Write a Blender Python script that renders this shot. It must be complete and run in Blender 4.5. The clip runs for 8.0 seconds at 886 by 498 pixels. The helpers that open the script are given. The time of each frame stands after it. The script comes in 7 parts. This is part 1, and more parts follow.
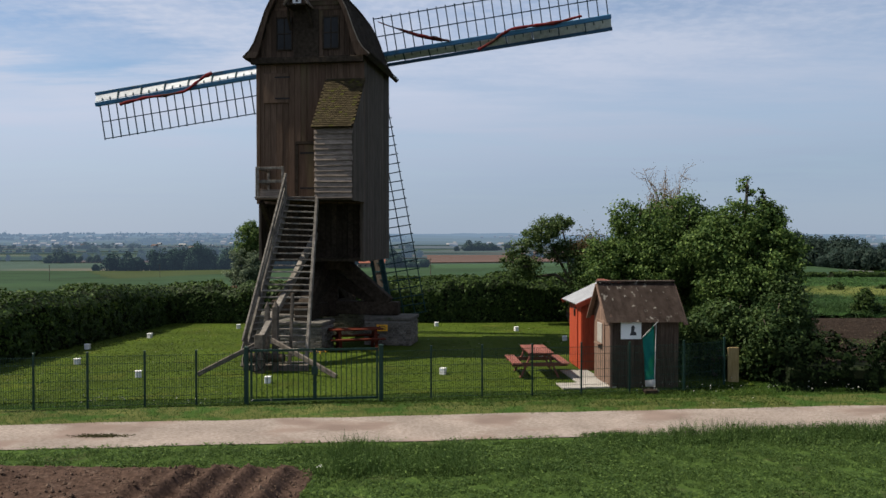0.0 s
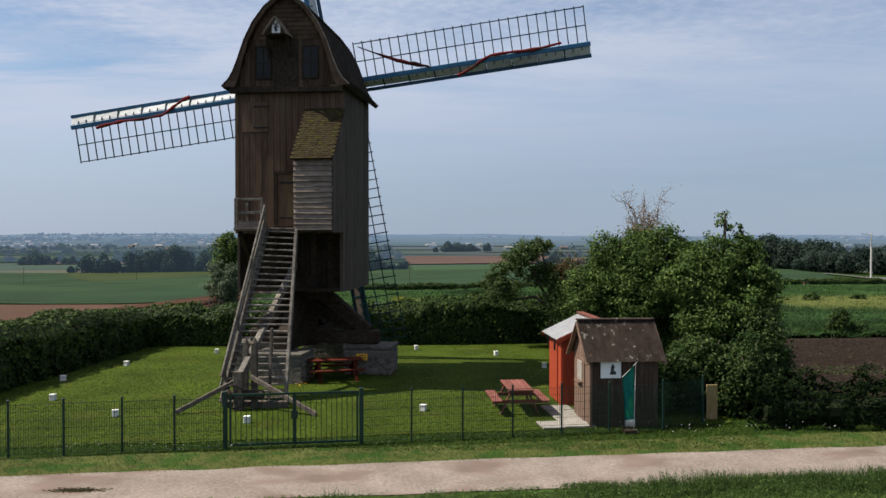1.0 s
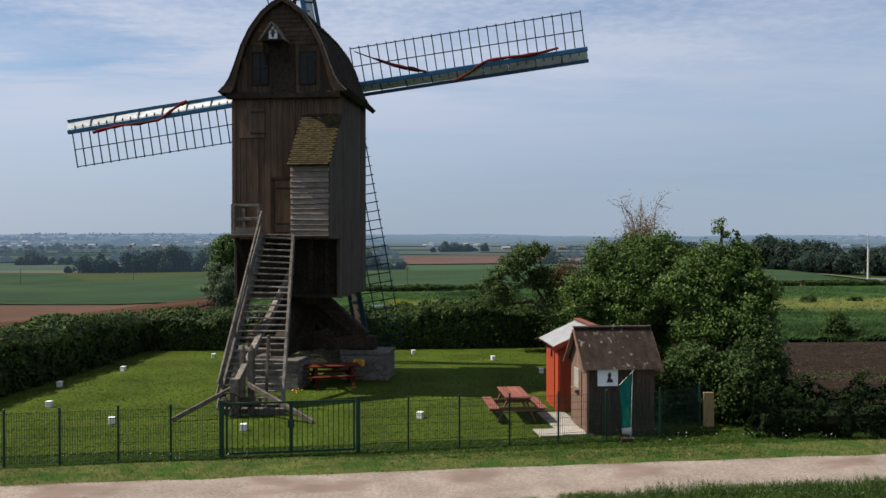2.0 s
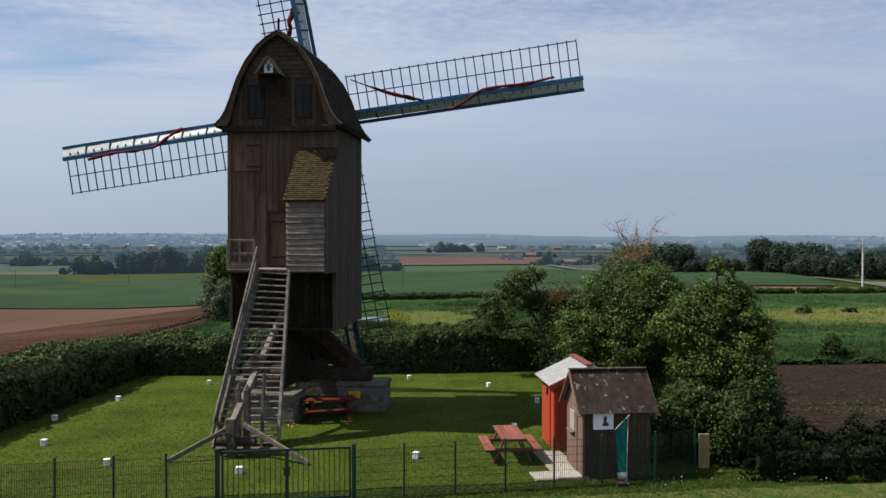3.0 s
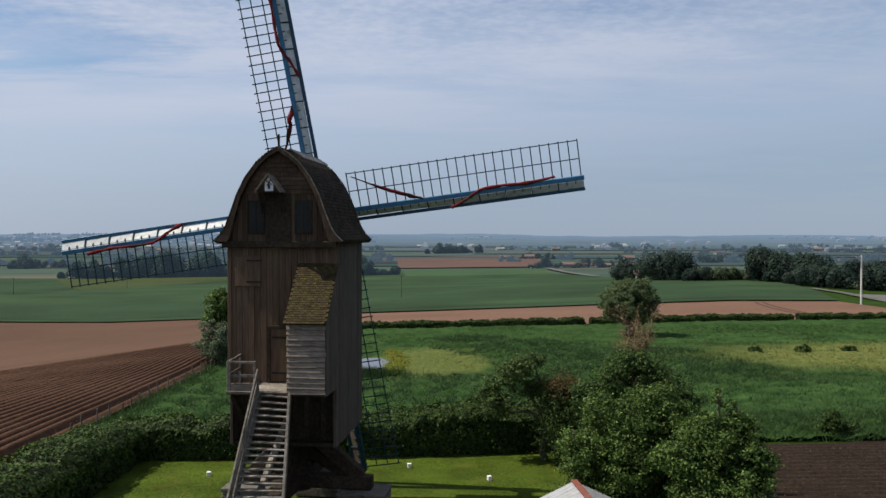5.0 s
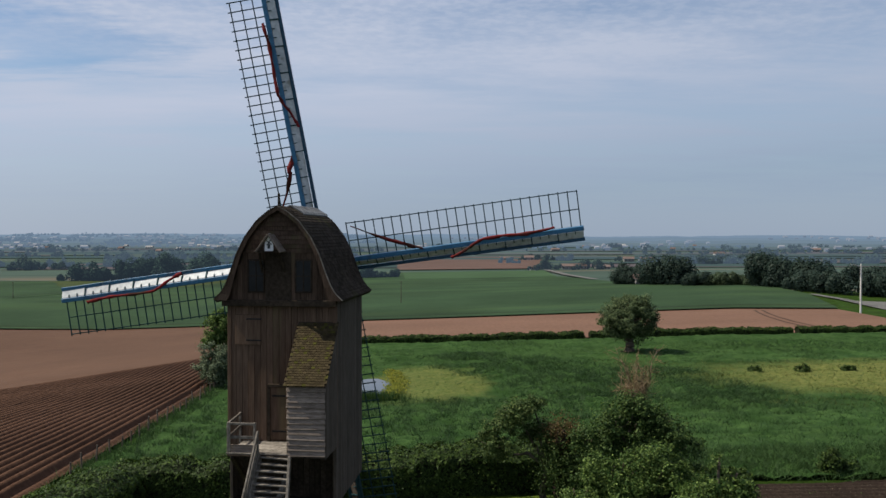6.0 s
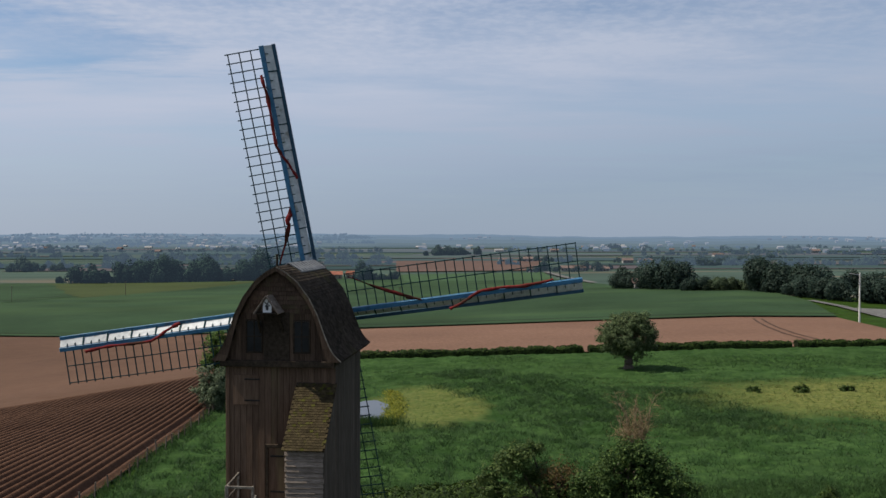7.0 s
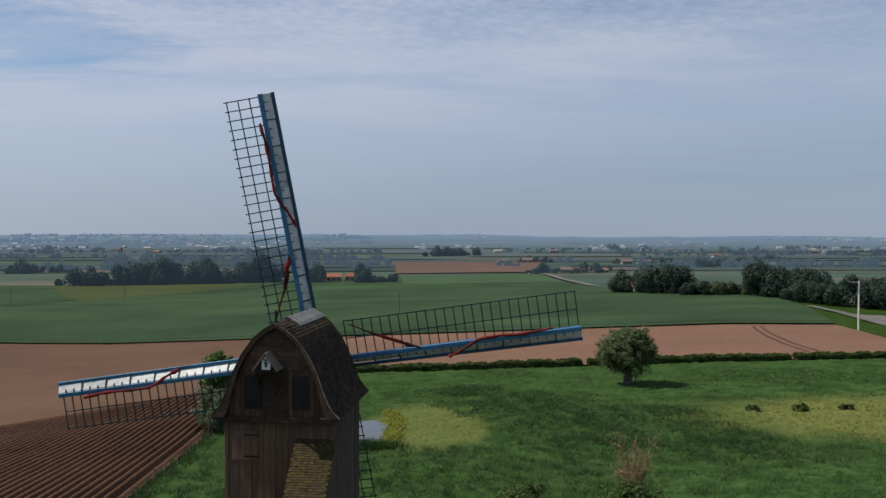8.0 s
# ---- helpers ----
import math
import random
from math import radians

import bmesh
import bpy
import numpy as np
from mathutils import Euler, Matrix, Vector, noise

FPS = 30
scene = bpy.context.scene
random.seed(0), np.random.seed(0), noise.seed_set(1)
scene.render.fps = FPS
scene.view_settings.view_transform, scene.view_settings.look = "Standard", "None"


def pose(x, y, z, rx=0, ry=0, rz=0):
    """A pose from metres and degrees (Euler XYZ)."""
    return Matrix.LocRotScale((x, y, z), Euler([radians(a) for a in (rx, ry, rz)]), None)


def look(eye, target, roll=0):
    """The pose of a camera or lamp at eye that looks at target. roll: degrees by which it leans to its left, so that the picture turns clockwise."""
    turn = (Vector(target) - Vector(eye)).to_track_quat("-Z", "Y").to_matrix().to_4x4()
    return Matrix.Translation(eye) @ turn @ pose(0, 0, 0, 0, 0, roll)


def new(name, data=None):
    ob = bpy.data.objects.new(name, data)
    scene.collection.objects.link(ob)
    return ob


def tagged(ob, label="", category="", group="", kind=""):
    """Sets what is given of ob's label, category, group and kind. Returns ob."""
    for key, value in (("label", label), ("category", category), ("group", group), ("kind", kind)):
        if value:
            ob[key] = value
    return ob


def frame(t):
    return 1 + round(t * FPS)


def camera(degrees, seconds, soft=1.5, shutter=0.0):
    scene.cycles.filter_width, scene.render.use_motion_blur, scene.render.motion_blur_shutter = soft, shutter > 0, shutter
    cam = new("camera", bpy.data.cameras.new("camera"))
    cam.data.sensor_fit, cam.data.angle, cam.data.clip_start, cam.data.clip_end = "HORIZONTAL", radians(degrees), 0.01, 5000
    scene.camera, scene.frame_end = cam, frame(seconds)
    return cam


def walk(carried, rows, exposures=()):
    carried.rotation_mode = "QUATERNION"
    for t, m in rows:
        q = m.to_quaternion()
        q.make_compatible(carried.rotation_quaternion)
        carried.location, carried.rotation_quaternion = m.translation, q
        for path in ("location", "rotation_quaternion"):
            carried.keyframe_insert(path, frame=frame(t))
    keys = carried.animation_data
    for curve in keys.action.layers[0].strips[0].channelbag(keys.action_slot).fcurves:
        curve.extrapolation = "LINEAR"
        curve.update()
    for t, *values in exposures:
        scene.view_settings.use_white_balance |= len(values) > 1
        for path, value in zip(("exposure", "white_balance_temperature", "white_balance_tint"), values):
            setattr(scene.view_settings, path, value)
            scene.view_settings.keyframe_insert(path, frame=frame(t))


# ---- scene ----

cam = camera(54.3, 8.0)
METRES, EYE, TILT, LEAN, TURN = 12.7, 4.1, -0.95, 0.0, 0.0
ROWS = [
    (0.0, 0.0, 0.0, 0.0, 0.0, 0.0, 0.0),
    (0.5, -0.0011, 0.0009, 0.0358, -1.13, 0.01, -0.03),
    (1.0, -0.0031, 0.003, 0.0827, -1.4, 0.03, 0.01),
    (1.2, -0.0030, 0.0032, 0.0910, -1.43, 0.03, 0.0),
    (2.3, -0.0010, 0.0041, 0.1084, -1.66, 0.03, -0.01),
    (2.5, -0.0006, 0.0041, 0.124, -1.74, 0.03, -0.01),
    (3.0, -0.0021, 0.0035, 0.1921, -1.85, 0.02, -0.01),
    (3.5, -0.0032, 0.0052, 0.2733, -1.88, 0.02, 0.0),
    (4.0, -0.004, 0.0072, 0.3547, -1.9, 0.0, 0.0),
    (4.5, -0.0066, 0.0099, 0.435, -1.93, -0.03, 0.0),
    (6.0, -0.0095, 0.0094, 0.6777, -1.98, -0.06, -0.01),
    (6.5, -0.0093, 0.0078, 0.7605, -2.0, -0.04, 0.01),
    (7.0, -0.0078, 0.0118, 0.8448, -2.04, -0.07, -0.04),
    (7.5, -0.0064, 0.0127, 0.9283, -2.05, -0.08, -0.02),
    (8.0, -0.0071, 0.0141, 0.9993, -2.09, -0.08, -0.02),
]
walk(cam, [(t, pose(0, 0, EYE, TILT, LEAN, TURN) @ pose(METRES * x, METRES * y, METRES * z, 90 + pitch, roll, yaw)) for t, x, y, z, yaw, pitch, roll in ROWS],
     exposures=((0.0, 0.64), (4.5, 0.58), (6.5, 0.48), (8.0, 0.43)))

# ---- light ----
SUN_FROM = Vector((-0.98, 0.06, 1.28)).normalized()
sun_data = bpy.data.lights.new("sun", "SUN")
sun_data.energy, sun_data.angle, sun_data.color = 5.0, radians(0.6), (1.0, 0.92, 0.78)
sun = new("sun", sun_data)
sun.matrix_world = look(tuple(SUN_FROM * 200), (0, 0, 0))

world = bpy.data.worlds.new("sky")
scene.world = world
world.use_nodes = True
wn, wl = world.node_tree.nodes, world.node_tree.links
wn.clear()
w_out, w_bg = wn.new("ShaderNodeOutputWorld"), wn.new("ShaderNodeBackground")
w_sky = wn.new("ShaderNodeTexSky")
w_sky.sky_type, w_sky.sun_disc = "NISHITA", False
w_sky.sun_elevation = math.asin(SUN_FROM.z)
w_sky.sun_rotation = math.atan2(SUN_FROM.x, SUN_FROM.y)
w_sky.air_density, w_sky.dust_density, w_sky.ozone_density = 1.0, 0.4, 2.5
w_co, w_sep = wn.new("ShaderNodeTexCoord"), wn.new("ShaderNodeSeparateXYZ")
wl.new(w_co.outputs["Generated"], w_sep.inputs["Vector"])


def w_math(op, a, b):
    node = wn.new("ShaderNodeMath")
    node.operation = op
    for i, v in enumerate((a, b)):
        if isinstance(v, float):
            node.inputs[i].default_value = v
        else:
            wl.new(v, node.inputs[i])
    return node.outputs[0]


def w_range(v, lo, hi, to_lo, to_hi):
    node = wn.new("ShaderNodeMapRange")
    node.interpolation_type = "SMOOTHSTEP"
    for k, x in (("From Min", lo), ("From Max", hi), ("To Min", to_lo), ("To Max", to_hi)):
        node.inputs[k].default_value = x
    wl.new(v, node.inputs["Value"])
    return node.outputs["Result"]


def w_noise(vec, scale, detail, stretch, move=0.0):
    mp, nz = wn.new("ShaderNodeMapping"), wn.new("ShaderNodeTexNoise")
    mp.inputs["Scale"].default_value = stretch
    mp.inputs["Location"].default_value = (move, move * 0.7, move * 1.3)
    nz.inputs["Scale"].default_value, nz.inputs["Detail"].default_value, nz.inputs["Roughness"].default_value = scale, detail, 0.58
    wl.new(vec, mp.inputs["Vector"])
    wl.new(mp.outputs["Vector"], nz.inputs["Vector"])
    return nz.outputs["Fac"]


# a high cloud sheet: the view direction laid out on a flat layer
w_up = w_math("MAXIMUM", w_math("ADD", w_sep.outputs["Z"], 0.07), 0.03)
w_flat = wn.new("ShaderNodeCombineXYZ")
wl.new(w_math("DIVIDE", w_sep.outputs["X"], w_up), w_flat.inputs["X"])
wl.new(w_math("DIVIDE", w_sep.outputs["Y"], w_up), w_flat.inputs["Y"])
w_wisp = w_noise(w_flat.outputs["Vector"], 0.75, 6.0, (0.8, 1.5, 1), 4.3)
w_streak = w_noise(w_flat.outputs["Vector"], 2.6, 5.0, (0.55, 1.6, 1), 1.7)
w_puff = w_noise(w_flat.outputs["Vector"], 21.0, 5.0, (0.8, 0.8, 1), 0.4)
w_puffs = w_math("MULTIPLY", w_range(w_puff, 0.35, 0.68, -0.5, 0.5), w_range(w_sep.outputs["Z"], 0.14, 0.27, 0.0, 0.24))
w_body = w_math("ADD", w_math("ADD", w_range(w_wisp, 0.33, 0.66, 0.55, 1.0), w_math("MULTIPLY", w_math("SUBTRACT", w_streak, 0.5), 0.55)), w_puffs)
# a clearing where the blue shows through
w_gap, w_len = wn.new("ShaderNodeMapping"), wn.new("ShaderNodeVectorMath")
w_gap.vector_type = "TEXTURE"
w_gap.inputs["Location"].default_value, w_gap.inputs["Scale"].default_value = (-0.41, 0.90, 0.205), (0.16, 1.2, 0.034)
w_gap.inputs["Rotation"].default_value = (0, radians(5), 0)
w_len.operation = "LENGTH"
wl.new(w_co.outputs["Generated"], w_gap.inputs["Vector"])
wl.new(w_gap.outputs["Vector"], w_len.inputs[0])
w_open = w_range(w_math("ADD", w_len.outputs["Value"], w_math("MULTIPLY", w_math("SUBTRACT", w_streak, 0.5), 3.2)), 0.4, 1.35, 0.52, 0.0)
w_cover = w_math("SUBTRACT", w_body, w_open)
w_high = w_range(w_sep.outputs["Z"], 0.0, 0.2, 0.0, 1.0)
w_fade = wn.new("ShaderNodeMix")
w_fade.inputs["A"].default_value = 0.86
wl.new(w_high, w_fade.inputs["Factor"])
wl.new(w_cover, w_fade.inputs["B"])
w_clamp = wn.new("ShaderNodeClamp")
wl.new(w_fade.outputs["Result"], w_clamp.inputs["Value"])
w_cloud, w_mix = wn.new("ShaderNodeMix"), wn.new("ShaderNodeMix")
w_cloud.data_type = w_mix.data_type = "RGBA"
w_cloud.inputs["A"].default_value = (3.18, 4.02, 5.38, 1)
w_cloud.inputs["B"].default_value = (5.4, 6.0, 7.4, 1)
w_side = w_math("ADD", w_high, w_math("MULTIPLY", w_sep.outputs["X"], -0.75))
w_tone = wn.new("ShaderNodeClamp")
wl.new(w_side, w_tone.inputs["Value"])
wl.new(w_tone.outputs["Result"], w_cloud.inputs["Factor"])
wl.new(w_cloud.outputs["Result"], w_mix.inputs["B"])
wl.new(w_clamp.outputs["Result"], w_mix.inputs["Factor"])
w_clear = wn.new("ShaderNodeVectorMath")
w_clear.operation = "MULTIPLY"
w_clear.inputs[1].default_value = (0.97, 1.02, 1.08)
wl.new(w_sky.outputs["Color"], w_clear.inputs[0])
wl.new(w_clear.outputs["Vector"], w_mix.inputs["A"])
wl.new(w_mix.outputs["Result"], w_bg.inputs["Color"])
w_bg.inputs["Strength"].default_value = 0.066
wl.new(w_bg.outputs["Background"], w_out.inputs["Surface"])


# ---- materials ----
def mat(name, dark, light, scale=4.0, rough=0.85, bump=0.3, stretch=(1, 1, 1), big=0.3, big_scale=0.4, vary=0.0, island=0.0,
        metal=0.0, bump_dist=0.02, third=None, third_at=0.6, third_scale=1.0, spec=0.04):
    """Two-tone grain, a slow large variation, an optional third colour in patches, and relief."""
    m = bpy.data.materials.new(name)
    m.use_nodes = True
    n, l = m.node_tree.nodes, m.node_tree.links
    bsdf = n["Principled BSDF"]
    co, mp = n.new("ShaderNodeTexCoord"), n.new("ShaderNodeMapping")
    mp.inputs["Scale"].default_value = stretch
    l.new(co.outputs["Object"], mp.inputs["Vector"])
    vec = mp.outputs["Vector"]
    if vary:
        info, off = n.new("ShaderNodeObjectInfo"), n.new("ShaderNodeVectorMath")
        off.operation = "MULTIPLY_ADD"
        off.inputs[0].default_value = (37.0, 19.0, 53.0)
        l.new(info.outputs["Random"], off.inputs[1])
        l.new(vec, off.inputs[2])
        vec = off.outputs["Vector"]
    fine = n.new("ShaderNodeTexNoise")
    fine.inputs["Scale"].default_value, fine.inputs["Detail"].default_value, fine.inputs["Roughness"].default_value = scale, 6.0, 0.65
    l.new(vec, fine.inputs["Vector"])
    slow = n.new("ShaderNodeTexNoise")
    slow.inputs["Scale"].default_value, slow.inputs["Detail"].default_value = big_scale, 3.0
    l.new(co.outputs["Object"] if not vary else vec, slow.inputs["Vector"])
    ramp = n.new("ShaderNodeValToRGB")
    ramp.color_ramp.elements[0].position, ramp.color_ramp.elements[1].position = 0.3, 0.7
    ramp.color_ramp.elements[0].color, ramp.color_ramp.elements[1].color = (*dark, 1), (*light, 1)
    l.new(fine.outputs["Fac"], ramp.inputs["Fac"])
    colour = ramp.outputs["Color"]
    if third:
        tn, tr, tm = n.new("ShaderNodeTexNoise"), n.new("ShaderNodeValToRGB"), n.new("ShaderNodeMix")
        tn.inputs["Scale"].default_value, tn.inputs["Detail"].default_value = third_scale, 5.0
        l.new(vec, tn.inputs["Vector"])
        tr.color_ramp.elements[0].position, tr.color_ramp.elements[1].position = third_at, third_at + 0.1
        l.new(tn.outputs["Fac"], tr.inputs["Fac"])
        tm.data_type = "RGBA"
        tm.inputs["B"].default_value = (*third, 1)
        l.new(tr.outputs["Color"], tm.inputs["Factor"])
        l.new(colour, tm.inputs["A"])
        colour = tm.outputs["Result"]
    hsv = n.new("ShaderNodeHueSaturation")
    val = n.new("ShaderNodeMapRange")
    val.inputs["From Min"].default_value, val.inputs["From Max"].default_value = 0.25, 0.75
    val.inputs["To Min"].default_value, val.inputs["To Max"].default_value = 1 - big, 1 + big
    l.new(slow.outputs["Fac"], val.inputs["Value"])
    value = val.outputs["Result"]
    for amount, node, socket in ((vary, "ShaderNodeObjectInfo", "Random"), (island, "ShaderNodeNewGeometry", "Random Per Island")):
        if amount:
            src, mr, mul = n.new(node), n.new("ShaderNodeMapRange"), n.new("ShaderNodeMath")
            mr.inputs["To Min"].default_value, mr.inputs["To Max"].default_value = 1 - amount, 1 + amount
            mul.operation = "MULTIPLY"
            l.new(src.outputs[socket], mr.inputs["Value"])
            l.new(mr.outputs["Result"], mul.inputs[0])
            l.new(value, mul.inputs[1])
            value = mul.outputs[0]
    l.new(value, hsv.inputs["Value"])
    l.new(colour, hsv.inputs["Color"])
    l.new(hsv.outputs["Color"], bsdf.inputs["Base Color"])
    bsdf.inputs["Roughness"].default_value, bsdf.inputs["Metallic"].default_value = rough, metal
    bsdf.inputs["Specular IOR Level"].default_value = spec
    if bump:
        b = n.new("ShaderNodeBump")
        b.inputs["Strength"].default_value, b.inputs["Distance"].default_value = bump, bump_dist
        l.new(fine.outputs["Fac"], b.inputs["Height"])
        l.new(b.outputs["Normal"], bsdf.inputs["Normal"])
    return m


def leaf_mat(name, dark, light, through_light=0.35, gloss=0.12):
    """Foliage: each leaf its own tone, with light passing through."""
    m = bpy.data.materials.new(name)
    m.use_nodes = True
    n, l = m.node_tree.nodes, m.node_tree.links
    bsdf, out = n["Principled BSDF"], n["Material Output"]
    geo, ramp = n.new("ShaderNodeNewGeometry"), n.new("ShaderNodeValToRGB")
    ramp.color_ramp.elements[0].color, ramp.color_ramp.elements[1].color = (*dark, 1), (*light, 1)
    ramp.color_ramp.elements.new(0.70).color = (*(d + 0.36 * (e - d) for d, e in zip(dark, light)), 1)
    l.new(geo.outputs["Random Per Island"], ramp.inputs["Fac"])
    l.new(ramp.outputs["Color"], bsdf.inputs["Base Color"])
    bsdf.inputs["Roughness"].default_value = 0.6
    bsdf.inputs["Specular IOR Level"].default_value = gloss
    tr, mix = n.new("ShaderNodeBsdfTranslucent"), n.new("ShaderNodeMixShader")
    l.new(ramp.outputs["Color"], tr.inputs["Color"])
    mix.inputs["Fac"].default_value = through_light
    l.new(bsdf.outputs["BSDF"], mix.inputs[1])
    l.new(tr.outputs["BSDF"], mix.inputs[2])
    l.new(mix.outputs["Shader"], out.inputs["Surface"])
    return m


M_PLANK = mat("weathered_dark_boards", (0.064, 0.041, 0.029), (0.130, 0.088, 0.063), 7, 0.85, 0.4, (3, 3, 0.22), 0.4, 0.45, vary=0.12, third=(0.104, 0.083, 0.048), third_at=0.54, third_scale=0.35)
M_GABLE = mat("dark_gable_boards", (0.037, 0.025, 0.018), (0.090, 0.062, 0.046), 7, 0.85, 0.4, (3, 3, 0.3), 0.4, 0.5, vary=0.16, third=(0.066, 0.054, 0.032), third_at=0.57, third_scale=0.7)
M_PLANK_SIDE = mat("weathered_grey_boards", (0.044, 0.036, 0.030), (0.110, 0.091, 0.076), 7, 0.85, 0.4, (3, 3, 0.22), 0.35, 0.5, vary=0.12)
M_CLAP = mat("grey_clapboard", (0.096, 0.078, 0.065), (0.255, 0.212, 0.182), 7, 0.85, 0.4, (0.5, 2, 3), 0.25, 0.8, vary=0.2)
# Oak darkened further to stand in for shade beneath the mill.
M_TIMBER = mat("old_shaded_oak", (0.0140, 0.0108, 0.0082), (0.0490, 0.0380, 0.0285), 8, 0.85, 0.4, (1, 1, 1), 0.3, 0.7, vary=0.2)
M_POST = mat("weathered_post_wood", (0.0495, 0.0418, 0.0352), (0.1540, 0.1320, 0.1100), 7, 0.85, 0.4, (1, 1, 1), 0.3, 0.9, vary=0.25)
M_STEP = mat("bleached_timber", (0.0688, 0.0612, 0.0525), (0.2313, 0.2100, 0.1850), 7, 0.85, 0.4, (1, 1, 1), 0.35, 0.9, vary=0.3)
M_SHINGLE = mat("dark_roof_shingles", (0.0150, 0.0115, 0.0090), (0.0460, 0.0365, 0.0285), 6, 0.9, 0.5, (1, 1, 1), 0.35, 0.6, island=0.4, third=(0.0400, 0.0360, 0.0180), third_at=0.6, third_scale=0.7)
M_MOSSTILE = mat("mossy_tiles", (0.0208, 0.0160, 0.0097), (0.0520, 0.0409, 0.0215), 7, 0.9, 0.5, (1, 1, 1), 0.25, 0.8, vary=0.22, third=(0.0416, 0.0409, 0.0097), third_at=0.56, third_scale=1.2)
M_BLUE = mat("blue_painted_wood", (0.022, 0.095, 0.185), (0.042, 0.155, 0.275), 6, 0.5, 0.15, big=0.2, spec=0.3, third=(0.030, 0.070, 0.110), third_at=0.58, third_scale=1.6)
M_WHITE = mat("white_painted_wood", (0.30, 0.32, 0.34), (0.50, 0.52, 0.53), 5, 0.6, 0.15, big=0.2, third=(0.22, 0.22, 0.20), third_at=0.58, third_scale=2.0, spec=0.25)
# The rims' blue with shade put into the colour.
M_SHADERIM = mat("shaded_blue_paint", (0.010, 0.036, 0.066), (0.020, 0.062, 0.105), 6, 0.55, 0.15, big=0.25, spec=0.25)
M_LATTICE = mat("dark_lattice", (0.010, 0.030, 0.034), (0.026, 0.058, 0.064), 6, 0.7, 0.1)
M_CLOTH = mat("red_sailcloth", (0.070, 0.010, 0.011), (0.20, 0.028, 0.028), 8, 0.8, 0.3, big=0.3, big_scale=1.5, third=(0.050, 0.020, 0.015), third_at=0.5, third_scale=0.8)
M_GLASS = mat("dark_window_glass", (0.006, 0.007, 0.008), (0.016, 0.017, 0.018), 3, 0.35, 0.0, spec=0.16)
M_IRON = mat("black_iron", (0.008, 0.008, 0.008), (0.025, 0.023, 0.022), 8, 0.5, 0.1, metal=0.4, spec=0.25)
M_BRICK = mat("grey_stone_brick", (0.082, 0.073, 0.062), (0.198, 0.180, 0.155), 9, 0.9, 0.4, big=0.25, vary=0.32)
M_MORTAR = mat("pale_mortar", (0.11, 0.105, 0.098), (0.19, 0.18, 0.17), 12, 0.95, 0.4)
M_COPING = mat("stone_coping", (0.060, 0.056, 0.050), (0.140, 0.130, 0.116), 6, 0.9, 0.4, third=(0.046, 0.052, 0.028), third_at=0.52, third_scale=1.5)
M_FENCE = mat("green_coated_steel", (0.006, 0.024, 0.017), (0.014, 0.040, 0.029), 5, 0.45, 0.05, spec=0.25)
M_REDWOOD = mat("orange_red_boards", (0.2265, 0.0309, 0.0123), (0.3432, 0.0549, 0.0206), 6, 0.65, 0.2, (3, 3, 0.4), 0.2, 0.8, vary=0.12, spec=0.25)
M_BROWNWOOD = mat("brown_boards", (0.040, 0.028, 0.022), (0.092, 0.066, 0.050), 6, 0.75, 0.3, (3, 3, 0.4), 0.3, 0.8, vary=0.13)
M_BOARD = mat("yellowed_board", (0.20, 0.145, 0.06), (0.32, 0.25, 0.13), 6, 0.75, 0.3, (3, 3, 0.4), 0.2, 0.8)
M_PALEWOOD = mat("pale_pink_lit_boards", (0.108, 0.070, 0.053), (0.190, 0.128, 0.099), 6, 0.75, 0.3, (3, 3, 0.4), 0.25, 0.8, vary=0.12)
M_ETERNIT = mat("lichened_roof_sheet", (0.038, 0.028, 0.023), (0.090, 0.068, 0.057), 5, 0.9, 0.4, (1.0, 0.6, 0.6), 0.35, 0.9, third=(0.36, 0.34, 0.30), third_at=0.615, third_scale=8.0)
M_ZINC = mat("pale_roof_sheet", (0.2157, 0.2198, 0.2322), (0.2820, 0.2862, 0.2986), 4, 0.5, 0.1, big=0.12, big_scale=1.0, spec=0.25)
M_LEAD = mat("dull_lead_sheet", (0.0900, 0.0930, 0.0990), (0.1800, 0.1860, 0.1920), 5, 0.6, 0.2, big=0.25, big_scale=1.2, spec=0.2)
M_TABLEWOOD = mat("red_brown_table_wood", (0.1152, 0.0403, 0.0317), (0.2074, 0.0864, 0.0691), 8, 0.7, 0.2, (0.5, 4, 4), 0.2, 0.8, vary=0.15)
M_TABLERED = mat("orange_red_table_wood", (0.050, 0.012, 0.007), (0.098, 0.025, 0.014), 8, 0.65, 0.2, (0.5, 4, 4), 0.2, 0.8, vary=0.15)
M_CONCRETE = mat("pale_concrete", (0.2074, 0.1901, 0.1728), (0.3168, 0.2995, 0.2707), 6, 0.9, 0.2, big=0.2)
M_MARK = mat("white_marker", (0.5270, 0.5355, 0.5270), (0.6970, 0.6970, 0.6800), 9, 0.6, 0.1, big=0.12, big_scale=3, spec=0.25)
M_SIGNWHITE = mat("sign_white", (0.70, 0.71, 0.72), (0.80, 0.80, 0.80), 2, 0.4, 0.0, big=0.05, spec=0.25)
M_SIGNGREY = mat("sign_print", (0.03, 0.03, 0.035), (0.08, 0.08, 0.085), 12, 0.5, 0.0)
M_YELLOW = mat("yellow_plate", (0.70, 0.34, 0.02), (0.80, 0.42, 0.04), 3, 0.4, 0.0, big=0.05, spec=0.25)
M_TEAL = mat("teal_flag_cloth", (0.012, 0.16, 0.15), (0.03, 0.25, 0.22), 2, 0.7, 0.1, third=(0.03, 0.30, 0.14), third_at=0.5, third_scale=1.5)
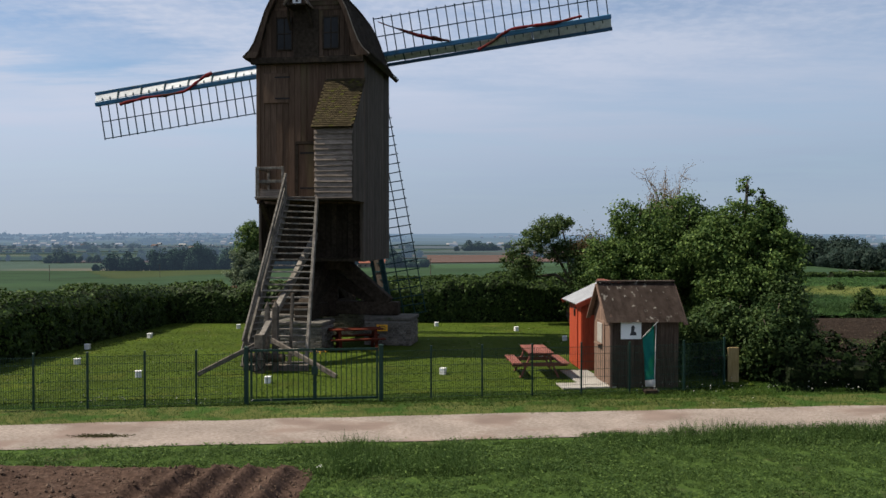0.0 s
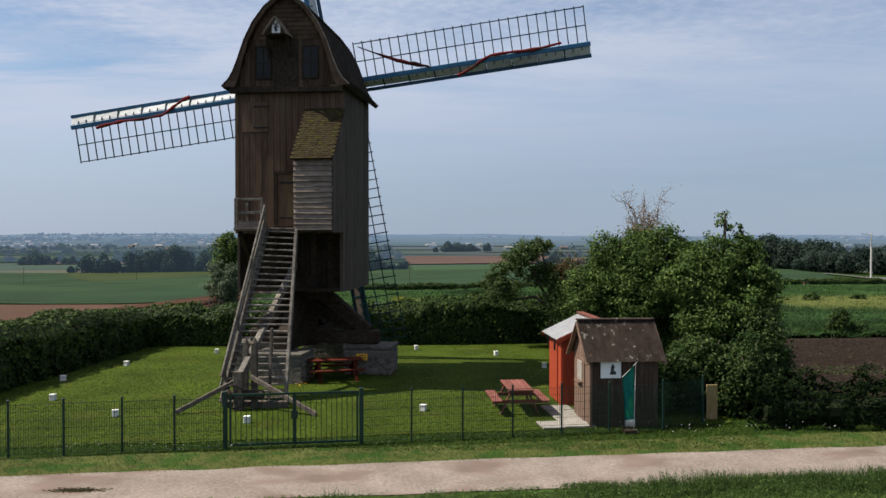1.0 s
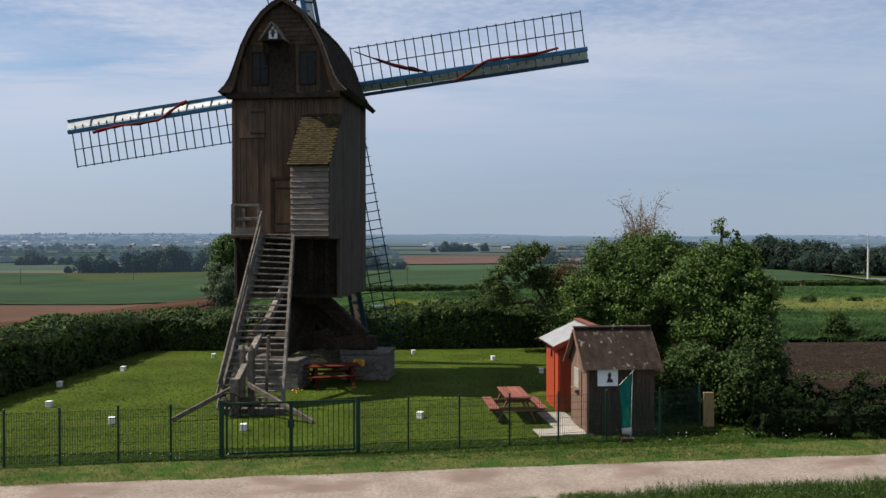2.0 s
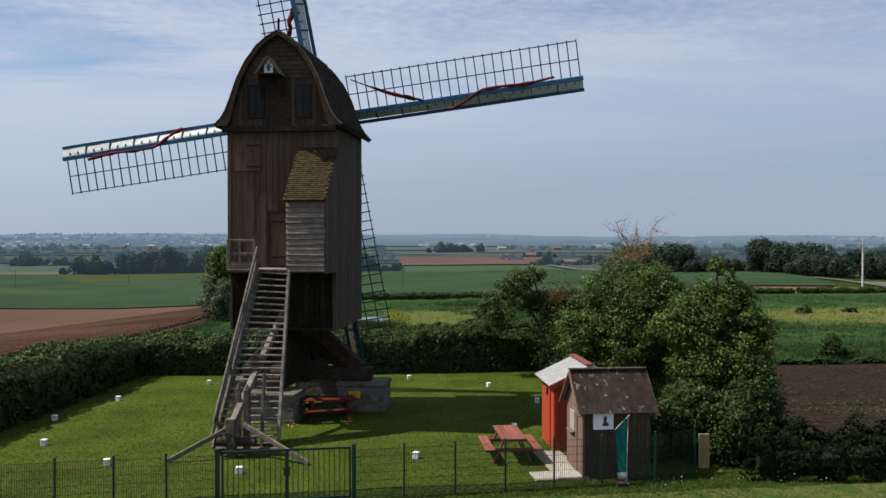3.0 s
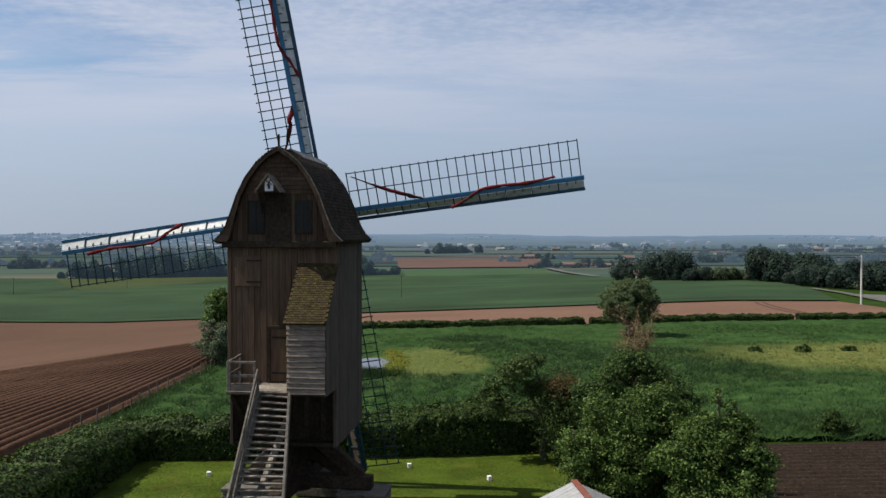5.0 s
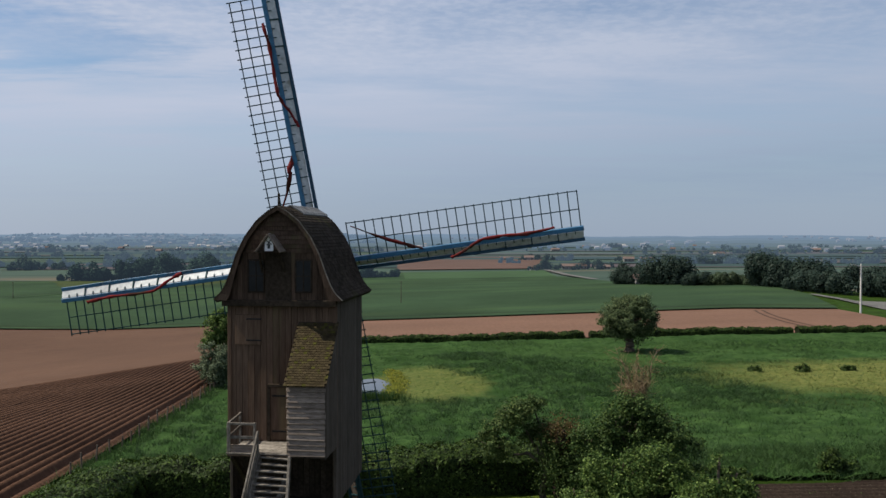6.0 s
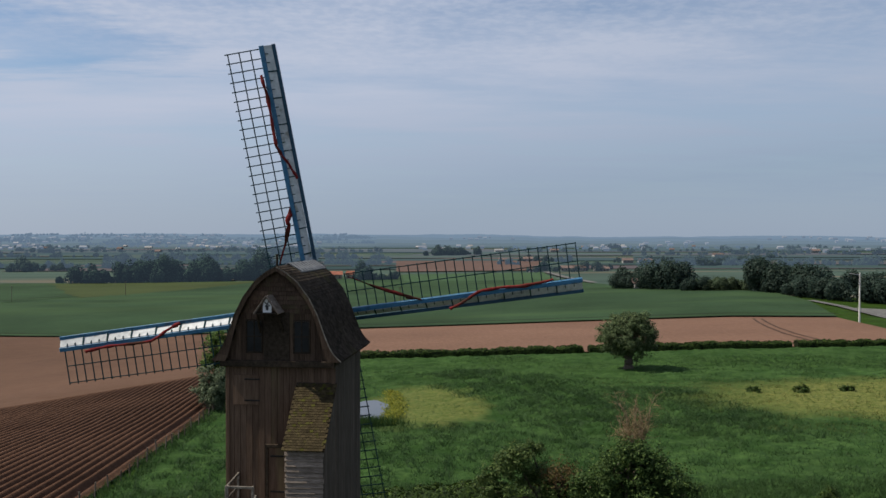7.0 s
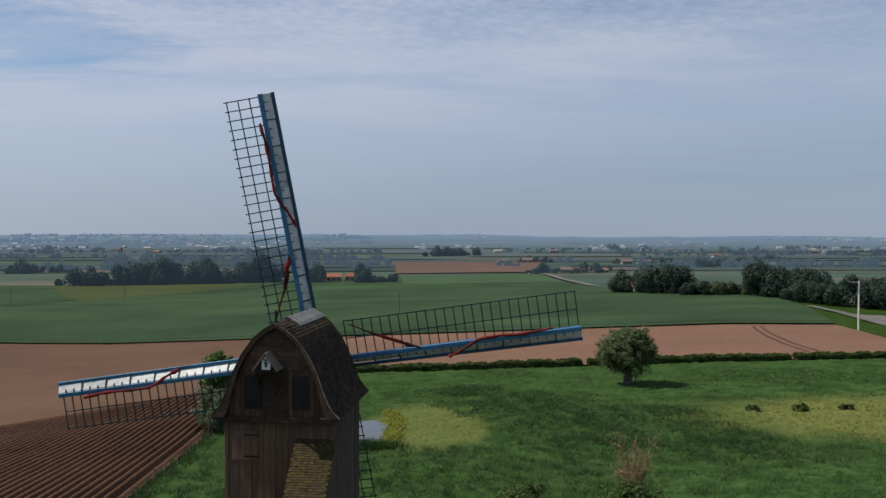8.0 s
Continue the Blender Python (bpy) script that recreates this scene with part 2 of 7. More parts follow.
M_POLE = mat("pale_concrete_pole", (0.3600, 0.3600, 0.3528), (0.4752, 0.4752, 0.4608), 3, 0.8, 0.1, big=0.1)
# Even near-black for the solid hull inside hedges and for ditch strips.
M_HEDGECORE = mat("near_black_green", (0.006, 0.009, 0.005), (0.016, 0.022, 0.010), 5, 0.95, 0.5)
M_BARK = mat("bark", (0.045, 0.036, 0.028), (0.12, 0.10, 0.08), 7, 0.95, 0.6, (2, 2, 0.6), 0.2)
M_DEADWOOD = mat("bare_pale_twigs", (0.1120, 0.0770, 0.0525), (0.2100, 0.1610, 0.1190), 6, 0.9, 0.3)

M_LAWN = mat("lawn", (0.0180, 0.0325, 0.0034), (0.0650, 0.0935, 0.0112), 8, 0.9, 1.0, big=0.36, big_scale=0.45, bump_dist=0.06, third=(0.0530, 0.0660, 0.0100), third_at=0.56, third_scale=0.7)
M_ROUGH = mat("rough_grass", (0.0099, 0.0240, 0.0029), (0.0228, 0.0436, 0.0058), 6, 0.95, 0.8, big=0.3, big_scale=0.15, bump_dist=0.15, third=(0.0186, 0.0436, 0.0058), third_at=0.55, third_scale=0.2)
M_VERGE = mat("dry_verge", (0.0355, 0.0503, 0.0118), (0.0947, 0.0977, 0.0326), 8, 0.95, 0.6, big=0.25, big_scale=0.5, bump_dist=0.05, third=(0.0296, 0.0592, 0.0118), third_at=0.5, third_scale=1.3)
M_FOREGRASS = mat("weedy_grass", (0.0190, 0.0390, 0.0085), (0.0560, 0.0880, 0.0200), 10, 0.95, 0.7, big=0.25, big_scale=0.5, bump_dist=0.06, third=(0.0702, 0.0702, 0.0351), third_at=0.62, third_scale=0.9)
M_TRACK = mat("pale_dirt_track", (0.1378, 0.1102, 0.0933), (0.2777, 0.2353, 0.2056), 16, 0.95, 0.7, (0.8, 1.2, 1), 0.2, 0.9, bump_dist=0.03, third=(0.165, 0.125, 0.106), third_at=0.53, third_scale=0.6)
M_SOIL = mat("turned_soil", (0.0235, 0.0145, 0.0105), (0.0800, 0.0510, 0.0390), 10, 0.95, 0.8, big=0.2, bump_dist=0.05, third=(0.1050, 0.0740, 0.0570), third_at=0.62, third_scale=2.5)
M_CLOD = mat("soil_clods", (0.040, 0.026, 0.019), (0.115, 0.080, 0.060), 20, 0.95, 0.4, island=0.35)
M_RIDGE = mat("ridged_soil", (0.046, 0.0245, 0.0158), (0.098, 0.054, 0.035), 4, 0.95, 0.7, big=0.2, big_scale=0.1, bump_dist=0.06)
M_BROWNFIELD = mat("bare_field", (0.060, 0.0345, 0.0235), (0.086, 0.052, 0.037), 1.2, 0.95, 0.3, (0.3, 1.5, 1), 0.18, 0.03, bump_dist=0.1)
M_PALEFIELD = mat("pale_bare_field", (0.0925, 0.0530, 0.0375), (0.1320, 0.0790, 0.0570), 1.2, 0.95, 0.3, (1.5, 0.3, 1), 0.12, 0.03, bump_dist=0.1)
M_VEG = mat("garden_soil", (0.0116, 0.0083, 0.0066), (0.0321, 0.0231, 0.0179), 7, 0.95, 0.7, big=0.2, bump_dist=0.05)
M_CROP = mat("green_crop", (0.0150, 0.0315, 0.0155), (0.0255, 0.0470, 0.0225), 0.9, 0.95, 0.3, (0.25, 1.2, 1), 0.3, 0.022, bump_dist=0.15, third=(0.0250, 0.0460, 0.0205), third_at=0.52, third_scale=0.03)
M_CROPLIGHT = mat("light_green_crop", (0.0270, 0.0520, 0.0250), (0.0370, 0.0670, 0.0330), 0.8, 0.95, 0.2, (0.3, 1.2, 1), 0.12, 0.02)
M_CROPYELLOW = mat("yellowing_crop", (0.026, 0.038, 0.014), (0.039, 0.049, 0.019), 0.8, 0.95, 0.2, (0.3, 1.5, 1), 0.15, 0.02)
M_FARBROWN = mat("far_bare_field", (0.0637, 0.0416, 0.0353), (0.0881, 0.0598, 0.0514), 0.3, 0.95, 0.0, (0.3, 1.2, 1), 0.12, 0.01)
# Haze mixed into the base colours: lighter and bluer than near grass.
M_FARGREEN = mat("hazed_green_land", (0.0280, 0.0470, 0.0400), (0.0430, 0.0640, 0.0510), 0.02, 0.95, 0.0, (0.3, 1.5, 1), 0.25, 0.004, third=(0.0922, 0.0806, 0.0605), third_at=0.58, third_scale=0.006)
M_ASPHALT = mat("grey_lane", (0.0693, 0.0693, 0.0693), (0.1098, 0.1098, 0.1068), 3, 0.9, 0.1)
M_WATER = mat("pond_water", (0.02, 0.026, 0.03), (0.03, 0.036, 0.04), 1, 0.05, 0.05, spec=0.6)
M_WALL = mat("rendered_wall", (0.2100, 0.1800, 0.1575), (0.3150, 0.2850, 0.2550), 1, 0.9, 0.0, vary=0.3)
M_TILE = mat("red_tile_roof", (0.1360, 0.0520, 0.0360), (0.2000, 0.0880, 0.0640), 1, 0.9, 0.0, vary=0.3)

L_HEDGE = leaf_mat("hedge_leaves", (0.0136, 0.0294, 0.0067), (0.0588, 0.0949, 0.0181), 0.2)
L_TREE = leaf_mat("tree_leaves", (0.019, 0.048, 0.010), (0.150, 0.215, 0.056), 0.35)
L_DARKTREE = leaf_mat("dark_tree_leaves", (0.014, 0.034, 0.009), (0.085, 0.126, 0.036), 0.3)
L_IVY = leaf_mat("ivy_leaves", (0.016, 0.040, 0.010), (0.100, 0.150, 0.042), 0.3)
L_APPLE = leaf_mat("grey_green_leaves", (0.024, 0.050, 0.014), (0.115, 0.155, 0.050), 0.35)
L_POLLARD = leaf_mat("pollard_leaves", (0.042, 0.068, 0.030), (0.142, 0.178, 0.082), 0.35)
L_WILLOW = leaf_mat("willow_leaves", (0.052, 0.076, 0.042), (0.165, 0.205, 0.125), 0.3)
L_GRASS = leaf_mat("grass_blades", (0.026, 0.054, 0.012), (0.118, 0.176, 0.045), 0.4)
L_TALL = leaf_mat("tall_grass_blades", (0.022, 0.050, 0.012), (0.112, 0.172, 0.046), 0.45)
L_WOOD = leaf_mat("far_wood_leaves", (0.0128, 0.0242, 0.0128), (0.0255, 0.0408, 0.0191), 0.15)
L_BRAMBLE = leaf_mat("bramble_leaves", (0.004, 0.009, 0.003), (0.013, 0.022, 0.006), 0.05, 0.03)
L_RANK = leaf_mat("tall_meadow_grass", (0.011, 0.032, 0.010), (0.048, 0.092, 0.030), 0.3)
L_MEADOW = leaf_mat("meadow_tufts", (0.015, 0.039, 0.011), (0.062, 0.110, 0.034), 0.4)
L_STRAW = leaf_mat("dry_grass", (0.035, 0.050, 0.010), (0.13, 0.125, 0.035), 0.35)
L_DRYTUFT = leaf_mat("flat_dry_grass", (0.045, 0.042, 0.018), (0.095, 0.085, 0.035), 0.2)
L_LAWN = leaf_mat("lawn_blades", (0.021, 0.040, 0.005), (0.084, 0.116, 0.016), 0.3)
L_LITCLOD = leaf_mat("lit_clod_specks", (0.045, 0.036, 0.026), (0.150, 0.120, 0.088), 0.1)
L_GORSE = leaf_mat("yellow_flowers", (0.055, 0.078, 0.008), (0.20, 0.19, 0.022), 0.3)
L_DEADLEAF = leaf_mat("brown_dead_leaves", (0.050, 0.034, 0.015), (0.155, 0.108, 0.046), 0.25)
M_TWIG = mat("brown_twigs", (0.095, 0.066, 0.038), (0.235, 0.175, 0.105), 6, 0.9, 0.2)
L_FLOWER = leaf_mat("white_flowers", (0.2888, 0.2888, 0.2625), (0.4200, 0.4200, 0.3990), 0.2)


# ---- helpers for building ----
def finish(name, bm, material, parent=None, label="", smooth=False):
    mesh = bpy.data.meshes.new(name)
    bm.to_mesh(mesh)
    bm.free()
    for m in material if isinstance(material, (list, tuple)) else (material,):
        mesh.materials.append(m)
    if smooth:
        for p in mesh.polygons:
            p.use_smooth = True
    ob = new(name, mesh)
    if parent is not None:
        ob.parent = parent
    if label:
        ob["label"] = label
    return ob


def part(name, bm, material, parent, label="", smooth=False):
    return finish(name, bm, material, parent, label, smooth)


def piece(name, mesh, parent, m):
    """One more object on a shared mesh."""
    ob = new(name, mesh)
    ob.parent = parent
    ob.matrix_basis = m
    return ob


def box(bm, size, m=None, bevel=0.0):
    """A box of that size about the origin of m."""
    m = m or Matrix()
    r = bmesh.ops.create_cube(bm, size=1, matrix=m @ Matrix.Diagonal((*size, 1)))
    if bevel:
        edges = list({e for v in r["verts"] for e in v.link_edges})
        bmesh.ops.bevel(bm, geom=edges, offset=bevel, segments=1, affect="EDGES")
    return bm


def along(p0, p1, up=(0, 0, 1)):
    """A pose in the middle of p0-p1, with x along it and z as near to up as may be."""
    a, b = Vector(p0), Vector(p1)
    x = (b - a).normalized()
    u = Vector(up)
    if abs(x.dot(u)) > 0.99:
        u = Vector((0, 1, 0))
    y = u.cross(x).normalized()
    z = x.cross(y)
    m = Matrix((x, y, z)).transposed().to_4x4()
    m.translation = (a + b) / 2
    return m


def beam(bm, p0, p1, w, h, up=(0, 0, 1), bevel=0.0):
    return box(bm, ((Vector(p1) - Vector(p0)).length, w, h), along(p0, p1, up), bevel)


def rod(bm, p0, p1, r0, r1=None, n=8):
    a, b = Vector(p0), Vector(p1)
    q = (b - a).to_track_quat("Z", "Y").to_matrix().to_4x4()
    q.translation = (a + b) / 2
    bmesh.ops.create_cone(bm, cap_ends=True, segments=n, radius1=r0, radius2=r0 if r1 is None else r1, depth=(b - a).length, matrix=q)
    return bm


def prism(bm, outline, p):
    """Extrude an outline of 2-D points; p(point, end) gives its 3-D place for end 0 and 1."""
    a = [bm.verts.new(p(q, 0)) for q in outline]
    b = [bm.verts.new(p(q, 1)) for q in outline]
    n = len(outline)
    bm.faces.new(a)
    bm.faces.new(b[::-1])
    for i in range(n):
        bm.faces.new((a[i], b[i], b[(i + 1) % n], a[(i + 1) % n]))
    bmesh.ops.recalc_face_normals(bm, faces=bm.faces)
    return bm


def box_mesh(name, size, material, bevel=0.0):
    bm = box(bmesh.new(), size, bevel=bevel)
    mesh = bpy.data.meshes.new(name)
    bm.to_mesh(mesh)
    bm.free()
    mesh.materials.append(material)
    return mesh


def thing(name, m, label, category, group="", kind=""):
    ob = new(name)
    ob.empty_display_size = 0.2
    ob.matrix_basis = m
    return tagged(ob, label, category, group, kind)


def cards(name, points, sizes, material, parent=None, normals=None, rng=None, flat=0.0, label="", round_=0.5, jitter=0.55):
    """Many small leaf-shaped quads, one at each point, turned at random (or near the given normals)."""
    rng = rng or np.random.default_rng(1)
    p = np.asarray(points, float)
    k = len(p)
    s = np.broadcast_to(np.asarray(sizes, float), (k,))[:, None]
    nrm = rng.normal(size=(k, 3))
    if normals is not None:
        nrm = nrm * jitter + np.asarray(normals)
    nrm[:, 2] += flat
    nrm /= np.linalg.norm(nrm, axis=1, keepdims=True) + 1e-9
    a = np.cross(nrm, rng.normal(size=(k, 3)))
    a /= np.linalg.norm(a, axis=1, keepdims=True) + 1e-9
    b = np.cross(nrm, a)
    if normals is not None:
        out = np.asarray(normals, float)
        out = out / (np.linalg.norm(out, axis=1, keepdims=True) + 1e-9)
        turned = (np.sum(nrm * out, 1) < 0)[:, None]
        a = np.where(turned, -a, a)
        nrm = np.where(turned, -nrm, nrm)
    v = np.stack([p - a * s, p - b * s * 0.55 + nrm * s * 0.12, p + a * s, p + b * s * 0.55 + nrm * s * 0.12], 1).reshape(-1, 3)
    mesh = bpy.data.meshes.new(name)
    f = np.arange(4 * k).reshape(-1, 4)
    mesh.from_pydata(v.tolist(), [], f.tolist(), False)
    if normals is not None:
        soft_n = out * round_ + nrm * (1.25 - round_)
        soft_n /= np.linalg.norm(soft_n, axis=1, keepdims=True) + 1e-9
        mesh.normals_split_custom_set_from_vertices(np.repeat(soft_n, 4, 0).tolist())
    mesh.materials.append(material)
    ob = new(name, mesh)
    if parent is not None:
        ob.parent = parent
    if label:
        ob["label"] = label
    return ob


def blades(name, points, heights, width, material, rng, lean=0.35, parent=None):
    """Grass: one tapering, leaning triangle pair a blade."""
    p = np.asarray(points, float)
    k = len(p)
    h = np.broadcast_to(np.asarray(heights, float), (k,))[:, None]
    ang = rng.uniform(0, 2 * np.pi, k)
    side = np.stack([np.cos(ang), np.sin(ang), np.zeros(k)], 1) * width
    tip = p + np.concatenate([rng.normal(0, lean, (k, 2)), np.ones((k, 1))], 1) * h
    v = np.stack([p - side, p + side, tip], 1).reshape(-1, 3)
    mesh = bpy.data.meshes.new(name)
    mesh.from_pydata(v.tolist(), [], np.arange(3 * k).reshape(-1, 3).tolist())
    mesh.materials.append(material)
    ob = new(name, mesh)
    if parent is not None:
        ob.parent = parent
    return ob


NEAR = ((12, -0.09), (17, -0.075), (21.5, -0.06), (26, 0.0), (30, 0.0), (42, -0.2), (75, -1.5), (107, -2.1))
VALLEY = ((-0.345, ((107, -2.1), (128, -3.8), (250, -15.2), (490, -21), (708, -26), (900, -28))),
          (0.08, ((107, -2.1), (128, -3.1), (228, -9.7), (685, -22), (915, -26), (1300, -28))),
          (0.374, ((107, -2.1), (128, -2.6), (219, -7.1), (378, -9.2), (600, -16), (1000, -27), (1300, -28))))


def ground_z(x, y):
    """The lie of the land: level round the mill, then falling into a wide valley, more steeply on the one side."""
    side = 0.118 * min(70.0, max(0.0, -20.0 - x)) * min(1.0, max(0.0, (y - 40) / 50)) * min(1.0, max(0.0, (245 - y) / 125))
    if y <= 107:
        return float(np.interp(y, *zip(*NEAR))) - side
    return -side + float(np.interp(x / y, [c[0] for c in VALLEY], [float(np.interp(y, *zip(*c[1]))) for c in VALLEY]))


def sheet(name, corners, material, lift, nx=2, ny=2, wobble=0.0, shape=None, seed=3):
    """A patch of ground between four corners (near left, near right, far right, far left), laid on the land."""
    a, b, c, d = (Vector((*q, 0)) for q in corners)
    bm = bmesh.new()
    grid = []
    for j in range(ny + 1):
        row = []
        for i in range(nx + 1):
            s, t = i / nx, j / ny
            p = a.lerp(b, s).lerp(d.lerp(c, s), t)
            if wobble and (i in (0, nx) or j in (0, ny)):
                q = noise.noise_vector(p * 0.7 + Vector((seed, 0, 0))) * wobble
                p += Vector((q.x if i in (0, nx) else 0, q.y if j in (0, ny) else 0, 0))
            z = ground_z(p.x, p.y) + lift + 0.25 * min(1, max(0, (p.y - 105) / 40)) + (shape(p, s, t) if shape else 0)
            row.append(bm.verts.new((p.x, p.y, z)))
        grid.append(row)
    for j in range(ny):
        for i in range(nx):
            bm.faces.new((grid[j][i], grid[j][i + 1], grid[j + 1][i + 1], grid[j + 1][i]))
    return finish(name, bm, material, smooth=True)


def setting(ob, label, category):
    return tagged(ob, label, category, kind="structure")


# ---- the land ----
def land():
    ys = [-60, -20, 0, 6, 10, 12, 14.5, 17, 19, 21.5, 24, 26, 28, 30, 35, 40, 45, 50, 55, 60, 65, 70, 75, 80, 86, 92, 100, 107, 114, 121, 128, 140, 155, 170, 190, 210, 230, 250, 280, 320, 378, 430, 490, 550, 600, 685, 708, 800, 915, 1000, 1300, 1800, 2500, 3500, 4700]
    xs = [-4600, -2500, -1200, -600, -420, -300, -220, -160, -140, -120, -105, -90, -80, -70, -60, -50, -40, -35, -30, -25, -20, -12, -6, 0, 6, 12, 20, 30, 40, 60, 90, 120, 160, 220, 300, 420, 600, 1200, 2500, 4600]
    bm = bmesh.new()
    g = [[bm.verts.new((x, y, ground_z(x, y))) for x in xs] for y in ys]
    for j in range(len(ys) - 1):
        for i in range(len(xs) - 1):
            f = bm.faces.new((g[j][i], g[j][i + 1], g[j + 1][i + 1], g[j + 1][i]))
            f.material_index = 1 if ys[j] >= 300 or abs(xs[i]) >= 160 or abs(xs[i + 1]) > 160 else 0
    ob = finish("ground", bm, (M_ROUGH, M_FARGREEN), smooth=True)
    return setting(ob, "open farmland with rough grass reaching the horizon", "ground")


land()

setting(sheet("lawn", ((-17, 20.4), (8.6, 23.6), (9.0, 43.2), (-15.5, 42)), M_LAWN, 0.02, 30, 24, 0.15), "mown green lawn round the windmill, dotted with clover", "lawn")
setting(sheet("weedy_grass", ((-40, 1), (40, 1), (40, 23), (-40, 14.6)), M_FOREGRASS, 0.006, 30, 10, 0.2), "weedy green grass beside the track", "grass")
setting(sheet("verge", ((-40, 15.2), (40, 23.6), (40, 25.2), (-40, 17.5)), M_VERGE, 0.012, 60, 3, 0.25), "dry yellowish grass verge between fence and track", "verge")
setting(sheet("road", ((-40, 13.7), (40, 21.1), (40, 24.1), (-40, 15.5)), M_TRACK, 0.022, 400, 8, 0.11), "pale beige dirt track with worn patches", "road")


def furrows(p, s, t):
    """Rounded ridges along the near field; flat clods further left; the edges run out into the grass."""
    fade = min(1, max(0, (p.x + 5.6) / 1.0)) * min(1, max(0, (15.3 - p.y) / 0.6))
    edge = min(1, (1 - s) * 60, (1 - t) * 34)
    rough = 0.06 * noise.noise(p * 3.0) + 0.045 * noise.noise(p * 9.0) + 0.03 * noise.noise(p * 21.0)
    wave = (p.x - 0.05 * p.y + 0.05 * noise.noise(p * 0.8)) * math.pi / 0.58
    return edge * (0.19 * fade * (0.5 + 0.5 * math.cos(2 * wave)) ** 1.4 + rough * (1.0 - 0.5 * fade) + 0.03) - 0.05 * (1 - edge)


setting(sheet("ploughed_field", ((-26, 5), (-2.75, 5), (-2.15, 15.4), (-26, 16.2)), M_SOIL, 0.03, 420, 110, 0.12, furrows), "brown ploughed soil with rounded furrows", "field")


def ridges(p, s, t):
    edge = min(1.0, (1 - s) * 60, (1 - t) * 15 + 0.1)
    return edge * (0.22 + 0.22 * math.cos(p.x * 2 * math.pi / 0.76) + 0.04 * noise.noise(p * 1.3))


setting(sheet("bare_field", ((-160, -40), (-18.6, 96), (-18.6, 233.5), (-160, 260)), M_BROWNFIELD, 0.12, 60, 120), "smooth bare brown field", "field")
setting(sheet("bare_field", ((-18.6, 122), (86, 134.5), (110.5, 220.9), (-18.6, 231.5)), M_PALEFIELD, 0.09, 40, 30), "smooth bare pinkish-brown field behind a low hedge", "field")
setting(sheet("ridged_field", ((-62, 28), (-18.8, 38), (-18.4, 110), (-62, 92)), M_RIDGE, 0.22, 456, 40, 0, ridges), "brown field drawn up into long straight ridges", "field")
setting(sheet("crop_field", ((-460, 317), (-128, 254), (-128, 708), (-460, 694)), M_CROP, 0.35, 20, 40), "wide green crop field", "field")
setting(sheet("crop_field", ((-128, 254), (0, 230), (0, 842), (-128, 708)), M_CROP, 0.35, 20, 50), "wide green crop field", "field")
setting(sheet("crop_field", ((0, 230), (110.5, 220.9), (112, 645), (0, 645)), M_CROP, 0.35, 20, 50), "wide green crop field", "field")
setting(sheet("crop_field", ((110.5, 220.9), (133.0, 286), (142, 332), (110, 425)), M_CROP, 0.35, 8, 16), "green crop field beside the lane", "field")
setting(sheet("yellow_strip", ((-180, 468), (-140, 560), (-118, 700), (-285, 690)), M_CROPYELLOW, 0.42, 20, 20, 6), "yellowing stretch of crop", "field")
setting(sheet("light_strip", ((-6, 641), (108, 645), (132, 865), (-10, 832)), M_CROPLIGHT, 0.45, 16, 16), "light green strip of crop", "field")
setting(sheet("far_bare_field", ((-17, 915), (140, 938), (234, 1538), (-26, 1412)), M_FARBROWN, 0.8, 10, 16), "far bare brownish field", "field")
setting(sheet("lane", ((109.0, 160), (113.6, 160), (133.2, 260), (130.2, 260)), M_ASPHALT, 0.12, 3, 24), "narrow grey country lane", "road")
setting(sheet("lane", ((130.2, 259), (133.2, 259), (137.0, 290), (134.4, 290)), M_ASPHALT, 0.16, 2, 8), "narrow grey country lane bending behind a wood", "road")
setting(sheet("lane", ((122.0, 215), (150.0, 226), (150.0, 235), (130.6, 254)), M_ASPHALT, 0.17, 8, 8, 0.6), "grey mouth of a side lane", "road")
setting(sheet("lane", ((108, 520), (113, 520), (140, 880), (133, 880)), M_ASPHALT, 0.9, 2, 20), "narrow pale country lane", "road")
for k in (0.0, 2.0):
    for (x0, y0), (x1, y1) in (((66.2, 143), (69.4, 160)), ((69.4, 160), (74.6, 180)), ((74.6, 180), (80.0, 198)), ((80.0, 198), (86.0, 216))):
        setting(sheet("wheel_track", ((x0 + k, y0), (x0 + 0.7 + k, y0), (x1 + 0.7 + k, y1), (x1 + k, y1)), M_SOIL, 0.13, 1, 8), "dark wheel track curving across the bare field", "track")
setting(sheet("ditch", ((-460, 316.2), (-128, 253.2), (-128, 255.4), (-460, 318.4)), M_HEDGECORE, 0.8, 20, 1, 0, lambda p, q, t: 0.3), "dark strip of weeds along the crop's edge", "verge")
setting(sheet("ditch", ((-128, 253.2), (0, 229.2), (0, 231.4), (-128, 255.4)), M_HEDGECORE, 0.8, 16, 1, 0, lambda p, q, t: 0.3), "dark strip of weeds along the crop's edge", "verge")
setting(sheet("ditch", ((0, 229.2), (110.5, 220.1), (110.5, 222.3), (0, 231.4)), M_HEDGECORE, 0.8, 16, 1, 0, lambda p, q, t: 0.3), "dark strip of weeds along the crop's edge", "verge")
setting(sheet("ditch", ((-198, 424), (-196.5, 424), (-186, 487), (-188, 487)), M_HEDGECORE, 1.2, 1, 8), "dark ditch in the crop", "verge")


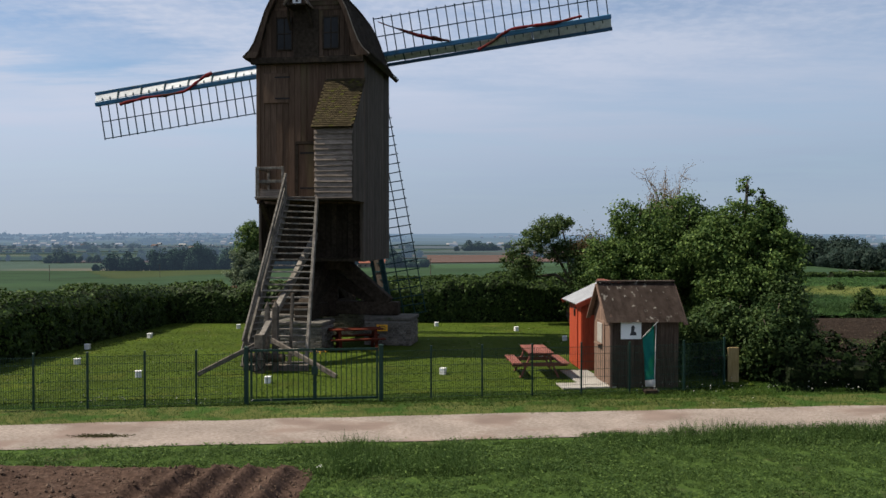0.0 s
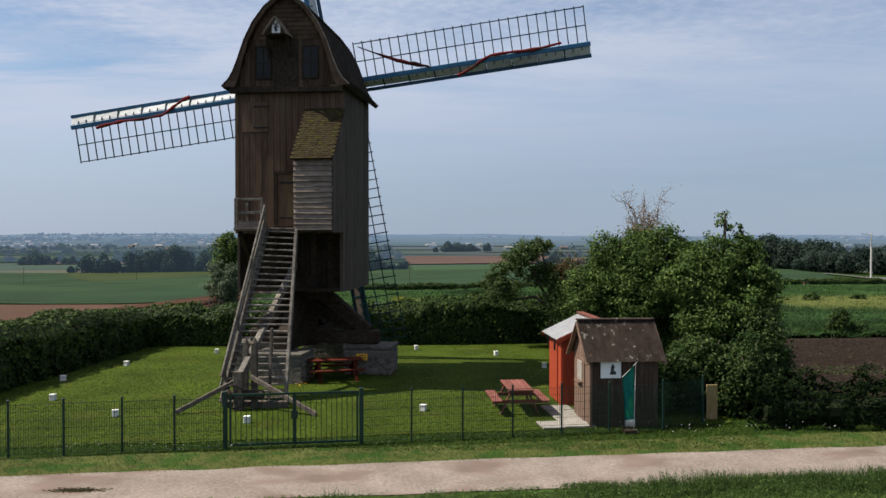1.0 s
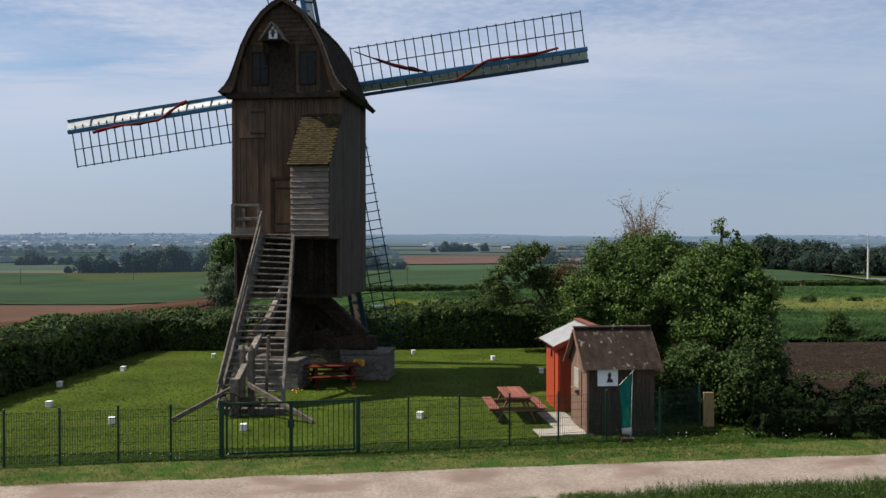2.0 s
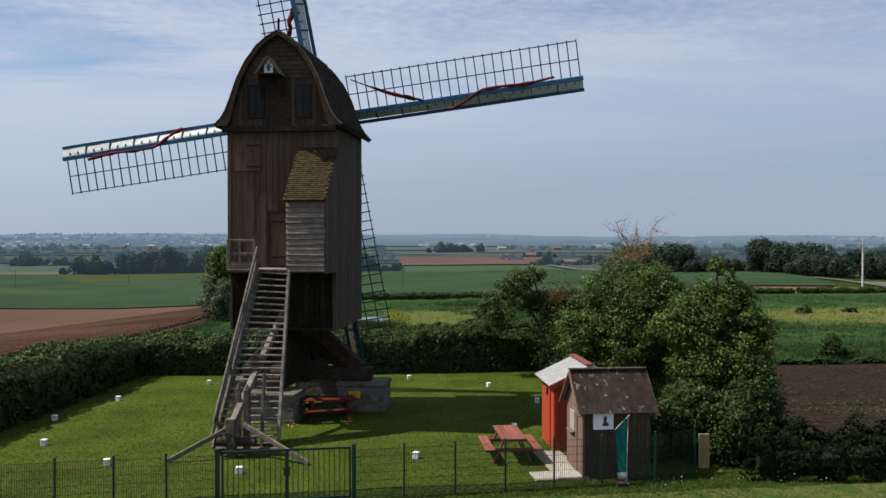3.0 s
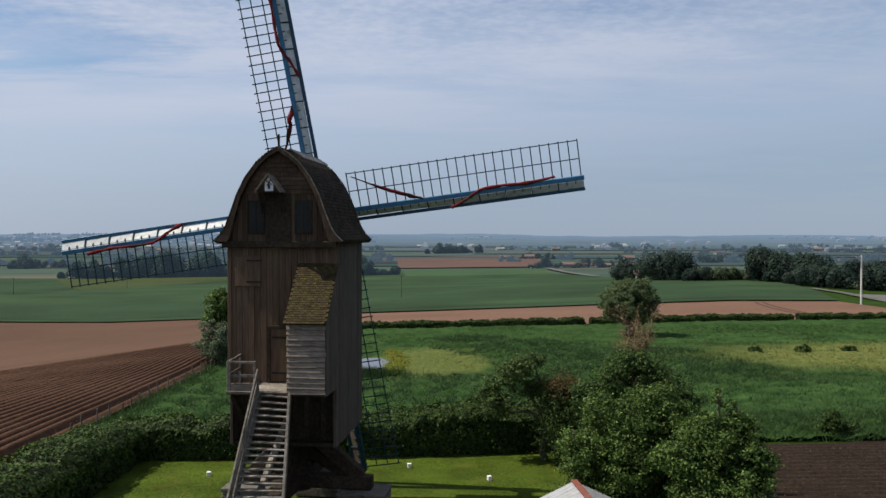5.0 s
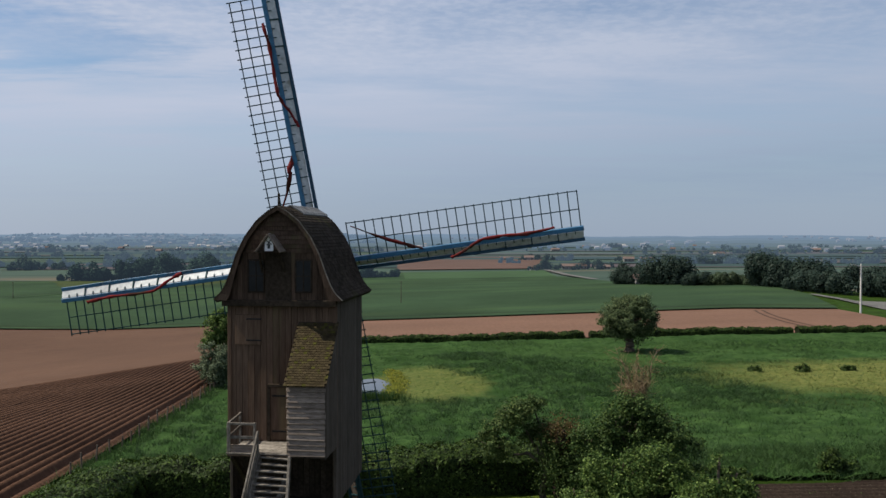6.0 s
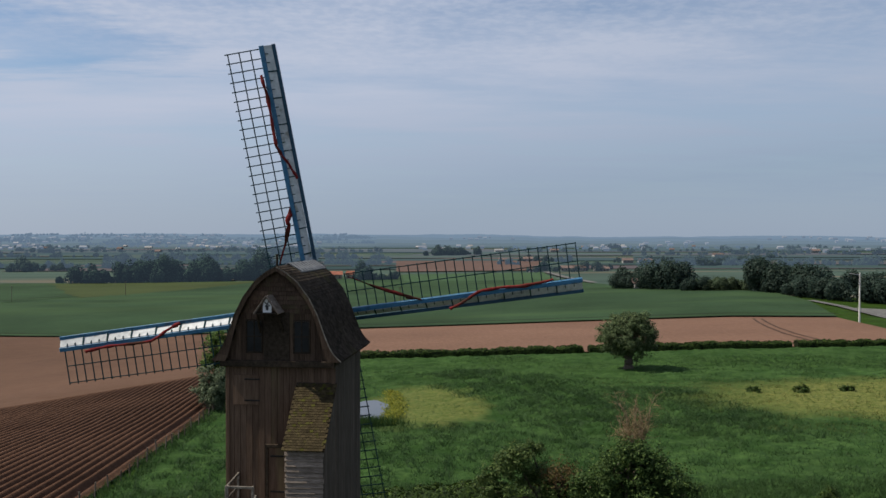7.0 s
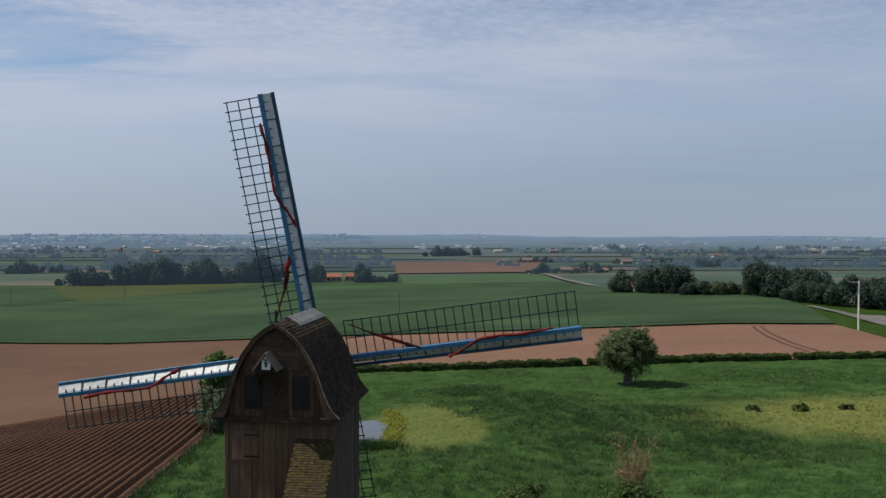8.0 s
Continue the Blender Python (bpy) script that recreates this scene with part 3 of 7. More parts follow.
def meadow_mat():
    """Rank grass in two greens, with yellow-flowering stretches of their own shape."""
    m = mat("meadow_grass", (0.012, 0.032, 0.009), (0.041, 0.079, 0.022), 1.9, 0.95, 1.0, (0.7, 1, 1), 0.2, 0.12, bump_dist=0.3, third=(0.017, 0.040, 0.010), third_at=0.50, third_scale=0.35)
    n, l = m.node_tree.nodes, m.node_tree.links
    bsdf = n["Principled BSDF"]
    green = bsdf.inputs["Base Color"].links[0].from_socket
    co, wob, wsc = n.new("ShaderNodeTexCoord"), n.new("ShaderNodeTexNoise"), n.new("ShaderNodeVectorMath")
    wob.inputs["Scale"].default_value, wob.inputs["Detail"].default_value = 0.22, 8.0
    l.new(co.outputs["Object"], wob.inputs["Vector"])
    wsc.operation = "MULTIPLY_ADD"
    wsc.inputs[1].default_value = (10.0, 10.0, 0.0)
    l.new(wob.outputs["Color"], wsc.inputs[0])
    l.new(co.outputs["Object"], wsc.inputs[2])
    masks = []
    for cx, cy, rx, ry in ((1.2 + 5, 82.5 + 5, 5.6, 11.5), (64 + 5, 84.5 + 5, 36.0, 14.0)):
        mp, ln, mr = n.new("ShaderNodeMapping"), n.new("ShaderNodeVectorMath"), n.new("ShaderNodeMapRange")
        mp.vector_type = "TEXTURE"
        mp.inputs["Location"].default_value, mp.inputs["Scale"].default_value = (cx, cy, 0), (rx, ry, 1000)
        ln.operation = "LENGTH"
        mr.inputs["From Min"].default_value, mr.inputs["From Max"].default_value = 1.14, 0.76
        l.new(wsc.outputs["Vector"], mp.inputs["Vector"])
        l.new(mp.outputs["Vector"], ln.inputs[0])
        l.new(ln.outputs["Value"], mr.inputs["Value"])
        masks.append(mr.outputs["Result"])
    mx = n.new("ShaderNodeMath")
    mx.operation = "MAXIMUM"
    thin = n.new("ShaderNodeMath")
    thin.operation = "MULTIPLY"
    thin.inputs[1].default_value = 0.72
    l.new(masks[0], thin.inputs[0])
    l.new(thin.outputs[0], mx.inputs[0])
    l.new(masks[1], mx.inputs[1])
    yn, yr, ym = n.new("ShaderNodeTexNoise"), n.new("ShaderNodeValToRGB"), n.new("ShaderNodeMix")
    yn.inputs["Scale"].default_value, yn.inputs["Detail"].default_value, yn.inputs["Roughness"].default_value = 2.2, 8.0, 0.75
    l.new(co.outputs["Object"], yn.inputs["Vector"])
    yr.color_ramp.elements[0].position, yr.color_ramp.elements[1].position = 0.36, 0.66
    yr.color_ramp.elements[0].color, yr.color_ramp.elements[1].color = (0.048, 0.070, 0.016, 1), (0.128, 0.130, 0.042, 1)
    l.new(yn.outputs["Fac"], yr.inputs["Fac"])
    ym.data_type = "RGBA"
    l.new(mx.outputs[0], ym.inputs["Factor"])
    l.new(green, ym.inputs["A"])
    l.new(yr.outputs["Color"], ym.inputs["B"])
    l.new(ym.outputs["Result"], bsdf.inputs["Base Color"])
    return m


RANK = ((6, 100, 5, 4.5), (11, 93, 8, 7.5), (17, 84, 9, 8), (18, 75, 9, 6), (26, 74, 6, 8), (25, 87, 5, 4), (12, 115, 7, 6), (48, 112, 16, 7), (78, 112, 18, 8), (8, 48, 26, 3.5), (38, 48.5, 22, 4.5))


def rankness(x, y):
    """How tall and rank the grass stands: most in the middle, along the far hedge and behind the garden plot."""
    w = noise.noise(Vector((x * 0.25, y * 0.25, 7)))
    return max(0.0, min(1.0, max(1.5 - 1.2 * math.hypot((x - a) / c, (y - b) / d) for a, b, c, d in RANK) + 0.5 * w))


def tussocks(p, s, t):
    """Uneven rank growth; flat near the pond and the edges."""
    away = min(1.0, max(0.0, math.hypot((p.x + 4.3) / 4.0, (p.y - 80.5) / 9.0) - 0.8))
    k = rankness(p.x, p.y)
    return away * (0.16 * noise.noise(p * 0.35) + (0.19 + 0.34 * k) * (0.7 * noise.noise(p * 0.9) + 0.55 * noise.noise(p * 2.0) + 0.35 * noise.noise(p * 4.1)) + 0.16 + 0.2 * k)


setting(sheet("meadow", ((-18.0, 44.5), (105, 46), (98, 133), (-18.0, 119.5)), meadow_mat(), 0.02, 330, 290, 0, tussocks), "rank green meadow with yellow-flowering stretches", "meadow")
setting(sheet("garden_plot", ((11, 26), (34, 29), (40, 45.2), (13, 44.0)), M_VEG, 0.05, 90, 230, 0.2, lambda p, s, t: 0.08 * math.cos((p.y - 27.0 - 0.02 * (p.x - 11)) * 2 * math.pi / 0.62) + 0.03 * noise.noise(p * 3)), "dark tilled garden plot with rows of seedlings", "field")


def pond():
    bm = bmesh.new()
    ring = []
    for i in range(40):
        a = 2 * math.pi * i / 40
        k = 1 + 0.12 * noise.noise(Vector((math.cos(a) * 2, math.sin(a) * 2, 3)))
        x, y = -4.1 + 2.1 * k * math.cos(a), 79.6 + 5.0 * k * math.sin(a)
        ring.append(bm.verts.new((x, y, -1.47)))
    bm.faces.new(ring)
    return setting(finish("pond", bm, M_WATER), "small still pond in the meadow", "water")


pond()


def painted_haze_mat(name, colour, air, island=0.0):
    """Far land with haze painted in: colour dimmed by air, blue emission added."""
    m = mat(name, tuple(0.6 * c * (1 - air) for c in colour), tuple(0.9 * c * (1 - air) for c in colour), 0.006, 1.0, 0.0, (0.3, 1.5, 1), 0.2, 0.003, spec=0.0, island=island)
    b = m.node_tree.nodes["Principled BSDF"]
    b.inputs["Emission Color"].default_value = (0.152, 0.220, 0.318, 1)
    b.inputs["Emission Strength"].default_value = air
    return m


def hill_z(x, y):
    """Height of the far swells beyond the valley."""
    rad, a = math.hypot(x, y), math.atan2(x, y)
    j = (rad - 2700) / 150
    swell = 6 * noise.noise(Vector((x * 0.0022, y * 0.004, 2))) + 2.0 * noise.noise(Vector((x * 0.007, y * 0.009, 7)))
    rise = max(0.0, j / 12) ** 1.3 * (28 + 12 * math.exp(-((a + 0.22) / 0.3) ** 2) + 8 * noise.noise(Vector((a * 6, 1, 0))) + 5.0 * noise.noise(Vector((a * 30, 4, 0))) + 2.0 * noise.noise(Vector((a * 110, 9, 0))))
    return -29.5 + min(1, max(0.0, j / 2)) * (swell + 3) + rise


def hills():
    """A far country of low swells rising to the horizon, each further band with more painted haze."""
    mats = []
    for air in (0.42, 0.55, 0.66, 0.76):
        m = painted_haze_mat("blue_painted_haze", (0.075, 0.095, 0.082), air)
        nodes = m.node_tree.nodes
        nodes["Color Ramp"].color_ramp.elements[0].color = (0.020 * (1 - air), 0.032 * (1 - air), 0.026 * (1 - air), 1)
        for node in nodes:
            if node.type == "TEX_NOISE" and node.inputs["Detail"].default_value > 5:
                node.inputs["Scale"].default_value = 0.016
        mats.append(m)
    bm = bmesh.new()
    prev = None
    for j in range(25):
        rad = 2700 + 75 * j
        cur = []
        for i in range(361):
            a = radians(-60 + 120 * i / 360)
            x, y = rad * math.sin(a), rad * math.cos(a)
            cur.append(bm.verts.new((x, y, hill_z(x, y))))
        if prev:
            for i in range(360):
                f = bm.faces.new((prev[i], prev[i + 1], cur[i + 1], cur[i]))
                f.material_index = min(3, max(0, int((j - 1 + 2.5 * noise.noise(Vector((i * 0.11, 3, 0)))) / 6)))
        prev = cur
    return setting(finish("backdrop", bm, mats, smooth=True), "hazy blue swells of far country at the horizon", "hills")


hills()


# ---- hedges, trees ----
def hedge(name, line, width, height, label, per_m=700, leaf=0.07, seed=5, material=None, base=None, ragged=0.16):
    """A clipped but uneven hedge along a line: a dark inner mass covered in leaves."""
    rng = np.random.default_rng(seed)
    root = thing(name, pose(line[0][0], line[0][1], ground_z(*line[0])), label, "hedge")
    inv = root.matrix_basis.inverted()
    bm = bmesh.new()
    rows = []
    pts, nrms = [], []
    profile = [(-0.5, 0.0), (-0.54, 0.45), (-0.5, 0.85), (-0.3, 1.0), (0.3, 1.0), (0.5, 0.85), (0.54, 0.45), (0.5, 0.0)]
    for (ax, ay), (bx, by) in zip(line, line[1:]):
        a, b = Vector((ax, ay, 0)), Vector((bx, by, 0))
        d = (b - a).normalized()
        n = Vector((-d.y, d.x, 0))
        steps = max(2, int((b - a).length / 0.5))
        for i in range(steps + 1):
            c = a.lerp(b, i / steps)
            k = 1 + ragged * noise.noise(c * 0.45) + ragged * 0.5 * noise.noise(c * 1.7)
            inner = 0.86 if ragged < 0.3 else 0.55
            if ragged >= 0.3 and i in (0, steps):
                continue
            rows.append([inv @ Vector((c.x + n.x * u * width * inner, c.y + n.y * u * width * inner, ground_z(c.x, c.y) + w * height * (k * 0.93 if ragged < 0.3 else 0.5))) for u, w in profile])
        count = int((b - a).length * per_m)
        t = rng.uniform(0, 1, count)
        seg = rng.choice(len(profile) - 1, count, p=np.array([0.2, 0.17, 0.1, 0.2, 0.1, 0.13, 0.1]))
        f = rng.uniform(0, 1, count)
        for ti, si, fi in zip(t, seg, f):
            c = a.lerp(b, ti)
            k = 1 + ragged * noise.noise(c * 0.45) + ragged * 0.5 * noise.noise(c * 1.7)
            (u0, w0), (u1, w1) = profile[si], profile[si + 1]
            u, w = u0 + (u1 - u0) * fi, w0 + (w1 - w0) * fi
            q = Vector((c.x + n.x * u * width, c.y + n.y * u * width, ground_z(c.x, c.y) + w * height * k))
            q += noise.noise_vector(q * 1.6) * ragged + Vector(rng.normal(0, 0.035, 3))
            pts.append(inv @ q)
            o = n * (u1 - u0 and (w1 - w0) and math.copysign(1, u) or 0) + Vector((0, 0, 1 if w > 0.8 else 0.2))
            nrms.append(o if o.length else Vector((0, 0, 1)))
    prev = None
    for r in rows:
        cur = [bm.verts.new(q) for q in r]
        if prev:
            for i in range(len(cur) - 1):
                bm.faces.new((prev[i], prev[i + 1], cur[i + 1], cur[i]))
        else:
            bm.faces.new(cur)
        prev = cur
    bm.faces.new(prev[::-1])
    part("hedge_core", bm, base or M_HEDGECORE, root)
    tagged(cards("leaves", [tuple(q) for q in pts], rng.uniform(leaf * 0.6, leaf * 1.3, len(pts)), material or L_HEDGE, root, [tuple(q) for q in nrms], rng), kind="stuff")
    return root


hedge("hedge", [(-16.9, 17.5), (-15.8, 24), (-15.1, 32), (-14.6, 41.6)], 3.3, 1.85, "dark green clipped hedge along the side of the lawn", 1300, 0.08, ragged=0.2)
hedge("hedge", [(-14.4, 42.6), (-8, 42.7), (-3.1, 42.95)], 2.0, 1.85, "dark green leafy hedge behind the lawn", 1100, 0.08, seed=6, ragged=0.22)
hedge("hedge", [(-3.4, 43.2), (0, 43.4), (8.0, 44.4)], 2.8, 2.05, "taller dark green leafy hedge behind the lawn", 1500, 0.085, seed=16, ragged=0.25)
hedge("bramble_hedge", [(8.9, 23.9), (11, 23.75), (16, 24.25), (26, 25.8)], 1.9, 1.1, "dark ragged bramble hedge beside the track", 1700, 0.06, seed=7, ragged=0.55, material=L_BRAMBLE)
hedge("field_hedge", [(-18, 120), (-8, 121.5), (6, 124), (25.0, 127.2)], 1.4, 1.1, "low dark field hedge", 300, 0.14, 8, ragged=0.28)
hedge("field_hedge", [(26.1, 127.5), (40, 129.3), (58, 131)], 1.4, 1.1, "low dark field hedge with a gap", 300, 0.14, 9, ragged=0.28)
hedge("field_hedge", [(59, 131.1), (74, 132.5), (95, 134)], 1.4, 1.15, "low dark field hedge", 300, 0.14, 10, ragged=0.28)


def limb(bm, a, b, r0, r1, rng, bends=3):
    """A crooked tapering branch."""
    pts = [Vector(a).lerp(Vector(b), i / bends) for i in range(bends + 1)]
    for q in pts[1:-1]:
        q += Vector(rng.normal(0, 0.06 * (Vector(b) - Vector(a)).length, 3))
    for i in range(bends):
        rod(bm, pts[i], pts[i + 1], r0 + (r1 - r0) * i / bends, r0 + (r1 - r0) * (i + 1) / bends, 6)


def tree(name, x, y, lobes, label, leaf=0.09, count=9000, material=None, trunk_r=0.16, trunk_h=1.0, clump=0.45, seed=1, category="tree", flat=0.3, gaps=0.3):
    """A trunk, limbs to each lobe of the crown, and leaves in clumps over the lobes. lobes: (x, y, z, rx, ry, rz) from the foot."""
    rng = np.random.default_rng(seed)
    root = thing(name, pose(x, y, ground_z(x, y) - 0.05), label, category)
    bm = bmesh.new()
    top = (rng.normal(0, 0.08), rng.normal(0, 0.08), trunk_h)
    limb(bm, (0, 0, 0), top, trunk_r * 1.25, trunk_r * 0.8, rng)
    part("trunk", bm, M_BARK, root, smooth=True)
    bm = bmesh.new()
    for lx, ly, lz, rx, ry, rz in lobes:
        limb(bm, top, (lx, ly, lz), trunk_r * 0.6, trunk_r * 0.2, rng)
        for _ in range(4):
            e = rng.normal(0, 1, 3)
            e /= np.linalg.norm(e)
            limb(bm, (lx, ly, lz - rz * 0.3), (lx + e[0] * rx * 0.9, ly + e[1] * ry * 0.9, lz + abs(e[2]) * rz * 0.9), trunk_r * 0.25, 0.012, rng)
    part("branchwork", bm, M_BARK, root, smooth=True)
    if gaps > 0.34:
        # break each lobe into boughs with dark gaps between them
        boughs = []
        for lx, ly, lz, rx, ry, rz in lobes:
            if rx < 0.4:
                boughs.append((lx, ly, lz, rx, ry, rz))
                continue
            boughs.append((lx, ly, lz, rx * 0.6, ry * 0.6, rz * 0.6))
            for i in range(9):
                e = rng.normal(0, 1, 3)
                e /= np.linalg.norm(e)
                k = rng.uniform(0.30, 0.52)
                boughs.append((lx + e[0] * rx * 0.72, ly + e[1] * ry * 0.72, lz + e[2] * rz * 0.72, rx * k, ry * k, rz * k))
        lobes = boughs
    vol = np.array([l[3] * l[4] + l[4] * l[5] + l[3] * l[5] for l in lobes])
    pts, nrm = [], []
    for (lx, ly, lz, rx, ry, rz), share in zip(lobes, vol / vol.sum()):
        n = int(count * share)
        shoots = max(8, n // 48)
        spray = min(clump, 1.3 * rx)
        d = rng.normal(0, 1, (shoots, 3))
        d /= np.linalg.norm(d, axis=1, keepdims=True)
        lump = np.array([noise.noise(Vector(q) * 2.2 + Vector((seed * 3.1, lx, lz))) + 0.6 * noise.noise(Vector(q) * 5.0 + Vector((lz, seed, lx))) for q in d])[:, None]
        rad = np.clip(rng.uniform(0.25, 1.0, (shoots, 1)) ** 0.4, 0, 1) * (1.02 + gaps * lump) + rng.uniform(0, 0.12, (shoots, 1))
        c = d * rad * (rx, ry, rz) + (lx, ly, lz)
        big = rng.uniform(0.45, 1.15, shoots)
        pick = rng.integers(0, shoots, n)
        ball = rng.normal(0, 1, (n, 3))
        off = ball * (spray * 0.34 * big[pick])[:, None] * (1, 1, 0.75)
        off += d[pick] * (np.abs(rng.normal(0, 0.22, n)) * spray * big[pick])[:, None]
        pts.append(c[pick] + off)
        nrm.append(0.55 * d[pick] + 0.75 * ball / 1.7 + (0, 0, 0.25))
    pts, nrm = np.concatenate(pts), np.concatenate(nrm)
    keep = pts[:, 2] > 0.08
    tagged(cards("crown", pts[keep], rng.uniform(leaf * 0.6, leaf * 1.35, keep.sum()), material or L_TREE, root, nrm[keep], rng, flat, round_=0.22, jitter=0.85), kind="stuff")
    return root


tree("fruit_tree", 6.2, 41.0, [(-1.3, 0, 4.3, 1.05, 1.0, 0.75), (-2.4, 0, 3.0, 0.8, 0.9, 0.8), (-0.4, 0.1, 3.5, 0.75, 0.8, 0.5), (0.4, 0.3, 3.0, 0.5, 0.6, 0.4), (-0.6, 0, 4.8, 0.5, 0.5, 0.35)], "spreading fruit tree with grey-green leaves on the lawn", 0.062, 13000, L_APPLE, 0.15, 1.8, 0.42, seed=21, gaps=0.48)
tree("leafy_tree", 7.3, 29.4, [(-0.6, 0, 4.35, 1.0, 1.1, 0.95), (0.8, 0.3, 4.35, 1.05, 1.1, 0.95), (1.7, 0.2, 3.9, 0.8, 0.9, 0.9), (-1.5, 0.2, 3.2, 0.95, 1.1, 0.95), (0.1, -0.3, 3.0, 1.4, 1.3, 1.2), (1.4, 0.0, 3.0, 0.9, 1.0, 1.1), (-1.4, -0.1, 1.8, 1.1, 1.1, 1.1), (0.1, -0.4, 1.5, 1.6, 1.3, 1.2)], "dense green tree beside the sheds", 0.052, 74000, L_TREE, 0.2, 1.4, 0.46, seed=22, gaps=0.36)
tree("leafy_tree", 9.35, 26.6, [(-0.3, 0, 4.3, 0.8, 0.9, 0.72), (0.55, 0, 4.25, 0.8, 0.9, 0.68), (-1.0, 0, 3.6, 0.75, 0.9, 0.8), (1.1, 0, 3.45, 0.75, 0.9, 0.75), (0.1, -0.3, 2.8, 1.15, 1.2, 1.0), (-0.9, 0, 2.4, 0.8, 0.9, 0.8), (0.9, 0, 2.4, 0.8, 0.9, 0.8), (0.0, 0, 5.55, 0.16, 0.16, 0.3), (0.5, 0, 5.25, 0.14, 0.14, 0.2)], "dense green tree with a lone sprig on top", 0.052, 72000, L_TREE, 0.2, 1.2, 0.42, seed=23, gaps=0.42)
# The tree's lower lobes as a shrub, their shade put into darker leaves.
tree("shrub", 9.25, 26.0, [(-0.9, 0, 1.5, 0.85, 0.9, 1.0), (0.6, 0, 1.2, 1.2, 1.0, 1.0), (-0.2, -0.2, 1.0, 0.9, 0.9, 0.8)], "ivy-grown shrub darkened for the shade under the tree", 0.05, 30000, L_DARKTREE, 0.1, 0.7, 0.38, seed=34, category="shrub", gaps=0.4)
tree("shrub", 7.9, 25.0, [(-1.1, 0.2, 0.75, 0.7, 0.6, 0.75), (-0.3, 0, 0.9, 0.75, 0.6, 0.9), (0.6, -0.1, 0.8, 0.7, 0.6, 0.8), (1.3, -0.7, 1.3, 0.7, 0.55, 1.15), (1.2, -0.6, 0.5, 0.8, 0.5, 0.5), (0.5, 0.1, 1.7, 0.6, 0.6, 0.6), (0.1, 0.4, 0.6, 1.0, 0.4, 0.6)], "dark overgrown shrub behind the fence beside the shed", 0.05, 34000, L_DARKTREE, 0.08, 0.5, 0.34, seed=36, category="shrub", gaps=0.4)
# Darker leaves stand in for the shaded hollow beside the plot.
tree("leafy_tree", 10.0, 25.6, [(0, 0, 1.9, 0.7, 0.9, 1.0), (-0.5, 0, 1.3, 0.9, 0.9, 1.0), (0.1, -0.2, 0.8, 0.85, 0.9, 0.8)], "green bushy tree beside the garden plot", 0.052, 26000, L_DARKTREE, 0.12, 0.8, 0.4, seed=24)
tree("ivied_tree", 10.1, 39.6, [(0.1, 0, 3.9, 1.1, 1.2, 1.2), (1.7, 0.2, 3.2, 1.3, 1.2, 1.2), (-1.2, 0, 2.8, 1.1, 1.2, 1.1), (-2.0, 0, 3.2, 0.95, 1.1, 1.0), (-1.0, 0, 4.1, 0.9, 1.0, 0.8), (0.8, 0, 1.7, 2.3, 1.5, 1.2), (1.0, 0, 4.2, 0.9, 0.9, 0.7), (0.0, 0, 5.1, 0.65, 0.7, 0.6), (-1.9, 0, 1.4, 1.2, 1.2, 1.0)], "dark leafy tree grown over with ivy", 0.062, 54000, L_IVY, 0.2, 1.4, 0.5, seed=29, gaps=0.36)
tree("willow_tree", -18.2, 80, [(-0.5, 0, 2.6, 1.4, 1.4, 1.5), (0.7, 0.3, 3.1, 1.3, 1.3, 1.4), (0.1, -0.3, 1.4, 1.2, 1.2, 0.9)], "silvery willow at the field corner", 0.085, 17000, L_WILLOW, 0.22, 1.2, 0.6, seed=25, gaps=0.4)
tree("field_tree", -18.5, 84, [(0, 0, 5.6, 1.6, 1.6, 1.3), (0.8, 0, 4.5, 1.5, 1.5, 1.3), (-0.6, 0, 4.4, 1.3, 1.3, 1.2)], "green tree behind the willow", 0.10, 13000, L_TREE, 0.2, 2.6, 0.6, seed=26, gaps=0.4)
tree("pollard_tree", 26.6, 106.2, [(0, 0, 4.5, 3.1, 2.9, 2.5), (-1.3, 0, 4.0, 2.2, 2.0, 1.8), (1.3, 0, 4.2, 2.2, 2.0, 1.8), (0.3, 0, 5.9, 2.0, 1.9, 1.2)], "round pollarded willow alone in the meadow", 0.11, 34000, L_POLLARD, 0.55, 2.0, 0.75, seed=27)


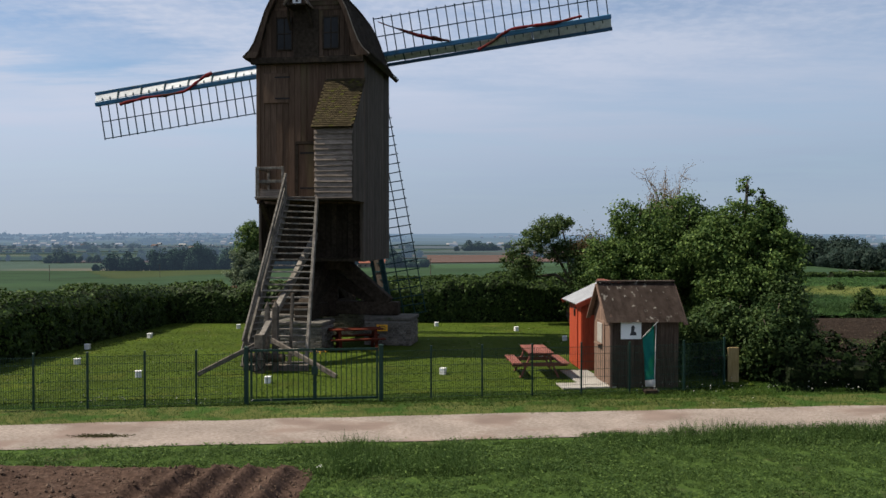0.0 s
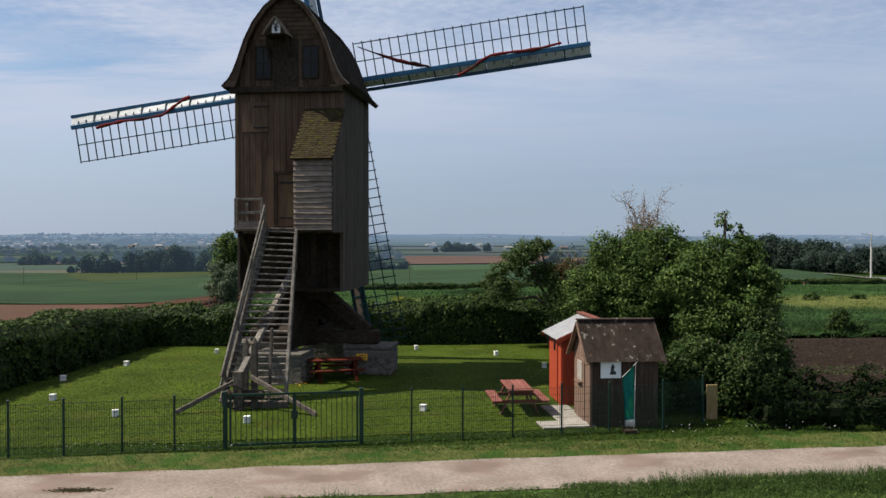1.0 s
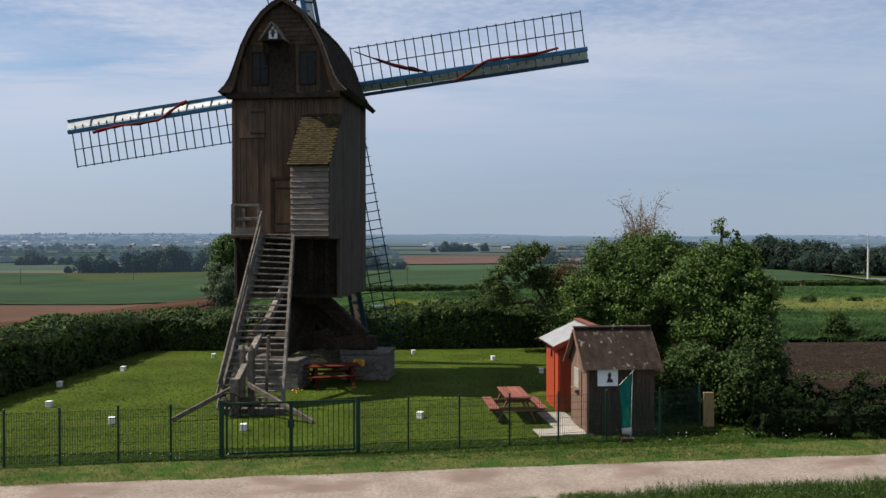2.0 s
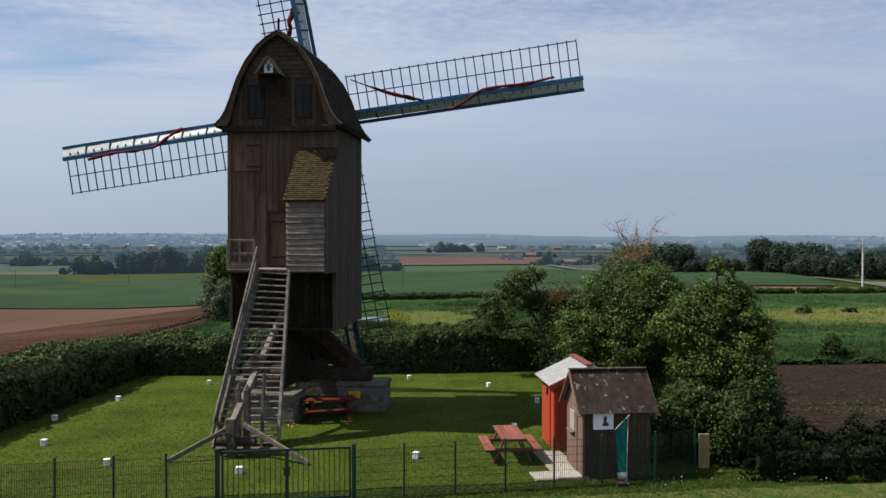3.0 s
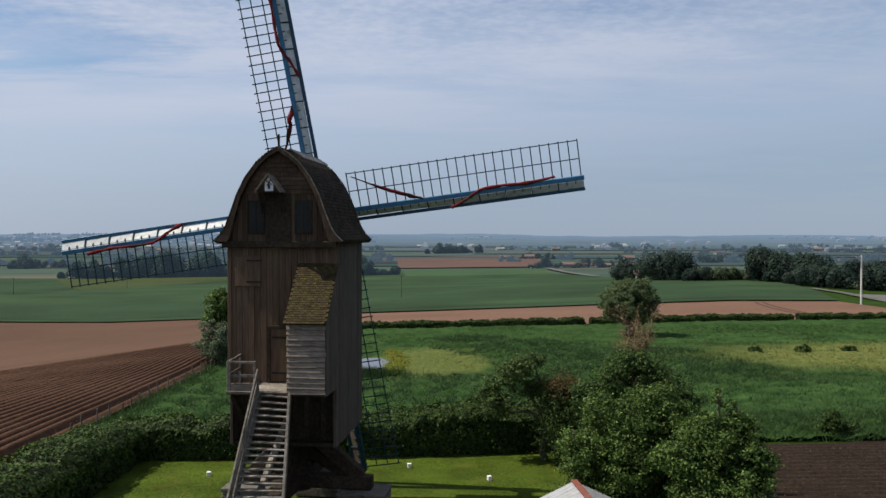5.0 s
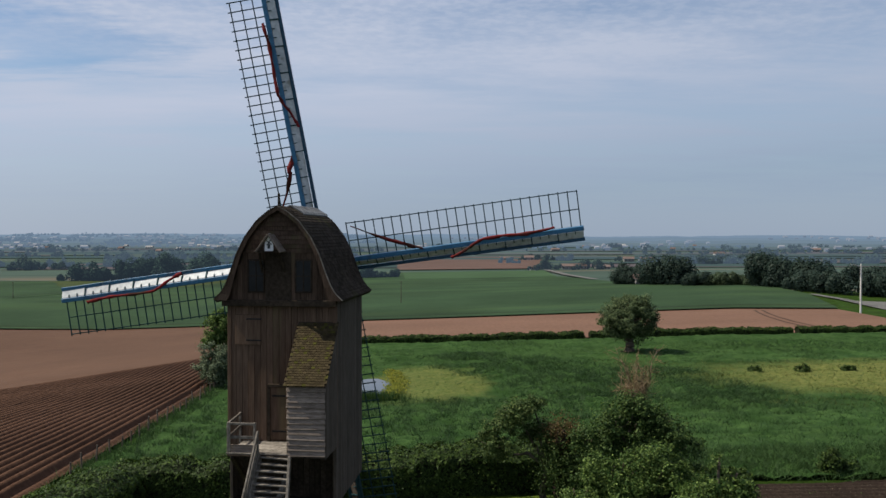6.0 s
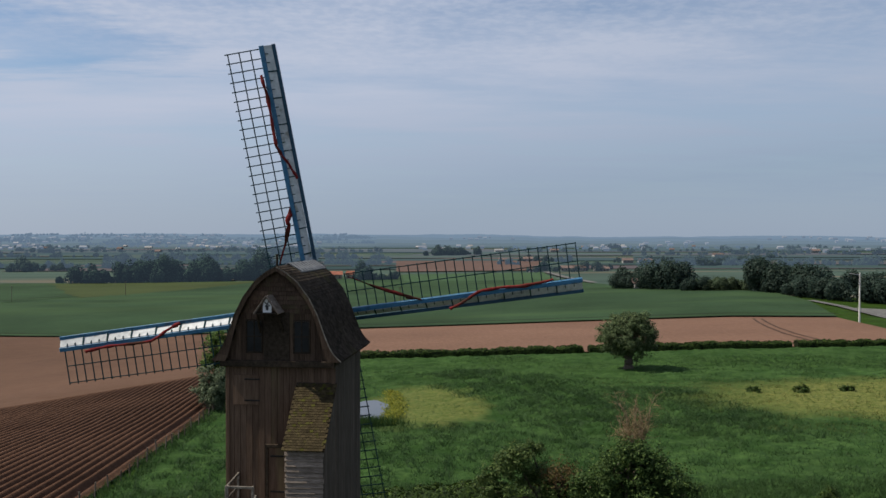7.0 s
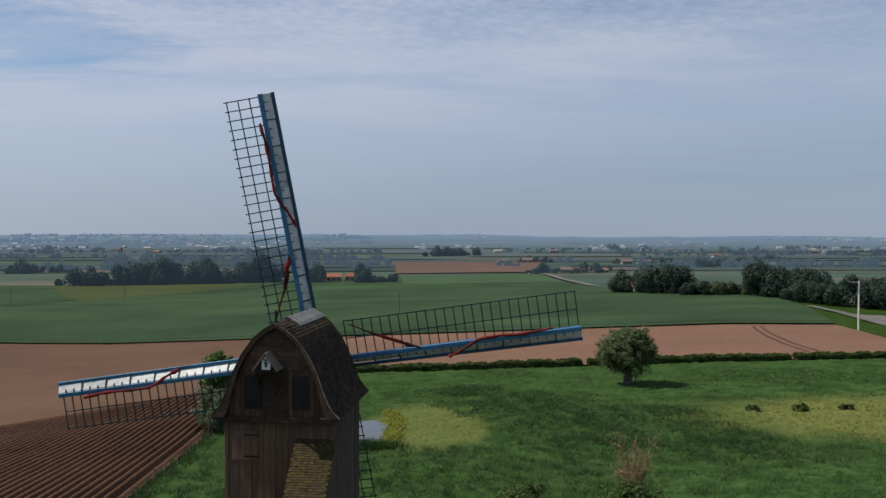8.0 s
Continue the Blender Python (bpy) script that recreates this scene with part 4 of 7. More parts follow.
def bare_tree(x, y, h):
    rng = np.random.default_rng(31)
    root = thing("bare_tree", pose(x, y, ground_z(x, y)), "half-dead tree with bare pale limbs and brown twigs", "tree")
    bm = bmesh.new()
    limb(bm, (0, 0, 0), (0.1, 0, h * 0.6), 0.12, 0.06, rng)
    part("trunk", bm, M_DEADWOOD, root, smooth=True)
    fine = bmesh.new()
    tips = []
    for i in range(24):
        bm = bmesh.new()
        a = rng.uniform(0, 2 * math.pi)
        e = Vector((0.08 + math.cos(a) * rng.uniform(0.25, 1.35), math.sin(a) * rng.uniform(0.2, 1.2), h * rng.uniform(0.72, 0.99)))
        s = Vector((0.1, 0, h * rng.uniform(0.5, 0.68)))
        limb(bm, s, e, 0.032, 0.010, rng, 4)
        part("limb", bm, M_DEADWOOD, root, smooth=True)
        for _ in range(17):
            f = s.lerp(e, rng.uniform(0.35, 1))
            tip = f + Vector((rng.normal(0.05, 0.28), rng.normal(0, 0.28), rng.normal(0.14, 0.28)))
            limb(fine, f, tip, 0.010, 0.005, rng, 3)
            tips.append(tip)
    tagged(part("twigwork", fine, M_TWIG, root, "fine brown twigs", smooth=True), kind="stuff")
    pts = np.array([t + Vector(rng.normal(0, 0.13, 3)) for t in tips for _ in range(6)])
    tagged(cards("dead_leaves", pts[::2], 0.032, L_DEADLEAF, root, rng=rng), kind="stuff")
    pts = rng.normal(0, 1, (5000, 3)) * (0.75, 0.75, 0.9) + (0, 0, h * 0.36)
    tagged(cards("ivy", pts[pts[:, 2] > 0.1], 0.07, L_TREE, root, rng=rng), kind="stuff")
    return root


bare_tree(10.45, 41.0, 7.55)


def dead_stump(x, y):
    rng = np.random.default_rng(35)
    root = thing("dead_stump", pose(x, y, ground_z(x, y)), "dead pollard stump with brown withered leaves", "stump")
    bm = bmesh.new()
    limb(bm, (0, 0, 0), (0.1, 0, 2.7), 0.24, 0.26, rng)
    rod(bm, (0.1, 0, 2.6), (0.1, 0, 3.5), 0.26, 0.42, 9)
    for k in range(6):
        limb(bm, (0.1, 0, 3.0), (0.1 + rng.normal(0, 0.4), rng.normal(0, 0.4), rng.uniform(3.5, 3.9)), 0.12, 0.06, rng)
    part("trunk", bm, M_TIMBER, root, smooth=True)
    tips = rng.normal(0, 1, (1700, 3)) * (0.42, 0.40, 0.28) + (0.1, 0, 3.75)
    tagged(cards("withered_leaves", tips, 0.05, L_DEADLEAF, root, rng=rng), kind="stuff")
    pts = rng.normal(0, 1, (6000, 3)) * (0.5, 0.5, 0.85) + (0, 0, 2.1)
    tagged(cards("ivy", pts[pts[:, 2] > 0.1], 0.06, L_DARKTREE, root, rng=rng), kind="stuff")
    return root


dead_stump(6.75, 40.2)

for bx, by, bs in ((35.2, 88.4, 0.8), (40.1, 88.2, 1.05), (45.4, 88.9, 0.85), (16.5, 43.9, 1.0), (23.4, 46.2, 0.9), (15.2, 45.5, 0.8), (62, 96, 1.0)):
    tree("bush", bx, by, [(0, 0, 0.4 * bs, 0.75 * bs, 0.6 * bs, 0.4 * bs), (0.3 * bs, 0, 0.5 * bs, 0.4 * bs, 0.4 * bs, 0.4 * bs)], "small dark green bush in the meadow", 0.09, 2200, L_HEDGE, 0.05, 0.3, 0.3, int(bx * 10), "bush")

tree("bush", 22.3, 45.7, [(0, 0, 0.65, 0.45, 0.45, 0.6), (0.1, 0, 1.15, 0.38, 0.4, 0.35), (-0.2, 0, 0.4, 0.45, 0.4, 0.4)], "upright dark green bush at the end of the garden plot", 0.07, 5000, L_HEDGE, 0.06, 0.5, 0.3, 37, "bush")


# ---- far woods, farms ----
def wood(name, places, label, height, seed, spread=3.0, material=None, dense=620, even=0.0):
    """A far wood, one mass of many crowns; even: how alike they are in height."""
    rng = np.random.default_rng(seed)
    pts, nrm = [], []
    for (ax, ay), (bx, by), n in places:
        for i in range(n):
            t = rng.uniform()
            cx, cy = ax + (bx - ax) * t + rng.normal(0, spread * 0.5), ay + (by - ay) * t + rng.normal(0, spread)
            h = height * max(0.3, 0.64 + 0.85 * noise.noise(Vector((cx * 0.06, cy * 0.06, seed)))) * rng.uniform(0.5, 1.25)
            h += even * (height * rng.uniform(0.72, 1.0) - h)
            r = h * rng.uniform(0.28, 0.5)
            foot = hill_z(cx, cy) if math.hypot(cx, cy) > 2900 else ground_z(cx, cy)
            for lobe in range(4):
                k = 0.62 if lobe else 0.8
                ox, oy, oz = rng.normal(0, 0.42 * r), rng.normal(0, 0.42 * r), h * rng.uniform(0.22, 0.66)
                d = rng.normal(0, 1, (dense // 4, 3))
                d /= np.linalg.norm(d, axis=1, keepdims=True)
                lump = rng.uniform(0.8, 1.12, (len(d), 1))
                pts.append(d * lump * (r * k, r * k, h * 0.34) + (cx + ox, cy + oy, foot + oz))
                nrm.append(d)
    pts, nrm = np.concatenate(pts), np.concatenate(nrm)
    size = rng.uniform(0.6, 1.3, len(pts)) * height * 0.050 * math.sqrt(700 / dense)
    return tagged(cards(name, pts, size, material or L_WOOD, None, nrm, rng, 0.2, round_=0.62, jitter=0.5), label, "woodland", kind="stuff")


# A bluish glow stands in for haze over these woods, stronger further off.
M_WOOD_1 = painted_haze_mat("trees_painted_haze", (0.032, 0.056, 0.040), 0.075, 0.35)
M_WOOD_2 = painted_haze_mat("trees_more_painted_haze", (0.034, 0.054, 0.038), 0.10, 0.4)
M_FARWOOD_0, M_FARWOOD_1, M_FARWOOD_2 = (painted_haze_mat(n, (0.032, 0.052, 0.030), k, 0.5) for n, k in (("trees_in_more_haze", 0.26), ("trees_in_thick_haze", 0.22), ("trees_in_thickest_haze", 0.56)))
wood("hazed_wood", [((-284, 703), (-250, 703), 9), ((-245, 705), (-119, 748), 66), ((-230, 720), (-110, 765), 46)], "dark green wood edge beyond the crop field", 24, 41, 5, M_WOOD_1, 1100)
wood("hazed_wood", [((-450, 968), (-385, 990), 22)], "small dark far wood", 15, 42, 5, M_WOOD_2)
wood("hazed_wood", [((-92, 715), (-70, 716), 10), ((-42, 703), (-12, 708), 22)], "dark clump of trees beside a red-roofed house", 18, 43, 4, M_WOOD_1, 1100)
wood("hazed_wood", [((30, 1620), (140, 1730), 30)], "dark blue-green far copse", 26, 44, 10, M_WOOD_2)
# Haze put into the leaf colour: bluer than foliage nearby.
M_NEARWOOD = leaf_mat("hazed_far_trees", (0.018, 0.034, 0.028), (0.044, 0.066, 0.050), 0.45)
M_THICKET = leaf_mat("far_thicket", (0.034, 0.056, 0.032), (0.090, 0.118, 0.064), 0.5)
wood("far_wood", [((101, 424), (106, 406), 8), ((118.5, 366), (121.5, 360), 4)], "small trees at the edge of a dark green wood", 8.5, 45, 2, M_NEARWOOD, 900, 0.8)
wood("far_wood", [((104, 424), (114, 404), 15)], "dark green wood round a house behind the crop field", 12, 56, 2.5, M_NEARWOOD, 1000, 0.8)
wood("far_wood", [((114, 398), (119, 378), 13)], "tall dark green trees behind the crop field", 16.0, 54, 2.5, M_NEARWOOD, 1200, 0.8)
wood("far_wood", [((122, 360), (139, 351), 26)], "low light green thicket between two woods", 7.0, 50, 2, M_THICKET, 700, 0.6)
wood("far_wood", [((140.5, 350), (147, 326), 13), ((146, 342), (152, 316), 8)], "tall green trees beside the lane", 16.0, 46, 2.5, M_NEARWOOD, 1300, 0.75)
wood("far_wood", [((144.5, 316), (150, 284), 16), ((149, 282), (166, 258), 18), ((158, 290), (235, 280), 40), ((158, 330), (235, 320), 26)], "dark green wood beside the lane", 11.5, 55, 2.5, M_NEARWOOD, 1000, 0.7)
wood("hazed_wood", [((120, 905), (150, 925), 10), ((165, 930), (215, 945), 14), ((150, 1310), (215, 1330), 16), ((300, 1270), (420, 1330), 24), ((380, 1100), (640, 1500), 40)], "scattered trees among far farms", 13, 47, 10, M_WOOD_2)
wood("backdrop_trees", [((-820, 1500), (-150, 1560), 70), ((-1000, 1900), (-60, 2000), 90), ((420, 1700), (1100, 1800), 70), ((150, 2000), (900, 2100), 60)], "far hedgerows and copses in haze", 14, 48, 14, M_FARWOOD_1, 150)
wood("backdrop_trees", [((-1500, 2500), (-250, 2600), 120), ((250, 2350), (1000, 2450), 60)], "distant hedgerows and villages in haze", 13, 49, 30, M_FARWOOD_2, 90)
rng_far = random.Random(77)
copses = []
for i in range(46):
    cy = rng_far.uniform(1050, 2550)
    cx = cy * (rng_far.uniform(-0.56, -0.05) if i % 5 < 3 else rng_far.uniform(0.1, 0.6))
    cl = rng_far.choice((12, 16, 25, 120))
    copses.append(((cx - cl, cy), (cx + cl, cy + rng_far.uniform(-20, 20)), rng_far.randint(8, 16) * (3 if cl == 120 else 1)))
swells, far_swells = [], []
for i in range(70):
    cr, ca, cl = rng_far.uniform(2950, 4300), rng_far.uniform(-0.52, 0.52), rng_far.choice((30, 60, 110))
    if ca > -0.05:
        ca = -abs(ca) - 0.05
    cx, cy = cr * math.sin(ca), cr * math.cos(ca)
    (swells if cr < 3600 else far_swells).append(((cx - cl, cy), (cx + cl, cy + rng_far.uniform(-15, 15)), int(cl / 3)))
wood("backdrop_trees", far_swells, "hedgerows and spinneys near the horizon in thick haze", 13, 53, 6, painted_haze_mat("trees_near_the_horizon", (0.032, 0.052, 0.030), 0.62, 0.3), 60)
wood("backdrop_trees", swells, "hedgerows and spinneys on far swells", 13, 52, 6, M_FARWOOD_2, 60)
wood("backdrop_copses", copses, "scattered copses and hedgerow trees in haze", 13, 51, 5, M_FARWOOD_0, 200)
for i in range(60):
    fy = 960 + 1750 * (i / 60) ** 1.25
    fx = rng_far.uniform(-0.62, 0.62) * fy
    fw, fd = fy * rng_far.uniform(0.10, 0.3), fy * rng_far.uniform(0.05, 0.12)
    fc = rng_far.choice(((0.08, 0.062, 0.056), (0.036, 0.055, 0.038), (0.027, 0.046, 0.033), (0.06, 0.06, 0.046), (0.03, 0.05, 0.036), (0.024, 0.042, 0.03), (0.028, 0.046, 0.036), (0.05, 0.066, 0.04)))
    setting(sheet("backdrop_field", ((fx - fw, fy), (fx + fw, fy + fw * 0.08), (fx + fw * 0.9, fy + fd), (fx - fw * 0.9, fy + fd)), painted_haze_mat("hazy_field", fc, min(0.55, fy / 7400)), 0.6 + i * 0.012, 16, 6), "hazy far field strip", "field")


# Greyed copies of tile and wall, with haze put into their colours.
M_FARROOF = mat("hazed_tile_roof", (0.085, 0.066, 0.062), (0.125, 0.095, 0.088), 0.6, 0.95, 0.0, vary=0.25)
M_FARWALL = mat("hazed_pale_wall", (0.20, 0.20, 0.205), (0.29, 0.29, 0.29), 0.6, 0.95, 0.0, vary=0.25)


def house(x, y, w, d, h, turn, roof_h, label, roof=None, wall=None):
    root = thing("farmhouse", pose(x, y, ground_z(x, y), 0, 0, turn), label, "house", "far farm houses")
    part("wall", box(bmesh.new(), (w, d, h), pose(0, 0, h / 2)), wall or M_WALL, root)
    o = 0.5
    part("roof", prism(bmesh.new(), [(-d / 2 - o, h - 0.2), (0, h + roof_h), (d / 2 + o, h - 0.2)], lambda q, e: (-(w / 2 + o) + e * (w + 2 * o), q[0], q[1])), roof or M_TILE, root)
    for i in range(max(2, int(w / 4))):
        part("window", box(bmesh.new(), (1.1, 0.1, 1.3), pose(-w / 2 + (i + 0.5) * w / max(2, int(w / 4)), -d / 2 - 0.03, h * 0.5)), M_GLASS, root)
    return root


for hx, hy, hw, hh, ht, hl in ((-66, 734, 13, 4.5, 8, "low house with a bright red tiled roof"), (-50, 738, 12, 4.5, -6, "red-roofed house beside tall trees"), (-84, 728, 10, 3.5, -20, "small red-roofed house among trees"),
                               (140, 1303, 19, 4, 6, "far barn with a dark red roof"), (176, 1310, 14, 5, 0, "far pale farmhouse beside a barn"), (166, 925, 12, 4, -10, "far red-roofed cottage beside the lane"), (180, 935, 16, 4, 15, "far red-roofed cottage beside trees"), (206, 935, 16, 3, 5, "far long pale barn beside the lane"), (128, 912, 9, 3.5, 5, "far cottage beside the lane"),
                               (314, 1250, 15, 4.5, 0, "far pale farmhouse among trees"), (345, 1270, 19, 4, 8, "far pale barn beside a farmhouse"), (110.0, 411, 8.5, 3.4, 8, "pink-roofed house half hidden in the wood"), (116.0, 392, 5, 1.8, 0, "small pale shed before the wood"),
                               (564, 1575, 19, 5, 5, "far white farm building in haze"), (900, 1900, 19, 6, -10, "far white farm building in haze"), (330, 2000, 19, 5, 5, "far red-roofed farm in haze")):
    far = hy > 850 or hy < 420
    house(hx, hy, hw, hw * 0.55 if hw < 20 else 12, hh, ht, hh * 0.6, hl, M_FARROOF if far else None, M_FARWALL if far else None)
for i in range(26):
    vy = rng_far.uniform(1900, 3300)
    vx = vy * (rng_far.uniform(-0.50, -0.18) if i % 3 else rng_far.uniform(0.0, 0.5))
    house(vx, vy, rng_far.uniform(9, 20), 9, rng_far.uniform(3, 5), rng_far.uniform(-30, 30), 3.5, "far pale village house in haze", M_FARROOF if i % 2 else M_FARWALL, M_FARWALL)


def villages():
    """Small pale houses of the far villages, too far to pick apart."""
    rng = random.Random(78)
    for lo, hi, n, air, label in ((2350, 3100, 95, 0.36, "pale far village roofs in haze"), (3100, 4100, 110, 0.52, "faint roofs of villages near the horizon")):
        bm = bmesh.new()
        nests = [(rng.uniform(-0.50, -0.12) if k % 3 else rng.uniform(0.02, 0.55), rng.uniform(lo, hi)) for k in range(13)]
        for i in range(n):
            a0, r0 = nests[i % 13]
            a, r = a0 + rng.gauss(0, 0.024), r0 + rng.gauss(0, 150)
            x, y = r * math.sin(a), r * math.cos(a)
            z = hill_z(x, y) if r > 2720 else ground_z(x, y)
            w, d, h = rng.uniform(9, 20), rng.uniform(8, 11), rng.uniform(4, 7)
            prism(bm, [(-d / 2, -2), (-d / 2, h), (0, h + 3.2), (d / 2, h), (d / 2, -2)], lambda q, e: (x - w / 2 + e * w, y + q[0], z + q[1]))
        m = painted_haze_mat("hazy_houses", (0.25, 0.23, 0.215), air + 0.08, 0.6)
        tagged(finish("backdrop_village", bm, m), label, "houses", kind="stuff")


villages()


def lane_pole(x, y, h):
    root = thing("utility_pole", pose(x, y, ground_z(x, y)), "pale concrete utility pole beside the lane", "pole")
    part("pole", rod(bmesh.new(), (0, 0, 0), (0, 0, h), 0.24, 0.17, 10), M_POLE, root)
    part("crossarm", box(bmesh.new(), (2.6, 0.12, 0.14), pose(-1.1, 0, h - 0.35, 0, 6, 0), 0.01), M_POLE, root)
    for dx in (-2.2, -1.2):
        part("insulator", rod(bmesh.new(), (dx, 0, h - 0.35), (dx, 0, h - 0.05), 0.06, 0.04, 8), M_IRON, root)
    return root


lane_pole(106, 201.4, 11.9)
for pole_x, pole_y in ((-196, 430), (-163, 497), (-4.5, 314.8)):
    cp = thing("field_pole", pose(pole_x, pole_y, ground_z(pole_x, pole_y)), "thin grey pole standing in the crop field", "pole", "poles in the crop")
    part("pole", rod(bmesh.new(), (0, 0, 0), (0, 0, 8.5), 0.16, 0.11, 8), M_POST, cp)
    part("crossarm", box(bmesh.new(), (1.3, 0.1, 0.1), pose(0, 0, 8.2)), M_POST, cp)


# ---- the windmill ----
MILL = pose(-4.72, 30.78, 0, 0, 0, -8)
W2, LEN, FLOOR, EAVE = 1.9, 4.6, 3.15, 10.25
mill = thing("windmill", MILL, "old dark wooden post mill with four lattice sails", "windmill")


def plank_mesh(w, t, z0, z1):
    return box_mesh("plank", (w, t, z1 - z0), M_PLANK, 0.006)


def plank_wall(name, origin, direction, length, spans, material, count, thick=0.035, label=""):
    """A boarded wall: a backing, and upright planks on it. spans(s) gives the planks' foot and head at s along the wall."""
    o, d = Vector(origin), Vector(direction)
    out = Vector((d.y, -d.x, 0))
    bm = bmesh.new()
    w = length / count
    z0, z1 = spans(0.5)
    box(bm, (length, 0.06, z1 - z0), Matrix.Translation(o + d * length / 2 - out * 0.05 + Vector((0, 0, (z0 + z1) / 2))) @ Matrix.Rotation(math.atan2(d.y, d.x), 4, "Z"))
    wall = part(name, bm, material, mill, label)
    rng = random.Random(name)
    meshes = {}
    for i in range(count):
        z0, z1 = spans((i + 0.5) / count)
        key = (round(z0, 2), round(z1, 2))
        if key not in meshes:
            meshes[key] = box_mesh("plank", (w - 0.012, thick, z1 - z0), material, 0.005)
        m = Matrix.Translation(o + d * (w * (i + 0.5)) + out * rng.uniform(-0.004, 0.012) + Vector((0, 0, (z0 + z1) / 2 + rng.uniform(-0.02, 0.02))))
        piece("plank", meshes[key], wall, m @ Matrix.Rotation(math.atan2(d.y, d.x), 4, "Z"))
    return wall


plank_wall("front_wall", (-W2, 0, 0), (1, 0, 0), 2 * W2, lambda s: (5.2, EAVE), M_PLANK, 17)
# Darker than the boards above: shade below the landing is in the colour.
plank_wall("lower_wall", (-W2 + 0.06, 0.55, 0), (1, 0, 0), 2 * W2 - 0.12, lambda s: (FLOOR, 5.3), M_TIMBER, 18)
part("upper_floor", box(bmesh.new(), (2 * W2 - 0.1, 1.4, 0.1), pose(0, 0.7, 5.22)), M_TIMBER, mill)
plank_wall("side_wall", (W2, 0, 0), (0, 1, 0), LEN, lambda s: (FLOOR, EAVE + 0.48), M_PLANK_SIDE, 19, label="weathered grey upright boards")
plank_wall("side_wall", (-W2, LEN, 0), (0, -1, 0), LEN, lambda s: (FLOOR, EAVE + 0.48), M_PLANK_SIDE, 19)
plank_wall("head_wall", (W2, LEN, 0), (-1, 0, 0), 2 * W2, lambda s: (FLOOR, EAVE + 0.4), M_PLANK, 20)
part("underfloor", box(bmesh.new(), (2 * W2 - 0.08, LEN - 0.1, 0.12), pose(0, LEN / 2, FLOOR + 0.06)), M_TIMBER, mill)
for cx in (-W2, W2):
    part("corner_post", box(bmesh.new(), (0.14, 0.14, EAVE - 5.2), pose(cx, 0.0, (EAVE + 5.2) / 2), 0.01), M_PLANK, mill)

# roof: half profile from ridge to eave, bell-shaped
RIDGE = 13.68
PROFILE = [(0.0, 0.0), (0.36, 0.19), (0.76, 0.52), (1.17, 1.06), (1.47, 1.65), (1.71, 2.33), (1.89, 2.77), (2.06, 3.04), (2.30, 3.27)]
VERGE = [(0.0, 0.13), (0.05, 0.12), (0.08, 0.10), (0.11, 0.08), (0.13, 0.06), (0.17, 0.06), (0.24, 0.06), (0.33, 0.06), (0.46, 0.02)]
ROOF_U = -0.06


def roof_at(s):
    """A point of the half profile at s from 0 (ridge) to 1 (eave), by length, with its slope's normal."""
    seg = [math.dist(a, b) for a, b in zip(PROFILE, PROFILE[1:])]
    left = s * sum(seg)
    for (a, b), g in zip(zip(PROFILE, PROFILE[1:]), seg):
        if left <= g + 1e-9:
            k = left / g
            return a[0] + (b[0] - a[0]) * k, a[1] + (b[1] - a[1]) * k
        left -= g
    return PROFILE[-1]


